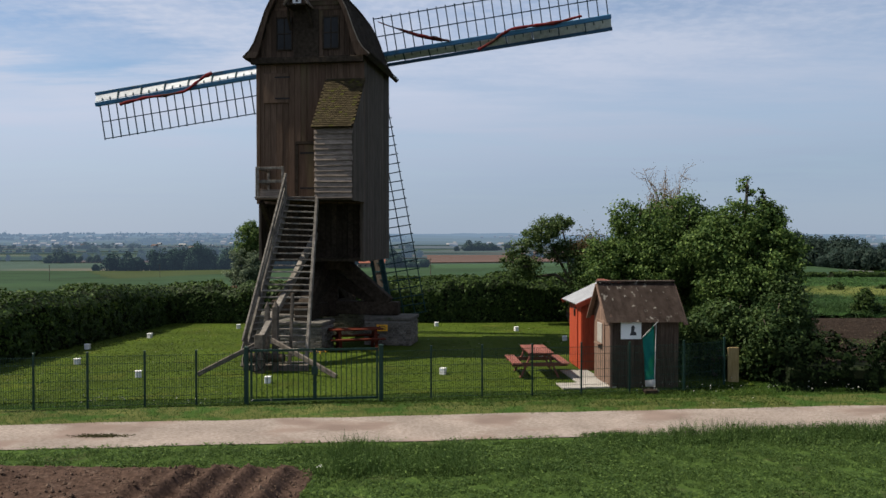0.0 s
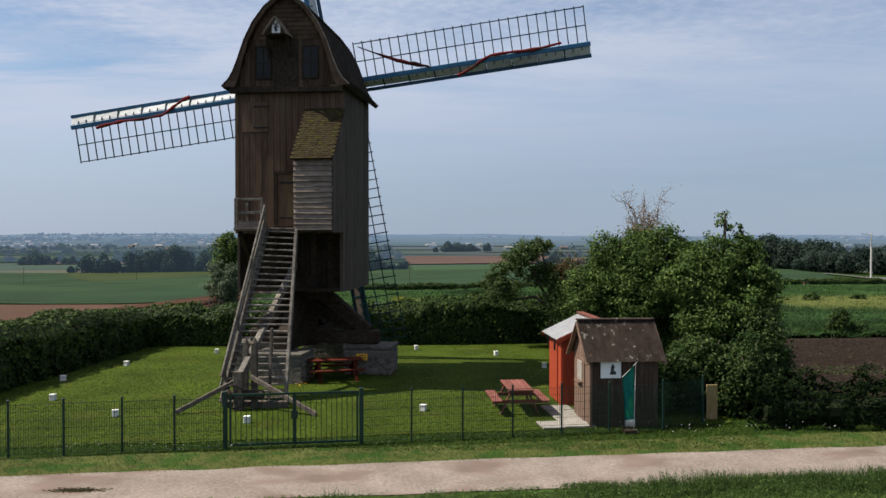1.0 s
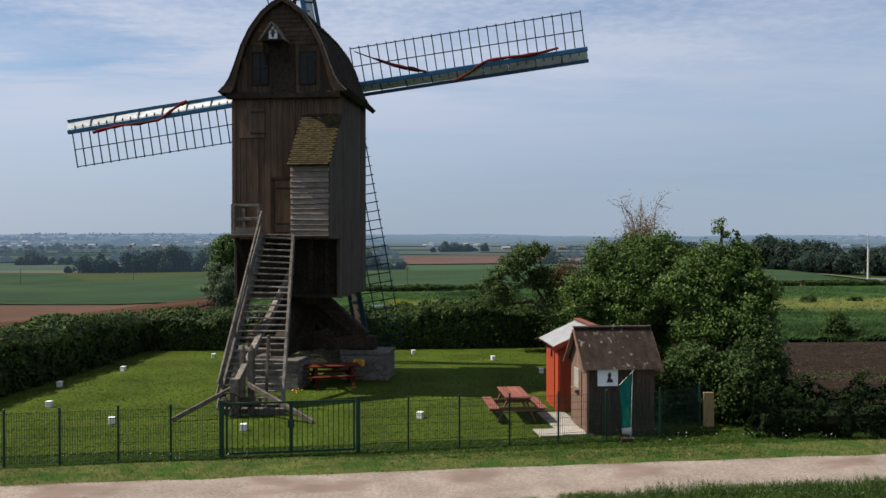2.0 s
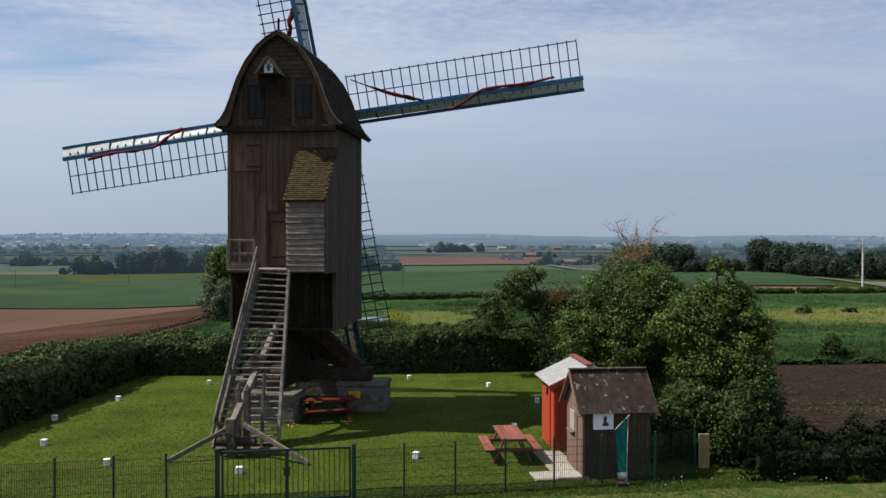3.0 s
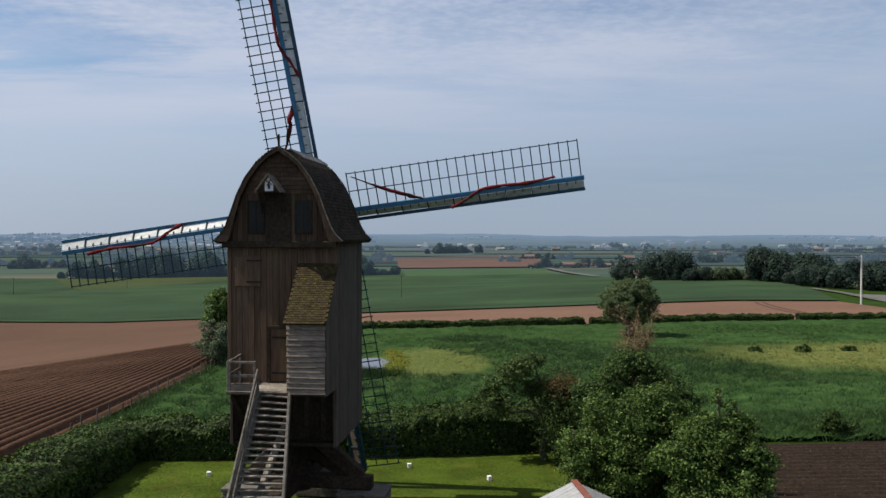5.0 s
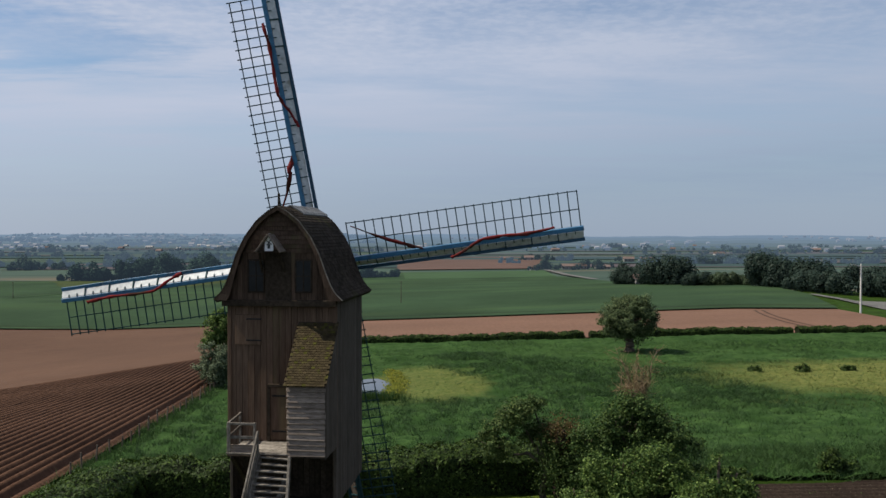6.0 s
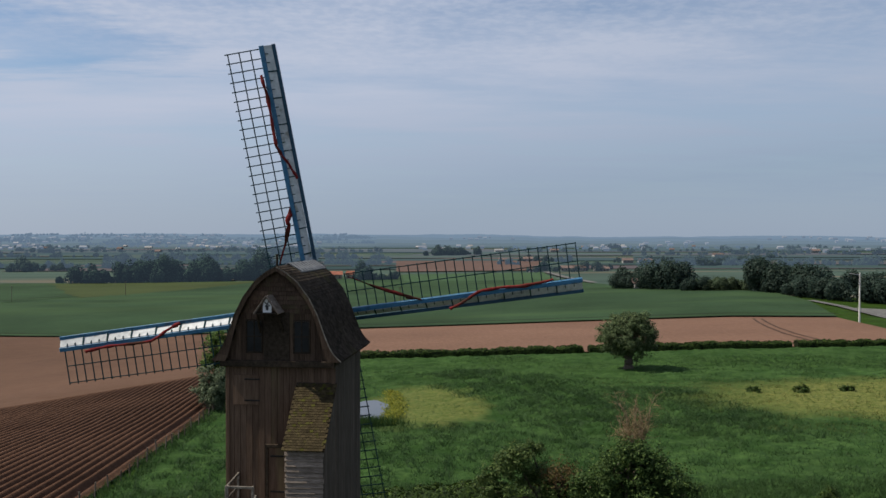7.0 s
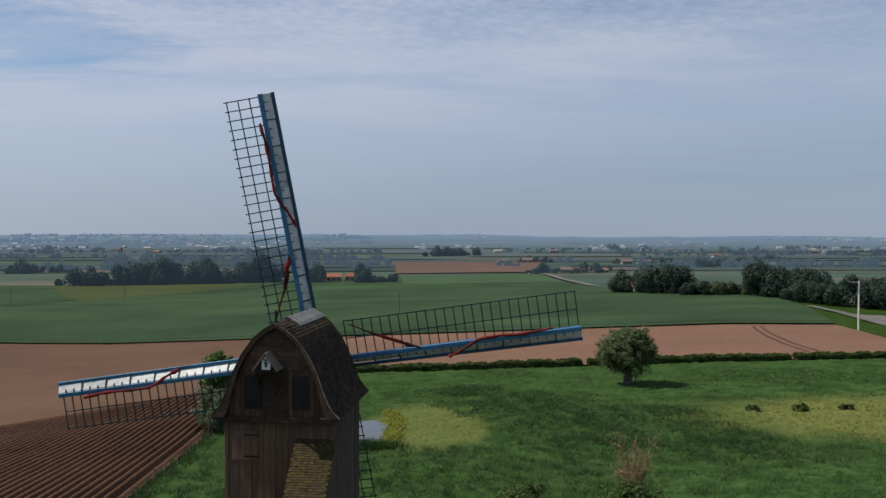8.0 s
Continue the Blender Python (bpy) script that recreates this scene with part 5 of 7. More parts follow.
def mill_roof():
    v0, v1 = -0.33, 4.95
    bm = bmesh.new()
    ring = [(u, d) for u, d in PROFILE]
    outer = [(-u, d) for u, d in ring[::-1]] + ring[1:]
    inner = [(u * 0.955, d + 0.10) for u, d in outer][::-1]
    prism(bm, outer + inner, lambda q, e: (ROOF_U + q[0], v0 + e * (v1 - v0), RIDGE - q[1] - 0.02))
    roof = part("roof", bm, M_SHINGLE, mill, "dark bell-shaped shingled roof")
    bm = bmesh.new()
    rng = random.Random(4)
    courses, cols = 30, 28
    for side in (-1, 1):
        for i in range(courses):
            u0, d0 = roof_at(max(0, (i - 0.15) / courses))
            u1, d1 = roof_at(min(1, (i + 1.0) / courses))
            nx, nz = (d1 - d0), (u1 - u0)
            ln = math.hypot(nx, nz)
            nx, nz = nx / ln, nz / ln
            shift = rng.uniform(0, 0.1)
            for j in range(cols):
                a = v0 - 0.02 + (j + 0.02) * (v1 - v0 + 0.04) / cols + shift * 0.3
                b = v0 - 0.02 + (j + 0.96) * (v1 - v0 + 0.04) / cols + shift * 0.3
                lift = 0.020 + rng.uniform(0, 0.008)
                drop = rng.uniform(-0.010, 0.010)
                p = [(u0 + 0.006 * nx, a, d0 - 0.006 * nz), (u0 + 0.006 * nx, b, d0 - 0.006 * nz),
                     (u1 + lift * nx, b, d1 - lift * nz + drop), (u1 + lift * nx, a, d1 - lift * nz + drop)]
                vs = [bm.verts.new((ROOF_U + side * q[0], q[1], RIDGE - q[2])) for q in p]
                lo = [bm.verts.new((ROOF_U + side * (q[0] - 0.03 * nx), q[1], RIDGE - q[2] - 0.03 * nz)) for q in p[2:]]
                bm.faces.new(vs if side > 0 else vs[::-1])
                bm.faces.new((vs[3], vs[2], lo[0], lo[1]) if side > 0 else (lo[1], lo[0], vs[2], vs[3]))
    tagged(part("shingles", bm, M_SHINGLE, roof), kind="stuff")
    bm = bmesh.new()
    cap = [(-u, d) for u, d in (roof_at(0.14), roof_at(0.10), roof_at(0.05))] + [(0.0, -0.02)] + [roof_at(0.05), roof_at(0.10), roof_at(0.14)]
    prism(bm, cap + [(u, d + 0.03) for u, d in cap[::-1]], lambda q, e: (ROOF_U + q[0], 1.2 + e * 3.78, RIDGE - q[1] + 0.055))
    ridge = part("ridge_cap", bm, M_LEAD, roof, "pale metal ridge sheet")
    for i in range(10):
        for side in (-1, 1):
            v = 1.25 + i * 0.41
            a, b = roof_at(0.01), roof_at(0.14)
            part("seam", beam(bmesh.new(), (ROOF_U + side * a[0], v, RIDGE - a[1] + 0.075), (ROOF_U + side * b[0], v, RIDGE - b[1] + 0.075), 0.03, 0.03), M_LEAD, ridge)
    for side in (-1, 1):
        for (a, b), (wa, wb) in zip(zip(PROFILE, PROFILE[1:]), zip(VERGE, VERGE[1:])):
            inner = [(a[0] - wa[0], a[1] + wa[1]), (b[0] - wb[0], b[1] + wb[1])]
            bm = bmesh.new()
            prism(bm, [a, b, inner[1], inner[0]], lambda q, e: (ROOF_U + side * q[0], v0 - 0.02 + e * 0.05, RIDGE - q[1] - 0.03))
            part("verge_board", bm, M_GABLE, roof)
            bm = bmesh.new()
            beam(bm, (ROOF_U + side * a[0], v0 - 0.035, RIDGE - a[1] - 0.02), (ROOF_U + side * b[0], v0 - 0.035, RIDGE - b[1] - 0.02), 0.035, 0.03, (0, 1, 0))
            part("verge_strip", bm, M_STEP if side > 0 else M_SHINGLE, roof)
    part("finial", box(bmesh.new(), (0.07, 0.07, 0.5), pose(ROOF_U, v0 + 0.15, RIDGE + 0.18), 0.01), M_TIMBER, roof)


mill_roof()


def gable():
    bm = bmesh.new()
    sill = [(1.84, RIDGE - EAVE + 0.02)]
    outline = [(-u, d) for u, d in sill] + [(-u * 0.93, d + 0.12) for u, d in PROFILE[:-1][::-1]] + [(u * 0.93, d + 0.12) for u, d in PROFILE[1:-1]] + sill
    prism(bm, outline, lambda q, e: (ROOF_U + q[0], -0.06 + e * 0.08, RIDGE - q[1]))
    g = part("gable", bm, M_GABLE, mill, "dark boarded bell-shaped gable")
    rng = random.Random(8)
    n = 18
    for i in range(n):
        a = -1.72 + (i + 0.5) * 3.44 / n
        d = next(PROFILE[k][1] + (abs(a) - PROFILE[k][0] * 0.93) / ((PROFILE[k + 1][0] - PROFILE[k][0]) * 0.93) * (PROFILE[k + 1][1] - PROFILE[k][1]) for k in range(len(PROFILE) - 1) if abs(a) <= PROFILE[k + 1][0] * 0.93) + 0.22
        z0, z1 = EAVE + 0.05, min(RIDGE - d, 12.05)
        if z1 - z0 > 0.15:
            part("plank", box(bmesh.new(), (3.44 / n - 0.012, 0.03, z1 - z0), pose(ROOF_U + a, -0.085 - rng.uniform(0, 0.012), (z0 + z1) / 2), 0.004), M_GABLE, g)
    for i in range(9):
        z = 12.12 + i * 0.155
        half = float(np.interp(RIDGE - z - 0.16, [q[1] for q in PROFILE], [q[0] * 0.93 for q in PROFILE])) - 0.04
        if half > 0.15:
            part("weatherboard", box(bmesh.new(), (2 * half, 0.028, 0.18), pose(ROOF_U, -0.10 - rng.uniform(0, 0.008), z, -10, rng.uniform(-0.5, 0.5), 0), 0.004), M_GABLE, g)
    part("tie_beam", box(bmesh.new(), (4.1, 0.2, 0.22), pose(ROOF_U, -0.16, EAVE + 0.02), 0.015), M_TIMBER, mill)
    for wu in (-0.90, 0.80):
        w = part("window", box(bmesh.new(), (0.54, 0.04, 1.06), pose(wu, -0.12, 11.22)), M_GLASS, mill, "dark narrow gable window")
        bm = bmesh.new()
        for s in (-1, 1):
            box(bm, (0.05, 0.05, 1.14), pose(wu + s * 0.28, -0.135, 11.22))
            box(bm, (0.6, 0.05, 0.05), pose(wu, -0.136, 11.22 + s * 0.56))
        box(bm, (0.035, 0.03, 1.06), pose(wu, -0.14, 11.22))
        box(bm, (0.54, 0.03, 0.035), pose(wu, -0.141, 11.22))
        part("window_frame", bm, M_TIMBER, w)
    # hoist hood with its little white plate
    HX = -0.27
    h = part("hoist_hood", box(bmesh.new(), (0.70, 0.72, 0.05), pose(HX, -0.45, 12.08)), M_TIMBER, mill, "small weathered hoist hood")
    bm = bmesh.new()
    for s in (-1, 1):
        beam(bm, (HX, -0.42, 12.66), (HX + s * 0.43, -0.42, 12.06), 0.78, 0.035, (0, 0, 1))
    part("hood_roof", bm, M_CLAP, h)
    for s in (-1, 1):
        for k in range(3):
            p0, p1 = Vector((HX, -0.42, 12.695)), Vector((HX + s * 0.445, -0.42, 12.08))
            part("hood_slat", beam(bmesh.new(), p0.lerp(p1, k / 3 + 0.02), p0.lerp(p1, (k + 1) / 3), 0.84, 0.022, bevel=0.003), M_CLAP, h)
    part("hood_front", prism(bmesh.new(), [(-0.38, 0), (0, 0.50), (0.38, 0)], lambda q, e: (HX + q[0], -0.6 + e * 0.04, 12.14 + q[1])), M_PLANK, h)
    plate = part("plate", prism(bmesh.new(), [(-0.15, 0), (-0.15, 0.42), (0, 0.62), (0.15, 0.42), (0.15, 0)], lambda q, e: (HX + q[0], -0.66 + e * 0.03, 12.08 + q[1])), M_SIGNWHITE, h, "small white plate with a dark windmill mark")
    bm = bmesh.new()
    for a in (35, 125):
        box(bm, (0.24, 0.01, 0.035), pose(HX, -0.667, 12.40) @ Matrix.Rotation(radians(a), 4, "Y"))
    box(bm, (0.09, 0.01, 0.16), pose(HX, -0.668, 12.27))
    part("mark", bm, M_SIGNGREY, plate)
    for s in (-1, 1):
        bm = bmesh.new()
        limb_b = [(HX + s * 0.33, -0.62, 12.06), (HX + s * 0.40, -0.35, 11.7), (HX + s * 0.40, -0.10, 11.35)]
        for a, b in zip(limb_b, limb_b[1:]):
            beam(bm, a, b, 0.07, 0.09)
        part("bracket", bm, M_TIMBER, h)
    # No hollow here: a darker flat board stands in for the recess's shade.
    part("recess_board", box(bmesh.new(), (0.92, 0.06, 1.75), pose(-0.10, -0.13, 11.2), 0.01), M_TIMBER, mill)


gable()


def front():
    sh = part("shutter", box(bmesh.new(), (0.92, 0.05, 1.06), pose(-1.22, -0.055, 9.32), 0.01), M_PLANK, mill, "small boarded shutter")
    for z in (8.95, 9.7):
        part("hinge", box(bmesh.new(), (0.55, 0.02, 0.05), pose(-1.0, -0.095, z)), M_IRON, sh)
    door = part("door", box(bmesh.new(), (1.0, 0.05, 1.85), pose(0.08, -0.05, 6.38), 0.01), M_PLANK, mill, "plank door at the top of the steps")
    for z in (5.75, 7.0):
        part("hinge", box(bmesh.new(), (0.7, 0.02, 0.06), pose(0.0, -0.085, z)), M_IRON, door)
    bm = bmesh.new()
    box(bm, (0.1, 0.09, 2.0), pose(-0.47, -0.06, 6.4))
    box(bm, (1.15, 0.12, 0.1), pose(0.08, -0.08, 7.36))
    part("door_frame", bm, M_TIMBER, mill)
    # boxed bay beside the door
    u0, u1, vf, zb, zt, zr = 0.66, 1.96, -1.75, 5.34, 7.66, 9.58
    bay = part("bay", prism(bmesh.new(), [(vf + 0.05, zb), (vf + 0.05, zt), (-0.02, zr - 0.08), (-0.02, zb)], lambda q, e: (u0 + 0.04 + e * (u1 - u0 - 0.08), q[0], q[1])), M_PLANK, mill, "boxed-in bay with clapboard front")
    rng = random.Random(12)
    n = 13
    for i in range(n):
        z = zb + (i + 0.5) * (zt - zb) / n
        mesh = box_mesh("clapboard", (u1 - u0 + rng.uniform(-0.02, 0.03), 0.03, (zt - zb) / n + 0.035), M_CLAP, 0.005)
        piece("clapboard", mesh, bay, pose((u0 + u1) / 2 + rng.uniform(-0.01, 0.01), vf + 0.015 + rng.uniform(-0.006, 0.006), z, -14, rng.uniform(-0.8, 0.8), 0))
    for i in range(8):
        va = vf + (i + 0.5) * (-vf) / 8
        top = zt + (va - vf) / (-vf) * (zr - zt) - 0.05
        part("plank", box(bmesh.new(), (0.035, -vf / 8 - 0.012, top - zb + 0.1), pose(u1 - 0.01 + rng.uniform(0, 0.01), va, (top + zb - 0.1) / 2), 0.004), M_PLANK_SIDE, bay)
        part("plank", box(bmesh.new(), (0.035, -vf / 8 - 0.012, top - zb), pose(u0 + 0.01, va, (top + zb) / 2), 0.004), M_PLANK, bay)
    part("bay_floor", box(bmesh.new(), (u1 - u0 - 0.02, -vf, 0.08), pose((u0 + u1) / 2, vf / 2, zb - 0.03)), M_TIMBER, bay)
    # tiled lean-to roof of the bay, with rows of small tiles
    slope = math.atan2(zr - zt, -vf + 0.1)
    ln = math.hypot(zr - zt, -vf + 0.12)
    base = pose((u0 + u1) / 2, vf - 0.12, zt) @ Matrix.Rotation(slope, 4, "X")
    roof = part("bay_roof", box(bmesh.new(), (u1 - u0 + 0.12, ln, 0.05), base @ pose(0, ln / 2, 0.01)), M_TIMBER, mill, "mossy tiled lean-to roof")
    tile = box_mesh("tile", (0.124, 0.15, 0.022), M_MOSSTILE, 0.004)
    rows, cols = 26, 11
    for j in range(rows):
        for i in range(cols):
            x = (i - (cols - 1) / 2) * 0.126 + (0.04 if j % 2 else -0.03)
            piece("tile", tile, roof, base @ pose(x, 0.05 + j * (ln - 0.08) / rows, 0.055 + rng.uniform(0, 0.006), -8 + rng.uniform(-1, 1), rng.uniform(-1, 1), rng.uniform(-1.2, 1.2)))
    # landing and rail
    land_p = part("landing", box(bmesh.new(), (2.06, 1.85, 0.05), pose(-0.36, -0.86, 5.30), 0.01), M_TIMBER, mill)
    for i in range(9):
        part("plank", box(bmesh.new(), (2.1 + rng.uniform(-0.05, 0.05), 0.195, 0.045), pose(-0.36, -1.68 + i * 0.205, 5.36 + rng.uniform(0, 0.01), 0, 0, rng.uniform(-0.6, 0.6)), 0.006), M_STEP, land_p)
    for a, b in (((-1.33, -1.7), (-0.45, -1.7)), ((-1.36, -1.7), (-1.5, -0.1))):
        rail = part("railing", beam(bmesh.new(), (a[0], a[1], 6.35), (b[0], b[1], 6.35), 0.06, 0.08, bevel=0.008), M_STEP, mill, "bleached wooden landing rail")
        part("mid_rail", beam(bmesh.new(), (a[0], a[1], 5.9), (b[0], b[1], 5.9), 0.03, 0.1, bevel=0.006), M_STEP, rail)
        for q in (a, b):
            part("post", box(bmesh.new(), (0.08, 0.08, 1.1), pose(q[0], q[1], 5.85), 0.008), M_STEP, rail)
    part("skirt_board", box(bmesh.new(), (0.9, 0.04, 0.26), pose(-0.9, -1.62, 5.50), 0.008), M_CLAP, mill)
    for s in (-1.25,):
        part("bracket", beam(bmesh.new(), (s, -1.6, 5.22), (s, -0.03, 3.9), 0.14, 0.16, bevel=0.01), M_TIMBER, mill)


front()


def staircase():
    """Steep open steps from the ground to the landing, wider at the foot."""
    top_l, top_r = Vector((-0.26, -1.72, 5.36)), Vector((0.76, -1.76, 5.30))
    foot_l, foot_r = Vector((-0.86, -4.3, 0.0)), Vector((1.07, -4.05, 0.05))
    st = part("staircase", beam(bmesh.new(), foot_l, top_l, 0.09, 0.26, bevel=0.01), M_STEP, mill, "bleached steep wooden steps")
    part("stringer", beam(bmesh.new(), foot_r, top_r, 0.09, 0.24, bevel=0.01), M_STEP, st)
    n = 27
    rng = random.Random(3)
    for i in range(n):
        k = (i + 0.6) / n
        a, b = foot_l.lerp(top_l, k), foot_r.lerp(top_r, k)
        a.z += rng.uniform(-0.012, 0.012)
        b.z += rng.uniform(-0.012, 0.012)
        part("tread", beam(bmesh.new(), a, b, 0.24, 0.045, bevel=0.006), M_STEP, st)
    part("handrail", beam(bmesh.new(), Vector((-0.84, -4.4, 0.82)), Vector((-0.29, -1.84, 6.15)), 0.07, 0.09, bevel=0.01), M_STEP, st)
    part("side_board", beam(bmesh.new(), foot_l + Vector((-0.03, -0.1, 0.42)), top_l + Vector((-0.06, -0.05, 0.30)), 0.035, 0.14, bevel=0.006), M_STEP, st)
    for k in (0.08, 0.36, 0.66, 0.96):
        a = foot_l.lerp(top_l, k)
        part("baluster", beam(bmesh.new(), a, a + Vector((0.0, -0.10, 0.82)), 0.06, 0.07, (0, 1, 0)), M_STEP, st)
    # tail beam through the steps, and the foot of the frame
    part("tail_beam", beam(bmesh.new(), (0.02, 0.9, 4.25), (0.10, -5.30, 1.05), 0.18, 0.21, bevel=0.015), M_STEP, mill, "bleached tail beam sloping to the ground frame")
    for a, b, w in (((0.42, -5.05, 0), (0.42, -5.0, 1.95), 0.17), ((0.0, -4.6, 0), (0.02, -4.6, 1.9), 0.14), ((0.04, -5.3, 0.0), (0.04, -5.3, 1.15), 0.26), ((0.62, -4.3, 0.0), (0.66, -4.1, 2.3), 0.09)):
        post = part("frame_post", beam(bmesh.new(), a, b, w, w, (0, 1, 0), bevel=0.012), M_POST, mill)
        if b[2] > 1.5 and w > 0.1:
            part("post_head", rod(bmesh.new(), (b[0], b[1], b[2] - 0.01), (b[0], b[1], b[2] + 0.16), w * 0.62, 0.02, 8), M_POST, post)
    for a, b in (((0.02, -5.3, 0.90), (-1.56, -6.1, 0.05)), ((0.36, -5.2, 0.98), (2.52, -5.87, 0.05))):
        part("prop", beam(bmesh.new(), a, b, 0.10, 0.13, bevel=0.012), M_POST, mill)
    part("winch_drum", rod(bmesh.new(), (-0.45, -5.2, 0.45), (0.75, -5.2, 0.45), 0.13, 0.13, 12), M_TIMBER, mill)
    part("foot_beam", beam(bmesh.new(), (-0.6, -4.95, 0.1), (1.35, -4.75, 0.1), 0.2, 0.2, bevel=0.015), M_POST, mill)

    # iron winch wheel on the ground frame
    bm = bmesh.new()
    c, r = Vector((-0.06, -5.5, 0.42)), 0.34
    rim = [c + Vector((r * math.cos(k * math.pi / 12), 0, r * math.sin(k * math.pi / 12))) for k in range(24)]
    for k in range(24):
        rod(bm, rim[k], rim[(k + 1) % 24], 0.024, 0.024, 6)
    wheel = part("winch_wheel", bm, M_IRON, mill, "black iron winch wheel")
    for k in range(3):
        part("spoke", rod(bmesh.new(), rim[k * 4], rim[k * 4 + 12], 0.014, 0.014, 6), M_IRON, wheel)


staircase()


def sails():
    hub = Vector((-0.30, 5.85, 11.42))
    frame_m = Matrix.Translation(hub) @ Matrix.Rotation(radians(1.7), 4, "Z") @ Matrix.Rotation(radians(6), 4, "X")
    part("windshaft", rod(bmesh.new(), hub + Vector((0, -1.6, -0.17)), hub + Vector((0, 0.35, 0.04)), 0.28, 0.26, 12), M_TIMBER, mill)
    part("poll_end", box(bmesh.new(), (0.75, 0.6, 0.75), frame_m, 0.03), M_IRON, mill)
    R = 11.22
    for k in range(4):
        m = frame_m @ Matrix.Rotation(radians((-9.7, -7.9, -9.7, -8.3)[k] + 90 * k), 4, "Y")
        # local: z out along the spar, -x side carries the lattice, +x the board
        # Lower sail (k == 2): shade put into its colours, dark spar and grey boards.
        sail = part("sail", box(bmesh.new(), (0.19, 0.24, R), m @ pose(0, 0, R / 2), 0.02), M_BLUE if k != 2 else M_LATTICE, mill, "lattice sail with blue spar and white boards")
        inner = 1.5
        laths = (0.50, 0.98, 1.46) if k % 2 == 0 else (0.76, 1.50)
        for x in laths:
            part("lath", box(bmesh.new(), (0.04, 0.035, R - inner - 0.1), m @ pose(-x - 0.02, 0.11, (R + inner) / 2 - 0.02)), M_LATTICE, sail)
        bar = box_mesh("crossbar", (1.68, 0.035, 0.042), M_LATTICE)
        n = 26
        for i in range(n):
            z = inner + (i + 0.1) * (R - inner - 0.1) / (n - 0.9)
            piece("crossbar", bar, sail, m @ pose(-0.74, 0.07, z, 0, 0.0, 5))
        left_sail = (m.to_3x3() @ Vector((0, 0, 1))).x < -0.5
        rim_ends = (m @ Vector((0.42, 0.27, inner)), m @ Vector((0.47, 0.12, R)))
        # Rims off the left sail take the blue darkened for shade.
        part("board_rim", beam(bmesh.new(), *rim_ends, 0.14, 0.10, m.to_3x3() @ Vector((0, 1, 0)), 0.008), M_LATTICE if k == 2 else (M_BLUE if left_sail else M_SHADERIM), sail)
        nb = 9
        step = (R - inner) / nb
        for i in range(nb):
            z0 = inner + i * step
            tilt = 60 - 30 * (i + 0.5) / nb
            ca, sa = math.cos(radians(tilt)), math.sin(radians(tilt))
            bx, by = 0.109 + 0.185 * ca, -0.08 + 0.185 * sa
            part("white_board", box(bmesh.new(), (0.37, 0.03, step - 0.06), m @ pose(bx, by, z0 + step / 2, 0, 0, tilt), 0.004), M_WHITE if k != 2 else M_PLANK_SIDE, sail, "white painted board" if k != 2 else "white board greyed for shade")
            part("cleat", box(bmesh.new(), (0.42, 0.07, 0.05), m @ pose(bx + 0.01, by, z0, 0, 0, tilt)), M_LATTICE, sail)
            for dz in (0.33, 0.66):
                part("peg", box(bmesh.new(), (0.12, 0.06, 0.035), m @ pose(bx - 0.13 * ca + 0.02 * sa, by - 0.13 * sa - 0.02 * ca, z0 + dz * step, 0, 0, tilt)), M_LATTICE, sail)
        # red cloth: furled along the spar, and a loose end wedged into the lattice
        for pts, thick in (([(0.46, 5.7), (0.36, 6.0), (0.20, 6.4), (0.0, 6.75), (-0.13, 7.1), (-0.15, 7.9), (-0.10, 8.8), (-0.14, 9.5), (-0.20, 10.05)], 0.092),
                           ([(-0.08, 4.6), (-0.32, 3.9), (-0.60, 3.2), (-0.95, 2.5), (-1.38, 1.7)], 0.19)):
            if k == 2 or (thick > 0.15 and (m.to_3x3() @ Vector((0, 0, 1))).x < -0.5):
                continue
            bm = bmesh.new()
            prev = None
            steps = 48
            for i in range(steps + 1):
                q = i / steps * (len(pts) - 1)
                a = min(int(q), len(pts) - 2)
                f = q - a
                x = pts[a][0] + (pts[a + 1][0] - pts[a][0]) * f
                z = pts[a][1] + (pts[a + 1][1] - pts[a][1]) * f
                r = thick * (0.8 + 0.5 * noise.noise(Vector((q * 1.9, k * 5, thick * 40)))) * (min(1.0, 0.2 + i / 9) * (1.15 - 1.0 * i / steps) if thick > 0.15 else 0.8 + 0.5 * abs(noise.noise(Vector((q * 0.9, k * 3, 1)))))
                c = m @ Vector((x, -0.19 + 0.03 * math.sin(q * 4) + (0.25 if x < -0.3 else 0.0), z))
                ux, uy = (m.to_3x3() @ Vector((1, 0, 0.35))).normalized(), (m.to_3x3() @ Vector((0, 1, 0)))
                ring = [bm.verts.new(c + (ux * math.cos(t * math.pi / 4) + uy * math.sin(t * math.pi / 4) * 0.6) * r) for t in range(8)]
                if prev:
                    for t in range(8):
                        bm.faces.new((prev[t], prev[(t + 1) % 8], ring[(t + 1) % 8], ring[t]))
                prev = ring
            part("sailcloth", bm, M_CLOTH, sail, "furled dark red sailcloth", True)


sails()


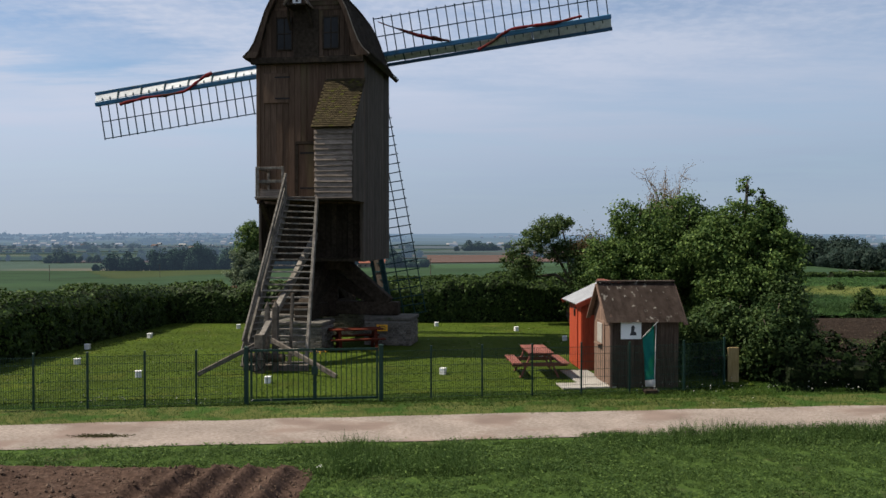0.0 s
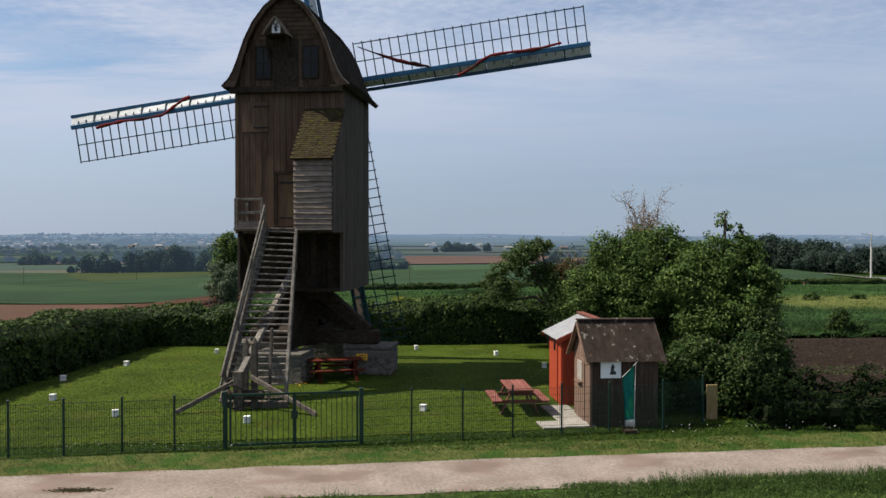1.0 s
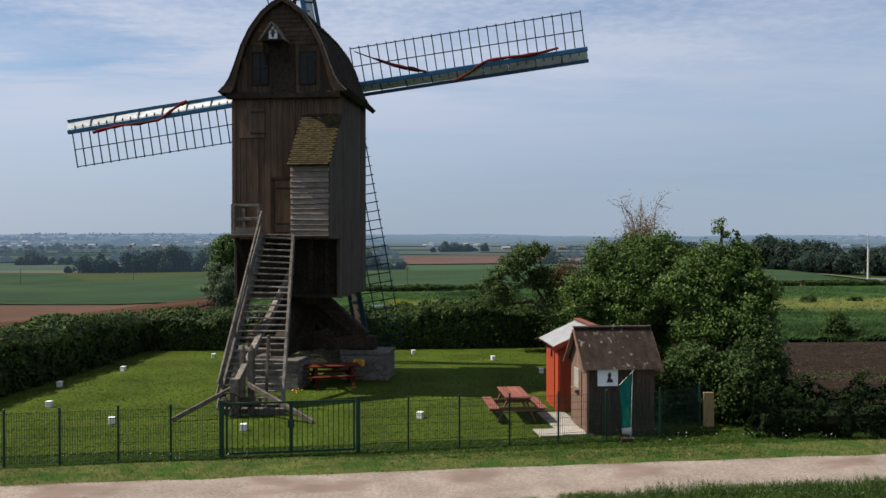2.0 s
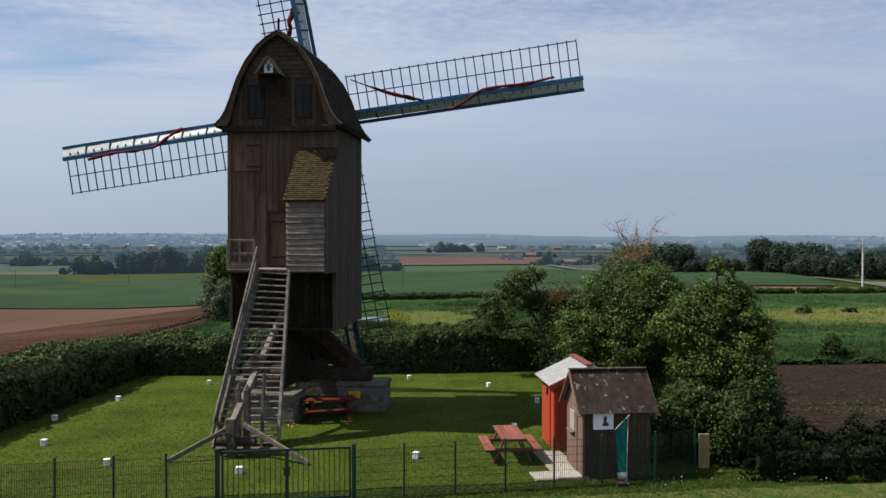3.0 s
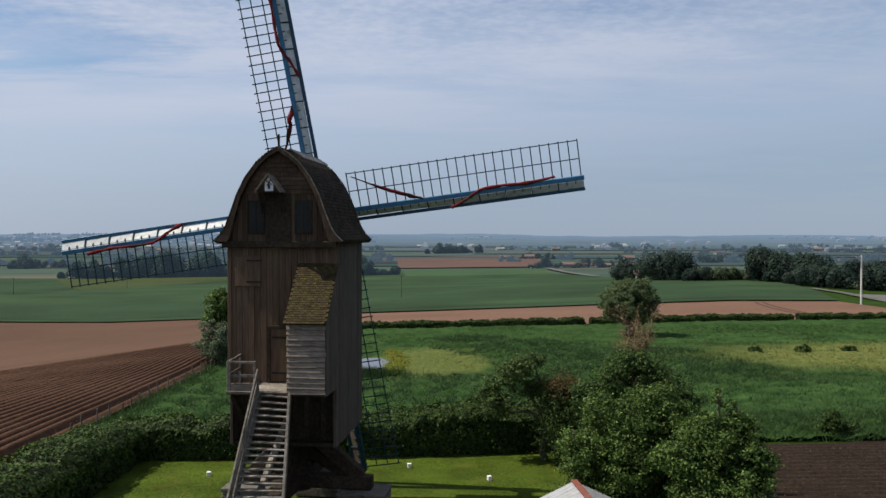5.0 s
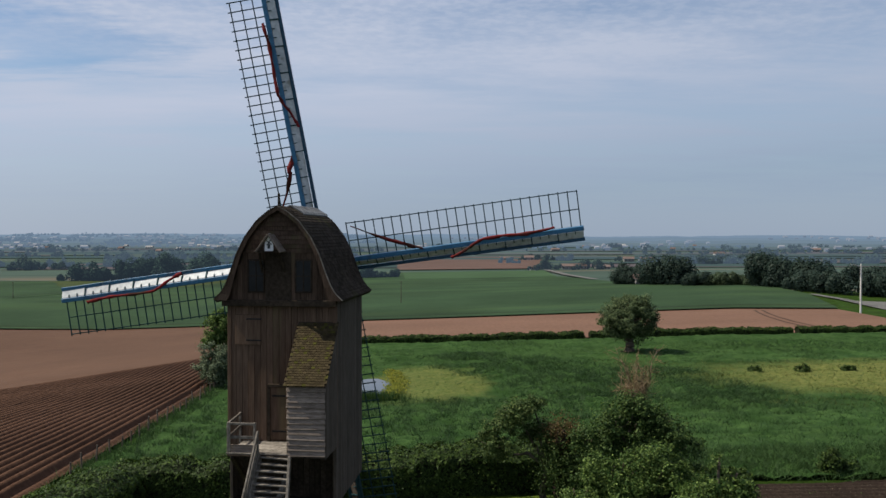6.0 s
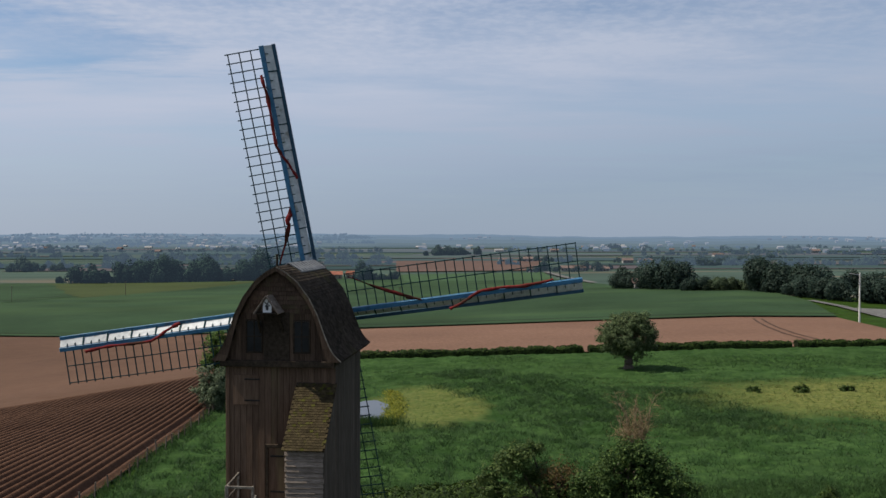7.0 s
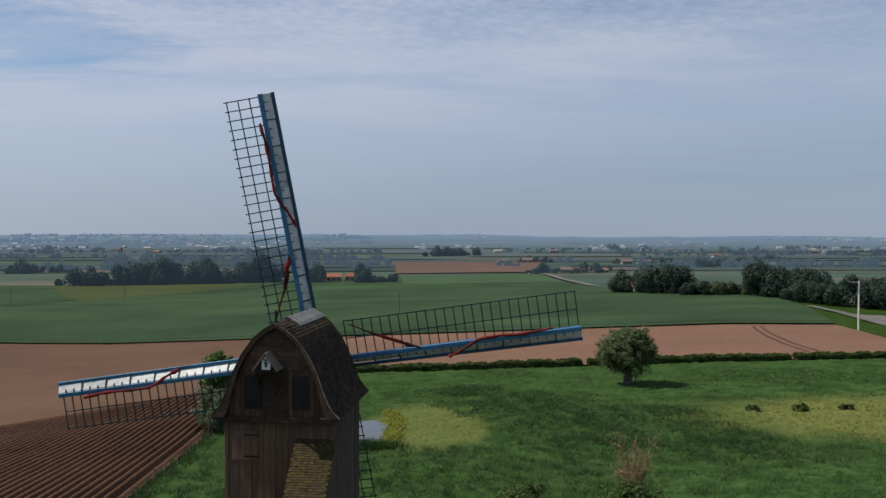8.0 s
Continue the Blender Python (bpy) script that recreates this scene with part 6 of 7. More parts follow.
def trestle():
    """The fixed oak frame under the mill, on its four stone plinths."""
    root = thing("mill_trestle", pose(-4.4, 33.06, 0), "heavy oak trestle darkened for shade, carrying the mill on stone plinths", "trestle")
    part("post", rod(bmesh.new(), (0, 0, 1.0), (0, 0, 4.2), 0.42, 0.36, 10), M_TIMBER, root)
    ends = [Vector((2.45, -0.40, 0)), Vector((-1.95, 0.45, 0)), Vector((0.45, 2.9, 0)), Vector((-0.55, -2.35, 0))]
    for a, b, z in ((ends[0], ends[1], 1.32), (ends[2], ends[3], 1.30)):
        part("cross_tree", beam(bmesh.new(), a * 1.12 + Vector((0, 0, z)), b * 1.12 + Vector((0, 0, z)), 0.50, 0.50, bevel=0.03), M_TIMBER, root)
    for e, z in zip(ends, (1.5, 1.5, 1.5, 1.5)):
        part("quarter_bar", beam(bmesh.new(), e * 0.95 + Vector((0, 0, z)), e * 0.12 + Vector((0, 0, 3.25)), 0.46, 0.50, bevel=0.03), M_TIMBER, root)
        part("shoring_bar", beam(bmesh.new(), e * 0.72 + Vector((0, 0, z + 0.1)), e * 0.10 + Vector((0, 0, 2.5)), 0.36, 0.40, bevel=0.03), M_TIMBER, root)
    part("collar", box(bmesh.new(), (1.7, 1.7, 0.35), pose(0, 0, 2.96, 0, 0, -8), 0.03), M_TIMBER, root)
    for e in ends:
        q = e + Vector((-4.4, 33.06, 0))
        plinth(q.x, q.y, 1.06, -9)


def plinth(x, y, h, turn):
    sx, sy = (1.75, 1.5)
    root = thing("stone_plinth", pose(x, y, 0, 0, 0, turn), "grey brick plinth with a stone coping under the mill", "plinth", "plinths under the mill")
    part("core", box(bmesh.new(), (sx - 0.05, sy - 0.05, h - 0.12), pose(0, 0, (h - 0.12) / 2)), M_MORTAR, root)
    part("coping", box(bmesh.new(), (sx + 0.08, sy + 0.08, 0.13), pose(0, 0, h - 0.07), 0.02), M_COPING, root)
    rng = random.Random(int(x * 100))
    course, bl = 0.085, 0.2
    m1 = box_mesh("brick", (bl - 0.014, 0.06, course - 0.014), M_BRICK, 0.006)
    for j in range(int((h - 0.14) / course)):
        z = (j + 0.5) * course
        for (n, size, along_x, sgn) in ((int(sx / bl), sx, True, -1), (int(sy / bl), sy, False, -1), (int(sy / bl), sy, False, 1)):
            for i in range(n):
                o = (i + 0.5) * size / n - size / 2 + (0.03 if j % 2 else -0.03)
                d = 0.006 * rng.random()
                if along_x:
                    piece("brick", m1, root, pose(o, sgn * (sy / 2 - 0.025 + d), z, 0, rng.uniform(-1, 1), 0))
                else:
                    piece("brick", m1, root, pose(sgn * (sx / 2 - 0.025 + d), o, z, rng.uniform(-1, 1), 0, 90))
    return root


trestle()


def plinth_sign():
    root = thing("warning_sign", pose(-2.25, 31.86, 0.66, 0, 0, -9), "small yellow warning sign with dark lettering bars", "sign")
    part("plate", box(bmesh.new(), (0.42, 0.02, 0.24), None, 0.004), M_YELLOW, root)
    for z, w in ((0.06, 0.24), (0.0, 0.32), (-0.06, 0.28)):
        part("print_bar", box(bmesh.new(), (w, 0.006, 0.025), pose(0, -0.013, z)), M_SIGNGREY, root)


plinth_sign()


# ---- fence, sheds, tables ----
def fence():
    posts = [(-13.4, 19.85), (-12.15, 20.0), (-10.9, 20.2), (-9.7, 20.4), (-8.5, 20.6), (-7.2, 20.8), (-6.0, 20.95), (-4.82, 21.12), None, (-1.55, 21.55), (-0.3, 21.8), (1.0, 22.0), (2.3, 22.2), (3.6, 22.42), (4.9, 22.62), (6.4, 22.9), (7.7, 23.6)]
    root = thing("mesh_fence", pose(0, 0, -0.06), "dark green welded wire mesh fence with slim posts", "fence")
    H = 1.27
    for q in posts:
        if q:
            p = part("post", box(bmesh.new(), (0.048, 0.048, H + 0.06), pose(q[0], q[1], (H + 0.06) / 2), 0.005), M_FENCE, root)
            part("cap", box(bmesh.new(), (0.056, 0.056, 0.03), pose(q[0], q[1], H + 0.075), 0.008), M_FENCE, p)
    for a, b in zip(posts, posts[1:]):
        if a and b:
            a3, b3 = Vector((*a, 0)), Vector((*b, 0))
            bm = bmesh.new()
            n = int((b3 - a3).length / 0.055)
            for i in range(1, n):
                c = a3.lerp(b3, i / n)
                box(bm, (0.0075, 0.0075, H - 0.06), pose(c.x, c.y, H / 2 + 0.02))
            for z in (0.06, 0.26, 0.46, 0.66, 0.86, 1.06, 1.24):
                beam(bm, a3 + Vector((0, 0, z)), b3 + Vector((0, 0, z)), 0.008, 0.008)
            part("mesh_panel", bm, M_FENCE, root)
    gate = thing("metal_gate", pose(-4.82, 21.12, -0.065, 0, 0, 7.5), "closed dark green double-leaf metal gate", "gate")
    for x in (0.0, 3.30):
        part("gate_post", box(bmesh.new(), (0.105, 0.105, 1.42), pose(x, 0, 0.71), 0.01), M_FENCE, gate)
    for x0, x1 in ((0.12, 1.64), (1.68, 3.20)):
        leaf = part("gate_leaf", bmesh.new(), M_FENCE, gate)
        bm = bmesh.new()
        for z in (0.1, 1.32):
            beam(bm, (x0, 0, z), (x1, 0, z), 0.045, 0.05)
        for x in (x0, x1):
            box(bm, (0.05, 0.045, 1.27), pose(x, 0, 0.71))
        bm.to_mesh(leaf.data)
        bm.free()
        for i in range(1, 12):
            x = x0 + i * (x1 - x0) / 12
            part("bar", box(bmesh.new(), (0.018, 0.018, 1.2), pose(x, 0, 0.71)), M_FENCE, leaf)
    part("lock", box(bmesh.new(), (0.16, 0.09, 0.2), pose(1.66, 0, 0.8), 0.01), M_FENCE, gate)


fence()


def shed_shell(name, m, w, d, eave, ridge, ridge_along, wall_mat, roof_mat, label, end_mat=None, over=0.18):
    """A small boarded shed. Origin: its front left corner; x along the front. ridge_along: 'x' or 'y'."""
    root = thing(name, m, label, "shed")
    rng = random.Random(name)
    bm = box(bmesh.new(), (w - 0.06, d - 0.06, eave), pose(w / 2, d / 2, eave / 2))
    core = part("wall", bm, wall_mat, root)
    pw = 0.12

    def boards(axis, fixed, length, sign, material, top):
        n = int(length / pw)
        for i in range(n):
            c = (i + 0.5) * length / n
            z1 = top(c / length)
            size = (length / n - 0.006, 0.025, z1) if axis == "x" else (0.025, length / n - 0.006, z1)
            off = sign * (0.012 + rng.uniform(0, 0.004))
            at = (c, fixed + off, z1 / 2) if axis == "x" else (fixed + off, c, z1 / 2)
            part("plank", box(bmesh.new(), size, pose(*at), 0.003), material, core)

    peak = lambda s: eave + (ridge - eave) * (1 - abs(2 * s - 1)) - 0.03
    flat = lambda s: eave
    boards("x", 0, w, -1, wall_mat, peak if ridge_along == "y" else flat)
    boards("x", d, w, 1, wall_mat, peak if ridge_along == "y" else flat)
    boards("y", 0, d, -1, end_mat or wall_mat, peak if ridge_along == "x" else flat)
    boards("y", w, d, 1, wall_mat, peak if ridge_along == "x" else flat)
    return root, core


def sheds():
    # The end towards the sun gets paler boards: its light is in the colour.
    brown, wall = shed_shell("brown_shed", pose(4.52, 23.15, -0.05, 0, 0, 4), 1.82, 1.75, 1.98, 2.80, "x", M_BROWNWOOD, M_ETERNIT, "small brown boarded shed with a lichened roof", M_PALEWOOD)
    w, d, e, r = 1.82, 1.75, 1.98, 2.82
    for s, label in ((1, ""), (-1, "")):
        y0, y1 = (-0.2, d / 2) if s > 0 else (d + 0.2, d / 2)
        dz = (r - e) / (d / 2)
        bm = bmesh.new()
        n = 12
        rows = []
        for k, (yy, zz) in enumerate(((y0, e - 0.2 * dz + 0.02), (y1, r))):
            rows.append([bm.verts.new((-0.18 + i * (w + 0.36) / 36, yy, zz + 0.004 * math.cos(i * math.pi / 1.5))) for i in range(37)])
        for i in range(36):
            bm.faces.new((rows[0][i], rows[0][i + 1], rows[1][i + 1], rows[1][i]))
        bmesh.ops.solidify(bm, geom=bm.faces[:], thickness=0.03)
        part("roof", bm, M_ETERNIT, brown, "grey corrugated roof sheet spotted with pale lichen")
    part("ridge_cap", beam(bmesh.new(), (-0.2, d / 2, r + 0.03), (w + 0.2, d / 2, r + 0.03), 0.16, 0.05, bevel=0.01), M_ETERNIT, brown)
    for x in (-0.16, w + 0.16):
        for s in (-1, 1):
            part("barge_board", beam(bmesh.new(), (x, d / 2, r - 0.05), (x, d / 2 + s * (d / 2 + 0.2), e - 0.24), 0.03, 0.12, (1, 0, 0)), M_PALEWOOD, brown)
    part("door", box(bmesh.new(), (0.03, 0.8, 1.75), pose(-0.045, 0.95, 0.9), 0.006), M_PALEWOOD, brown, "pale weathered plank door")
    part("corner_board", box(bmesh.new(), (0.07, 0.07, e), pose(-0.02, -0.02, e / 2), 0.006), M_PALEWOOD, brown)
    sign = thing("information_sign", pose(4.52, 23.15, -0.05, 0, 0, 4) @ pose(0.52, -0.06, 1.58), "white information panel with a grey picture on the shed", "sign")
    part("panel", box(bmesh.new(), (0.56, 0.02, 0.46), None, 0.004), M_SIGNWHITE, sign)
    part("picture", prism(bmesh.new(), [(-0.09, -0.13), (-0.05, -0.02), (-0.05, 0.09), (0.0, 0.15), (0.05, 0.09), (0.03, -0.02), (0.09, -0.06), (0.09, -0.13)], lambda q, e: (q[0] + 0.05, -0.012 - 0.006 * e, q[1])), M_SIGNGREY, sign)
    # red shed
    w, d, e, r = 2.05, 1.75, 2.08, 2.56
    m = pose(4.18, 25.95, 0, 0, 0, 3)
    red, wall = shed_shell("red_shed", m, w, d, e, r, "y", M_REDWOOD, M_ZINC, "orange-red boarded shed with a pale sheet roof")
    for s in (-1, 1):
        xe = w / 2 + s * (w / 2 + 0.22)
        dz = (r - e) / (w / 2)
        bm = bmesh.new()
        beam(bm, (w / 2, d / 2, r + 0.05), (xe, d / 2, e - 0.22 * dz + 0.05), d + 0.5, 0.03, (0, 0, 1))
        roof = part("roof", bm, M_ZINC, red, "pale grey ribbed roof sheet")
        for i in range(9):
            y = -0.22 + i * (d + 0.44) / 8
            part("roof_rib", beam(bmesh.new(), (w / 2, y, r + 0.068), (xe, y, e - 0.22 * dz + 0.068), 0.03, 0.008), M_ZINC, roof)
        for y in (-0.26, d + 0.26):
            part("barge_board", beam(bmesh.new(), (w / 2, y, r - 0.02), (xe, y, e - 0.22 * dz - 0.02), 0.03, 0.13), M_REDWOOD, red)
    part("ridge_cap", beam(bmesh.new(), (w / 2, -0.27, r + 0.09), (w / 2, d + 0.27, r + 0.09), 0.22, 0.04), M_TABLEWOOD, red, "red ridge board")
    part("door", box(bmesh.new(), (0.03, 0.75, 1.8), pose(-0.045, 0.8, 0.95), 0.005), M_REDWOOD, red)
    part("wall_lamp", box(bmesh.new(), (0.09, 0.10, 0.24), pose(-0.06, 0.7, 1.72), 0.015), M_IRON, red, "small dark lamp on the red wall")
    part("hatch", box(bmesh.new(), (0.03, 0.5, 0.55), pose(-0.07, 0.95, 1.42), 0.008), M_CONCRETE, brown, "pale serving hatch")
    part("hatch_shelf", box(bmesh.new(), (0.14, 0.56, 0.03), pose(-0.11, 0.95, 1.12), 0.006), M_PALEWOOD, brown)
    slab = thing("concrete_slab", pose(4.0, 24.3, -0.03, 0, 0, 6), "pale concrete slab between the sheds", "slab", kind="structure")
    part("slab", box(bmesh.new(), (0.85, 2.9, 0.06), pose(0.1, 0.2, 0.03), 0.01), M_CONCRETE, slab)
    part("slab", box(bmesh.new(), (0.62, 0.8, 0.055), pose(-0.64, -0.9, 0.0275), 0.01), M_CONCRETE, slab)
    # feather flag on the fence
    flag = thing("feather_flag", pose(5.22, 22.55, 0.06), "teal feather flag with a white foot panel", "flag")
    part("pole", rod(bmesh.new(), (0.31, 0.0, 0.0), (0.36, 0.02, 1.74), 0.013, 0.008, 6), M_POLE, flag)
    part("top_rod", rod(bmesh.new(), (0.0, 0.0, 1.36), (0.40, 0.02, 1.76), 0.010, 0.008, 6), M_POLE, flag)
    bm = bmesh.new()
    cols, rows = 6, 16
    g = []
    for j in range(rows + 1):
        k = j / rows
        g.append([bm.verts.new((0.08 * (1 - k) + (0.30 - 0.04 * (1 - k)) * i / cols, 0.03 * math.sin(k * 8 + i * 0.9), 0.06 + k * (1.28 + 0.36 * i / cols))) for i in range(cols + 1)])
    for j in range(rows):
        for i in range(cols):
            f = bm.faces.new((g[j][i], g[j][i + 1], g[j + 1][i + 1], g[j + 1][i]))
            f.material_index = 1 if j < 2 else 0
    bmesh.ops.solidify(bm, geom=bm.faces[:], thickness=0.006)
    part("cloth", bm, (M_TEAL, M_SIGNWHITE), flag, smooth=True)
    part("foot", box(bmesh.new(), (0.34, 0.3, 0.12), pose(0.2, 0, -0.06), 0.02), M_TIMBER, flag)
    board = thing("wooden_board", pose(8.05, 24.0, -0.04), "pale upright wooden board before the hedge", "board")
    part("board", box(bmesh.new(), (0.31, 0.05, 0.97), pose(0.03, 0, 0.52), 0.008), M_BOARD, board)
    part("post", rod(bmesh.new(), (0.0, 0.05, 0), (0.0, 0.05, 1.0), 0.03), M_TIMBER, board)


sheds()


def picnic_table(m, material, label):
    root = thing("picnic_table", m, label, "table", "picnic tables")
    plank = box_mesh("plank", (1.8, 0.135, 0.04), material, 0.006)
    top = part("tabletop", box(bmesh.new(), (1.5, 0.05, 0.03), pose(0, 0, 0.70)), material, root)
    for i in range(5):
        piece("plank", plank, top, pose(0, -0.29 + i * 0.145, 0.74))
    for s in (-1, 1):
        seat = part("bench", box(bmesh.new(), (1.4, 0.05, 0.03), pose(0, s * 0.68, 0.40)), material, root)
        for k in (-0.5, 0.5):
            piece("plank", plank, seat, pose(0, s * 0.68 + k * 0.145, 0.44))
    for x in (-0.6, 0.6):
        part("seat_beam", beam(bmesh.new(), (x, -0.8, 0.38), (x, 0.8, 0.38), 0.045, 0.1), material, root)
        part("top_beam", beam(bmesh.new(), (x, -0.34, 0.67), (x, 0.34, 0.67), 0.045, 0.09), material, root)
        for s in (-1, 1):
            part("leg", beam(bmesh.new(), (x + 0.045, s * 0.55, 0), (x + 0.045, s * 0.22, 0.71), 0.045, 0.1, (1, 0, 0)), material, root)


picnic_table(pose(2.74, 25.3, 0, 0, 0, 93), M_TABLEWOOD, "reddish-brown wooden picnic table with benches on the lawn")
picnic_table(pose(-3.12, 30.75, 0, 0, 0, 14) @ Matrix.Diagonal((1.06, 1, 1, 1)), M_TABLERED, "orange-red wooden picnic table beside the plinth")

for mx, my in ((-11.5, 27.1), (-12.7, 30.8), (-11.8, 34.7), (-9.2, 38.8), (-8.75, 24.75), (-4.85, 23.85), (0.0, 25.25), (-0.3, 40.0), (3.2, 37.7), (4.75, 33.7), (3.3, 28.9)):
    mk = thing("marker_block", pose(mx, my, ground_z(mx, my) + 0.01, 0, 0, (mx * 37) % 40 - 20), "small white square block standing on the lawn", "block", "white blocks on the lawn")
    part("block", box(bmesh.new(), (0.165, 0.165, 0.17), pose(0, 0, 0.085), 0.015), M_MARK, mk)
    part("cap", box(bmesh.new(), (0.18, 0.18, 0.03), pose(0, 0, 0.185), 0.008), M_MARK, mk)

scrap = thing("paper_scrap", pose(-2.2, 15.35, ground_z(-2.2, 15.35) + 0.05, 8, -14, 30), "crumpled white scrap of paper in the grass", "paper")
bm = bmesh.new()
grid = [[bm.verts.new((0.022 * i - 0.06, 0.02 * j - 0.04, 0.02 * noise.noise(Vector((i * 0.9, j * 0.9, 3))))) for i in range(6)] for j in range(5)]
for j in range(4):
    for i in range(5):
        bm.faces.new((grid[j][i], grid[j][i + 1], grid[j + 1][i + 1], grid[j + 1][i]))
bmesh.ops.solidify(bm, geom=bm.faces[:], thickness=0.002)
part("sheet", bm, M_MARK, scrap)
rng_b = np.random.default_rng(91)
buds = rng_b.normal(0, 1, (16, 3)) * (0.16, 0.2, 0.03) + (-4.2, 29.1, 0.12)
tagged(cards("yellow_flowers", buds, 0.028, M_YELLOW, None, None, rng_b), "small clump of orange-yellow flowers on the lawn", "flowers", kind="stuff")

# field fence along the ridged field
ff = thing("field_fence", pose(-18.1, 46, 0), "row of weathered posts along the ridged field", "fence")
for i in range(18):
    y = 46 + i * 1.95 + 0.3 * math.sin(i * 5.1)
    z = ground_z(-18.1, y)
    part("post", rod(bmesh.new(), (0, y - 46, z), (0.09 * math.sin(i * 3.7), y - 46 + 0.08 * math.cos(i * 2.3), z + 1.05 + 0.2 * math.sin(i * 7.3)), 0.055, 0.045, 7), M_POST, ff)
for zz in (0.6, 1.0):
    bm = bmesh.new()
    for i in range(17):
        y0, y1 = i * 1.95, (i + 1) * 1.95
        beam(bm, (0, y0, ground_z(0, 46 + y0) + zz), (0, y1, ground_z(0, 46 + y1) + zz), 0.008, 0.008)
    part("wire", bm, M_IRON, ff)

# ---- garden rows ----
def seedlings():
    rng = np.random.default_rng(71)
    pts = []
    for y, thick, share in ((29.2, 3, 0.12), (31.0, 15, 0.85), (31.3, 15, 0.5), (32.3, 15, 0.85), (35.0, 3, 0.15), (38.5, 4, 0.15), (41.0, 4, 0.15)):
        for x in np.arange(11.5 + 0.12 * (y - 27) / 0.62, 36, 0.36):
            if rng.uniform() < share:
                pts.append(rng.normal(0, 1, (thick, 3)) * (0.12, 0.07, 0.04) + (x, y + 0.04 * (x - 11), 0.12))
    # Light on the ridges' clods put in as pale specks along each row.
    crumbs = []
    for row in range(27):
        n = 520
        x = rng.uniform(11.2, 37, n)
        y = 27.0 + row * 0.62 + 0.035 * rng.normal(size=n) + 0.02 * (x - 11)
        keep = (y < 43.6) & (y > 27.0)
        crumbs.append(np.stack([x, y, 0.13 + 0.015 * rng.normal(size=n)], 1)[keep])
    c = np.concatenate(crumbs)
    c[:, 2] += np.array([ground_z(x, y) for x, y in c[:, :2]])
    tagged(cards("lit_clod_specks", c, rng.uniform(0.015, 0.035, len(c)), L_LITCLOD, None, None, rng, 1.2), "pale specks in rows for lit soil clods on the garden plot", "stubble", kind="stuff")
    p = np.concatenate(pts)
    tagged(cards("seedlings", p, rng.uniform(0.03, 0.06, len(p)), L_APPLE, None, None, rng, 0.8), "rows of small grey-green seedlings", "plants", kind="stuff")


seedlings()


def clods():
    """Loose lumps of soil on the ploughed field and stones along the track."""
    rng = np.random.default_rng(81)
    verts, faces = [], []
    shape = np.array([(1, 0, 0), (-1, 0, 0), (0, 1, 0), (0, -1, 0), (0, 0, 1), (0, 0, -1)], float)
    tri = ((0, 2, 4), (2, 1, 4), (1, 3, 4), (3, 0, 4), (2, 0, 5), (1, 2, 5), (3, 1, 5), (0, 3, 5))
    for i in range(2200):
        x, y = rng.uniform(-11, -2.3), rng.uniform(12.6, 15.3)
        r0 = rng.uniform(0.010, 0.032) if rng.uniform() < 0.95 else rng.uniform(0.035, 0.06)
        z = -0.06 + furrows(Vector((x, y, 0)), min(0.99, (x + 26) / 23.85), min(0.99, (y - 5) / 10.6))
        base = len(verts)
        for v in shape * rng.uniform(0.6, 1.2, (6, 1)) * r0:
            verts.append((x + v[0], y + v[1], z + v[2] * 0.8 + r0 * 0.3))
        faces += [tuple(base + k for k in f) for f in tri]
    mesh = bpy.data.meshes.new("clods")
    mesh.from_pydata(verts, [], faces)
    mesh.materials.append(M_CLOD)
    tagged(new("clods", mesh), "loose brown clods on the ploughed soil", "soil", kind="stuff")


clods()

# ---- grass ----
def scatter(n, x0, x1, y0, y1, rng, keep=None):
    p = np.stack([rng.uniform(x0, x1, n), rng.uniform(y0, y1, n)], 1)
    if keep is not None:
        p = p[[bool(keep(x, y)) for x, y in p]]
    return np.array([(x, y, ground_z(x, y)) for x, y in p])


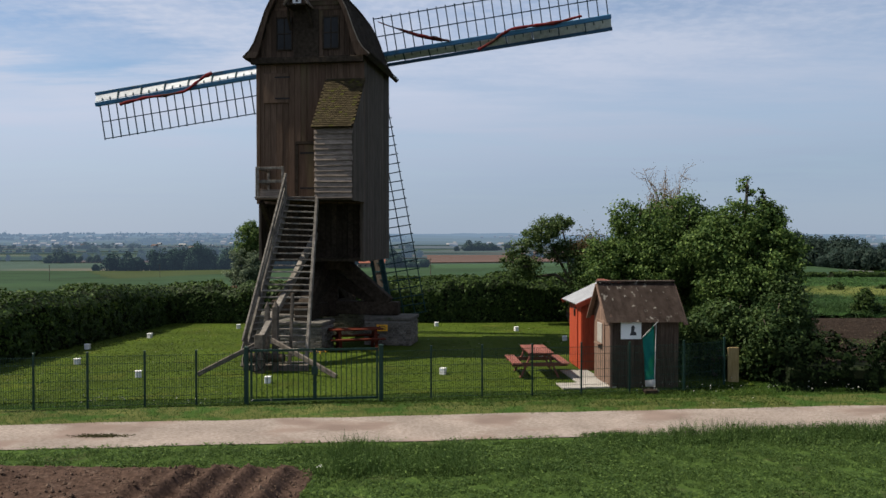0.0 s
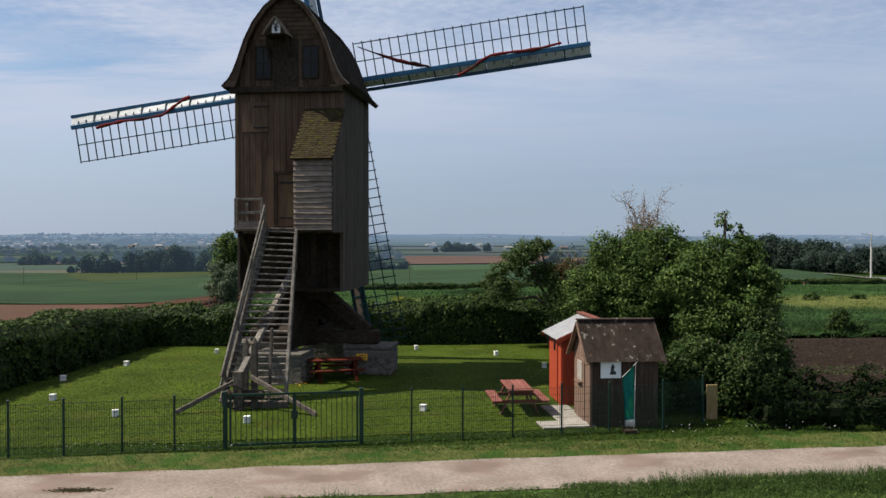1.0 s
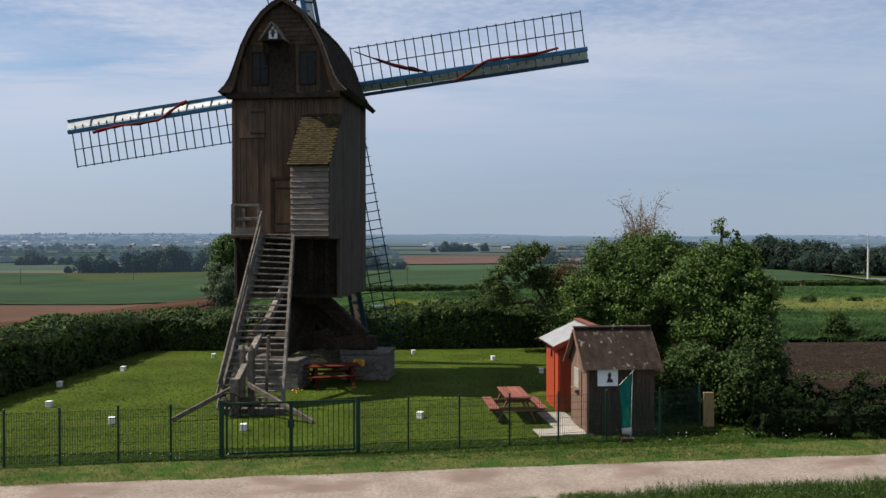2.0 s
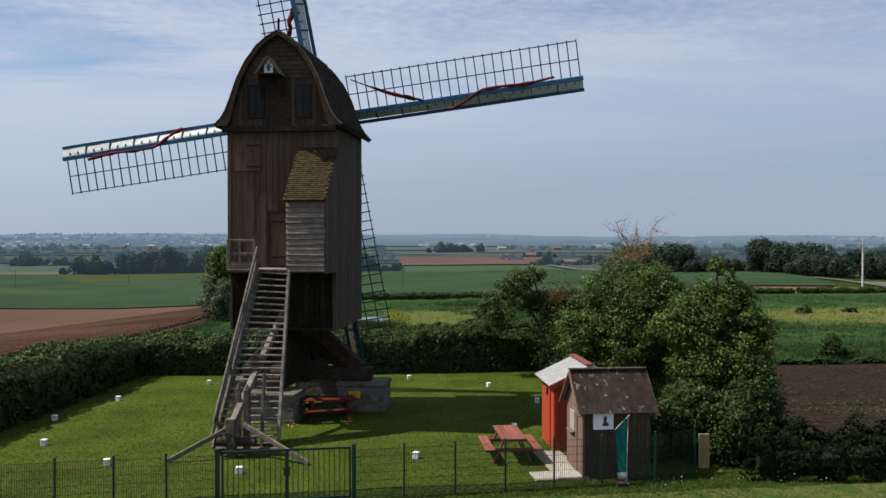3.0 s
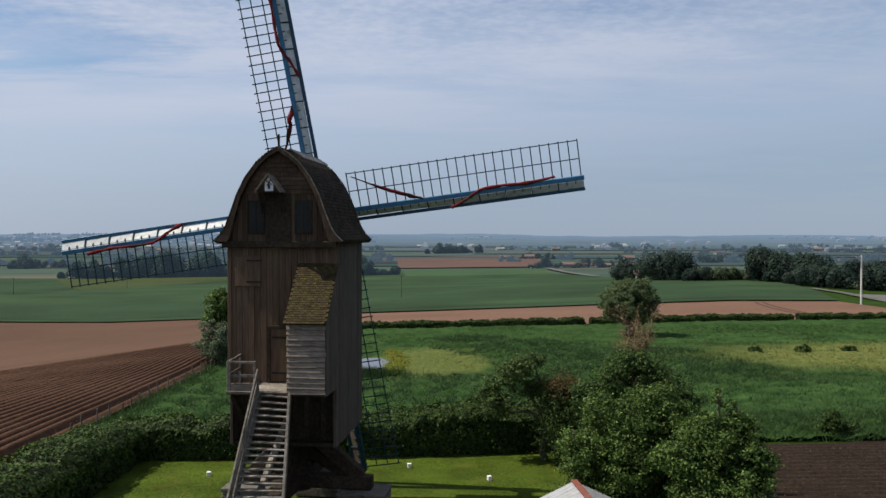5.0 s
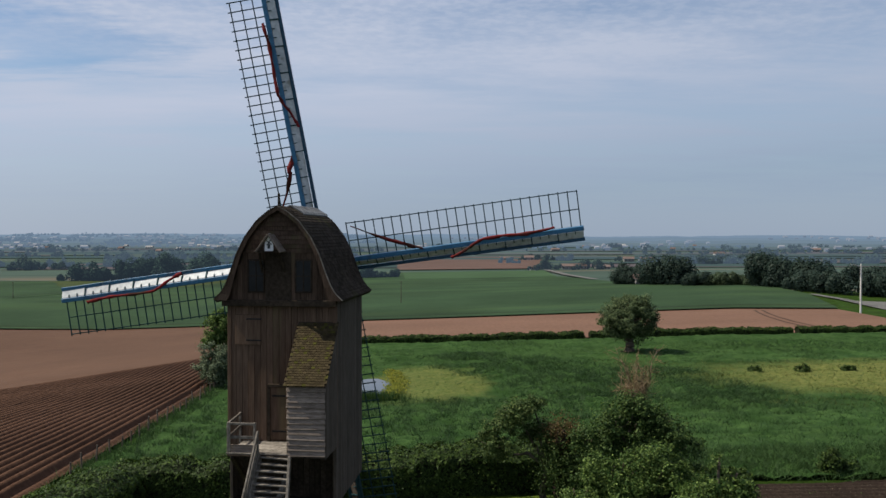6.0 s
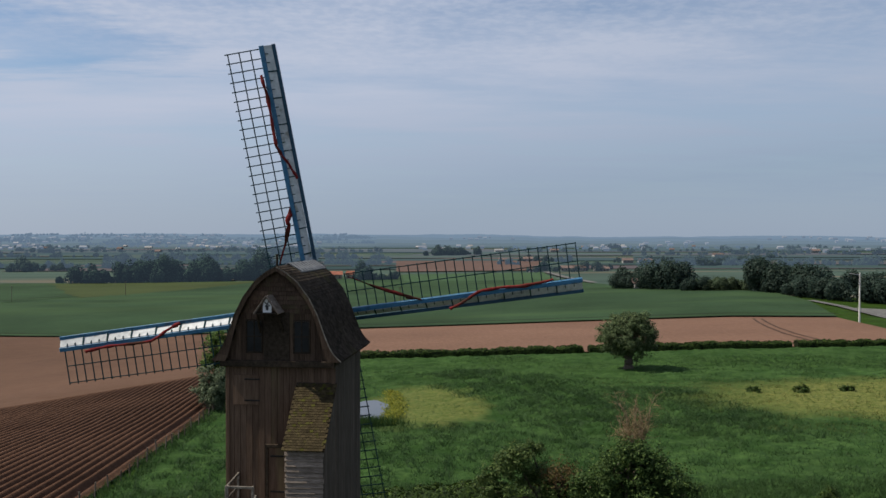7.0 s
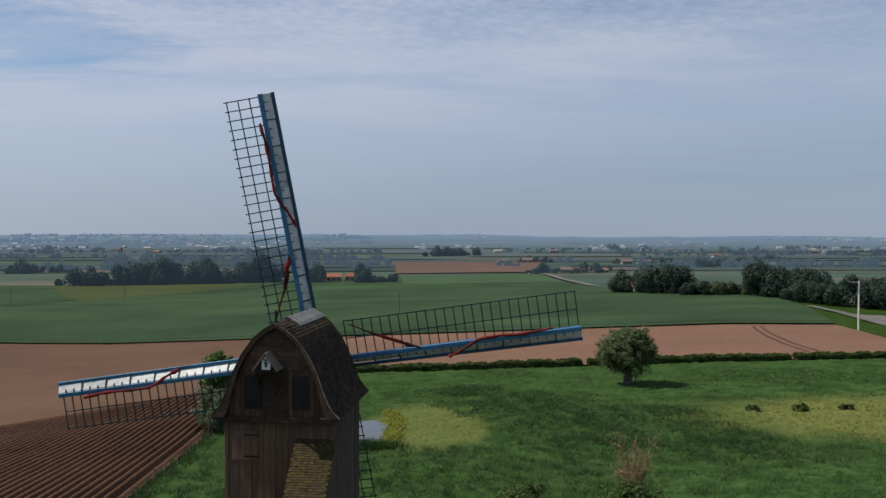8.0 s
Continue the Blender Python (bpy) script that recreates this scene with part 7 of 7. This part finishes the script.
def tall_grass():
    rng = np.random.default_rng(61)
    near = lambda x: 17.4 + (x) * 0.0925
    # rank tufts along the near edge of the track
    pts, hs, lp = [], [], []
    for _ in range(620):
        x = rng.uniform(3.0, 16) if rng.uniform() < 0.55 else rng.uniform(-3.2, 4.0)
        band = rng.uniform(0, 1) ** 1.5
        y = near(x) + 0.1 - band * 1.1 if x > 3 else near(x) - 0.7 - band * 1.7
        k = max(0.12, 0.45 + 0.95 * noise.noise(Vector((x * 0.7, y * 0.7, 4)))) * (min(1.0, max(0.35, (x - 2.6) / 2.2)) if x > 3 else (1.5 if -2.0 < x < 0.3 else 0.4))
        m = 70
        q = np.stack([rng.normal(x, 0.17, m), rng.normal(y, 0.13, m), np.full(m, -0.08)], 1)
        pts.append(q)
        hs.append(rng.uniform(0.10, 0.42, m) * k)
        w = q[:30].copy()
        w[:, 2] = -0.08 + rng.uniform(0.0, 0.26, 30) * k
        lp.append(w)
    tagged(blades("tall_grass", np.concatenate(pts), np.concatenate(hs) * 1.15, 0.007, L_TALL, rng, 0.4), "rank green grass tufts beside the track", "grass", kind="stuff")
    lp = np.concatenate(lp)
    tagged(cards("track_weeds", lp, rng.uniform(0.015, 0.045, len(lp)), L_GRASS, None, np.tile((0.0, 0.0, 1.0), (len(lp), 1)), rng, round_=0.9, jitter=0.3), "leafy weeds among the tall grass", "weeds", kind="stuff")
    p = scatter(110000, -9.5, 14, 12.6, 19.4, rng, lambda x, y: noise.noise(Vector((x * 1.3, y * 1.3, 12))) > -0.22 and y < near(x) + 0.1 + 0.12 * noise.noise(Vector((x * 2, 3, 0))) and not (x < -2.25 + 0.25 * noise.noise(Vector((0, y * 2, 1))) and y < 16.05 - 0.0335 * (x + 26) + 0.2 * noise.noise(Vector((x, 0, 5)))))
    p[:, 2] += rng.uniform(0.0, 0.06, len(p))
    tagged(cards("ground_weeds", p, rng.uniform(0.012, 0.038, len(p)), L_GRASS, None, np.tile((0.0, 0.0, 1.0), (len(p), 1)), rng, round_=0.9, jitter=0.3), "low leafy weeds in the foreground grass", "weeds", kind="stuff")
    p = scatter(170000, -9, 12, 13.0, 18.6, rng, lambda x, y: y < near(x) - 0.25 and (x > -2.25 or y > 16.1 - 0.0335 * (x + 26)) and noise.noise(Vector((x * 2.6, y * 2.6, 5))) + 0.5 * noise.noise(Vector((x * 8, y * 8, 2))) > -0.12)
    hs = rng.uniform(0.03, 0.10, len(p)) * np.array([0.7 + 0.9 * max(0.0, noise.noise(Vector((x * 1.9, y * 1.9, 8)))) for x, y, z in p])
    tagged(blades("rough_grass", p, hs, 0.008, L_GRASS, rng, 0.75), "short rough grass with bare patches before the track", "grass", kind="stuff")
    q = rng.normal(0, 1, (900, 2)) * (0.26, 0.07) + (-7.05, 17.75)
    tagged(blades("track_tuft", np.column_stack([q, np.full(900, -0.05)]), rng.uniform(0.006, 0.02, 900), 0.03, L_DRYTUFT, rng, 0.8), "flat tuft of grass in the track", "grass", kind="stuff")
    p = scatter(40000, -13, 13, 17.6, 24.0, rng, lambda x, y: 19.7 + x * 0.107 < y + 0.15 * noise.noise(Vector((x * 2, 8, 0))) and y < 21.9 + x * 0.16 + 0.5)
    tagged(blades("verge_grass", p, rng.uniform(0.03, 0.12, len(p)), 0.007, L_GRASS, rng, 0.8), "grass at the foot of the fence", "grass", kind="stuff")
    p = scatter(110000, -13.4, 8.6, 20.8, 42, rng)
    p = p[rng.uniform(0, 1, len(p)) > (p[:, 1] - 21) / 26]
    p[:, 2] += 0.015
    tagged(blades("lawn_grass", p, rng.uniform(0.015, 0.04, len(p)), 0.02, L_LAWN, rng, 1.8), "short blades of the lawn", "grass", kind="stuff")
    p = scatter(500, -14, 8, 21, 40, rng, lambda x, y: noise.noise(Vector((x * 0.35, y * 0.35, 9))) > 0.1)
    p[:, 2] += 0.06
    tagged(cards("clover_flowers", p, 0.022, L_FLOWER, None, None, rng), "tiny white clover flowers on the lawn", "flowers", kind="stuff")
    p = np.concatenate([scatter(60, 5, 11, 21.6, 23.4, rng), scatter(40, -9, -4, 20.5, 21.2, rng)])
    p[:, 2] += rng.uniform(0.1, 0.3, len(p))
    tagged(cards("verge_flowers", p, 0.025, L_FLOWER, None, None, rng), "small white flowers at the fence foot", "flowers", kind="stuff")
    # the meadow: rank dark grass where it stands tall, short tufts over the rest
    def meadow_blades(name, n, box_, want, h0, h1, width, material, lean, label):
        q = np.stack([rng.uniform(box_[0], box_[1], n), rng.uniform(box_[2], box_[3], n)], 1)
        keep = [(x, y) for x, y in q if want(x, y) > rng.uniform() and math.hypot((x + 4.4) / 2.6, (y - 80.5) / 6.8) > 1]
        w = np.array([(x, y, ground_z(x, y) + tussocks(Vector((x, y, 0)), 0.5, 0.5) - 0.03) for x, y in keep])
        hs = rng.uniform(h0, h1, len(w)) * np.array([0.65 + 0.7 * abs(noise.noise(Vector((x * 0.6, y * 0.6, 2)))) for x, y in keep])
        tagged(blades(name, w, hs, width, material, rng, lean), label, "grass", kind="stuff")

    meadow_blades("meadow_grass", 150000, (0, 34, 64, 106), lambda x, y: rankness(x, y) * (0.55 + 0.8 * noise.noise(Vector((x * 0.5, y * 0.35, 11)))) , 0.3, 0.7, 0.024, L_RANK, 0.85, "dark rank grass standing tall in the meadow")
    meadow_blades("meadow_grass", 50000, (-17, 96, 100, 124), lambda x, y: rankness(x, y) * 0.9, 0.25, 0.6, 0.03, L_RANK, 0.85, "rank grass along the far edge of the meadow")
    meadow_blades("meadow_grass", 90000, (-17, 62, 44.2, 53), lambda x, y: rankness(x, y) * 0.9 + 0.1, 0.4, 0.65, 0.018, L_MEADOW, 0.8, "rank grass behind the hedge and garden plot")
    meadow_blades("meadow_grass", 110000, (-17, 50, 49, 73), lambda x, y: (0.35 + 1.1 * noise.noise(Vector((x * 0.75, y * 0.5, 3)))) * (1.0 if x < 14 else 0.4), 0.2, 0.6, 0.026, L_RANK, 0.7, "tussocky green grass of the near meadow")
    meadow_blades("meadow_grass", 9000, (-18.8, -17.0, 42, 100), lambda x, y: 0.75 + noise.noise(Vector((x, y * 0.5, 6))), 0.25, 0.6, 0.025, L_MEADOW, 0.5, "weedy grass along the field posts")
    meadow_blades("meadow_grass", 40000, (20, 80, 68, 98), lambda x, y: 0.3 + 0.9 * noise.noise(Vector((x * 0.3, y * 0.7, 5))) if y < 95 and x > 27 else 0.1, 0.15, 0.4, 0.03, L_STRAW, 0.9, "dry yellowish grass in the meadow")
    meadow_blades("meadow_grass", 150000, (-17, 70, 53, 110), lambda x, y: (0.05 + 1.1 * noise.noise(Vector((x * 0.16, y * 0.5, 15))) + 0.6 * noise.noise(Vector((x * 0.6, y * 1.1, 17)))) * (1 - 0.6 * rankness(x, y)) * min(1.0, max(0.25, (y - 52) / 16)) * (0.25 if (27 < x and 76 < y < 95) or (-3 < x < 6 and 73 < y < 93) else 1.0), 0.2, 0.5, 0.035, L_MEADOW, 0.9, "light green grass in wind-laid streaks over the meadow")
    q = np.stack([rng.normal(-4.4, 1.6, 2600), rng.normal(73.4, 0.5, 2600)], 1)
    w = np.array([(x, y, ground_z(x, y)) for x, y in q])
    tagged(blades("rushes", w, rng.uniform(0.5, 0.95, len(w)), 0.03, L_MEADOW, rng, 0.25), "tall rushes before the pond", "rushes", kind="stuff")
    q = np.stack([rng.normal(-2.1, 0.42, 3600), rng.uniform(73, 89, 3600)], 1)
    q[:, 0] += np.array([0.9 * math.sin((y - 72) * 0.17) for y in q[:, 1]]) - 0.4
    z = np.array([ground_z(x, y) + 0.2 for x, y in q]) + rng.uniform(0, 0.42, len(q)) * np.array([0.6 + 0.9 * noise.noise(Vector((x * 0.7, y * 0.5, 0))) for x, y in q])
    tagged(cards("flowering_weeds", np.column_stack([q, z]), rng.uniform(0.06, 0.15, len(q)), L_GORSE, None, np.tile((0.0, -0.3, 1.0), (len(q), 1)), rng), "yellow-flowering weeds on the rim of the pond", "flowers", kind="stuff")


tall_grass()
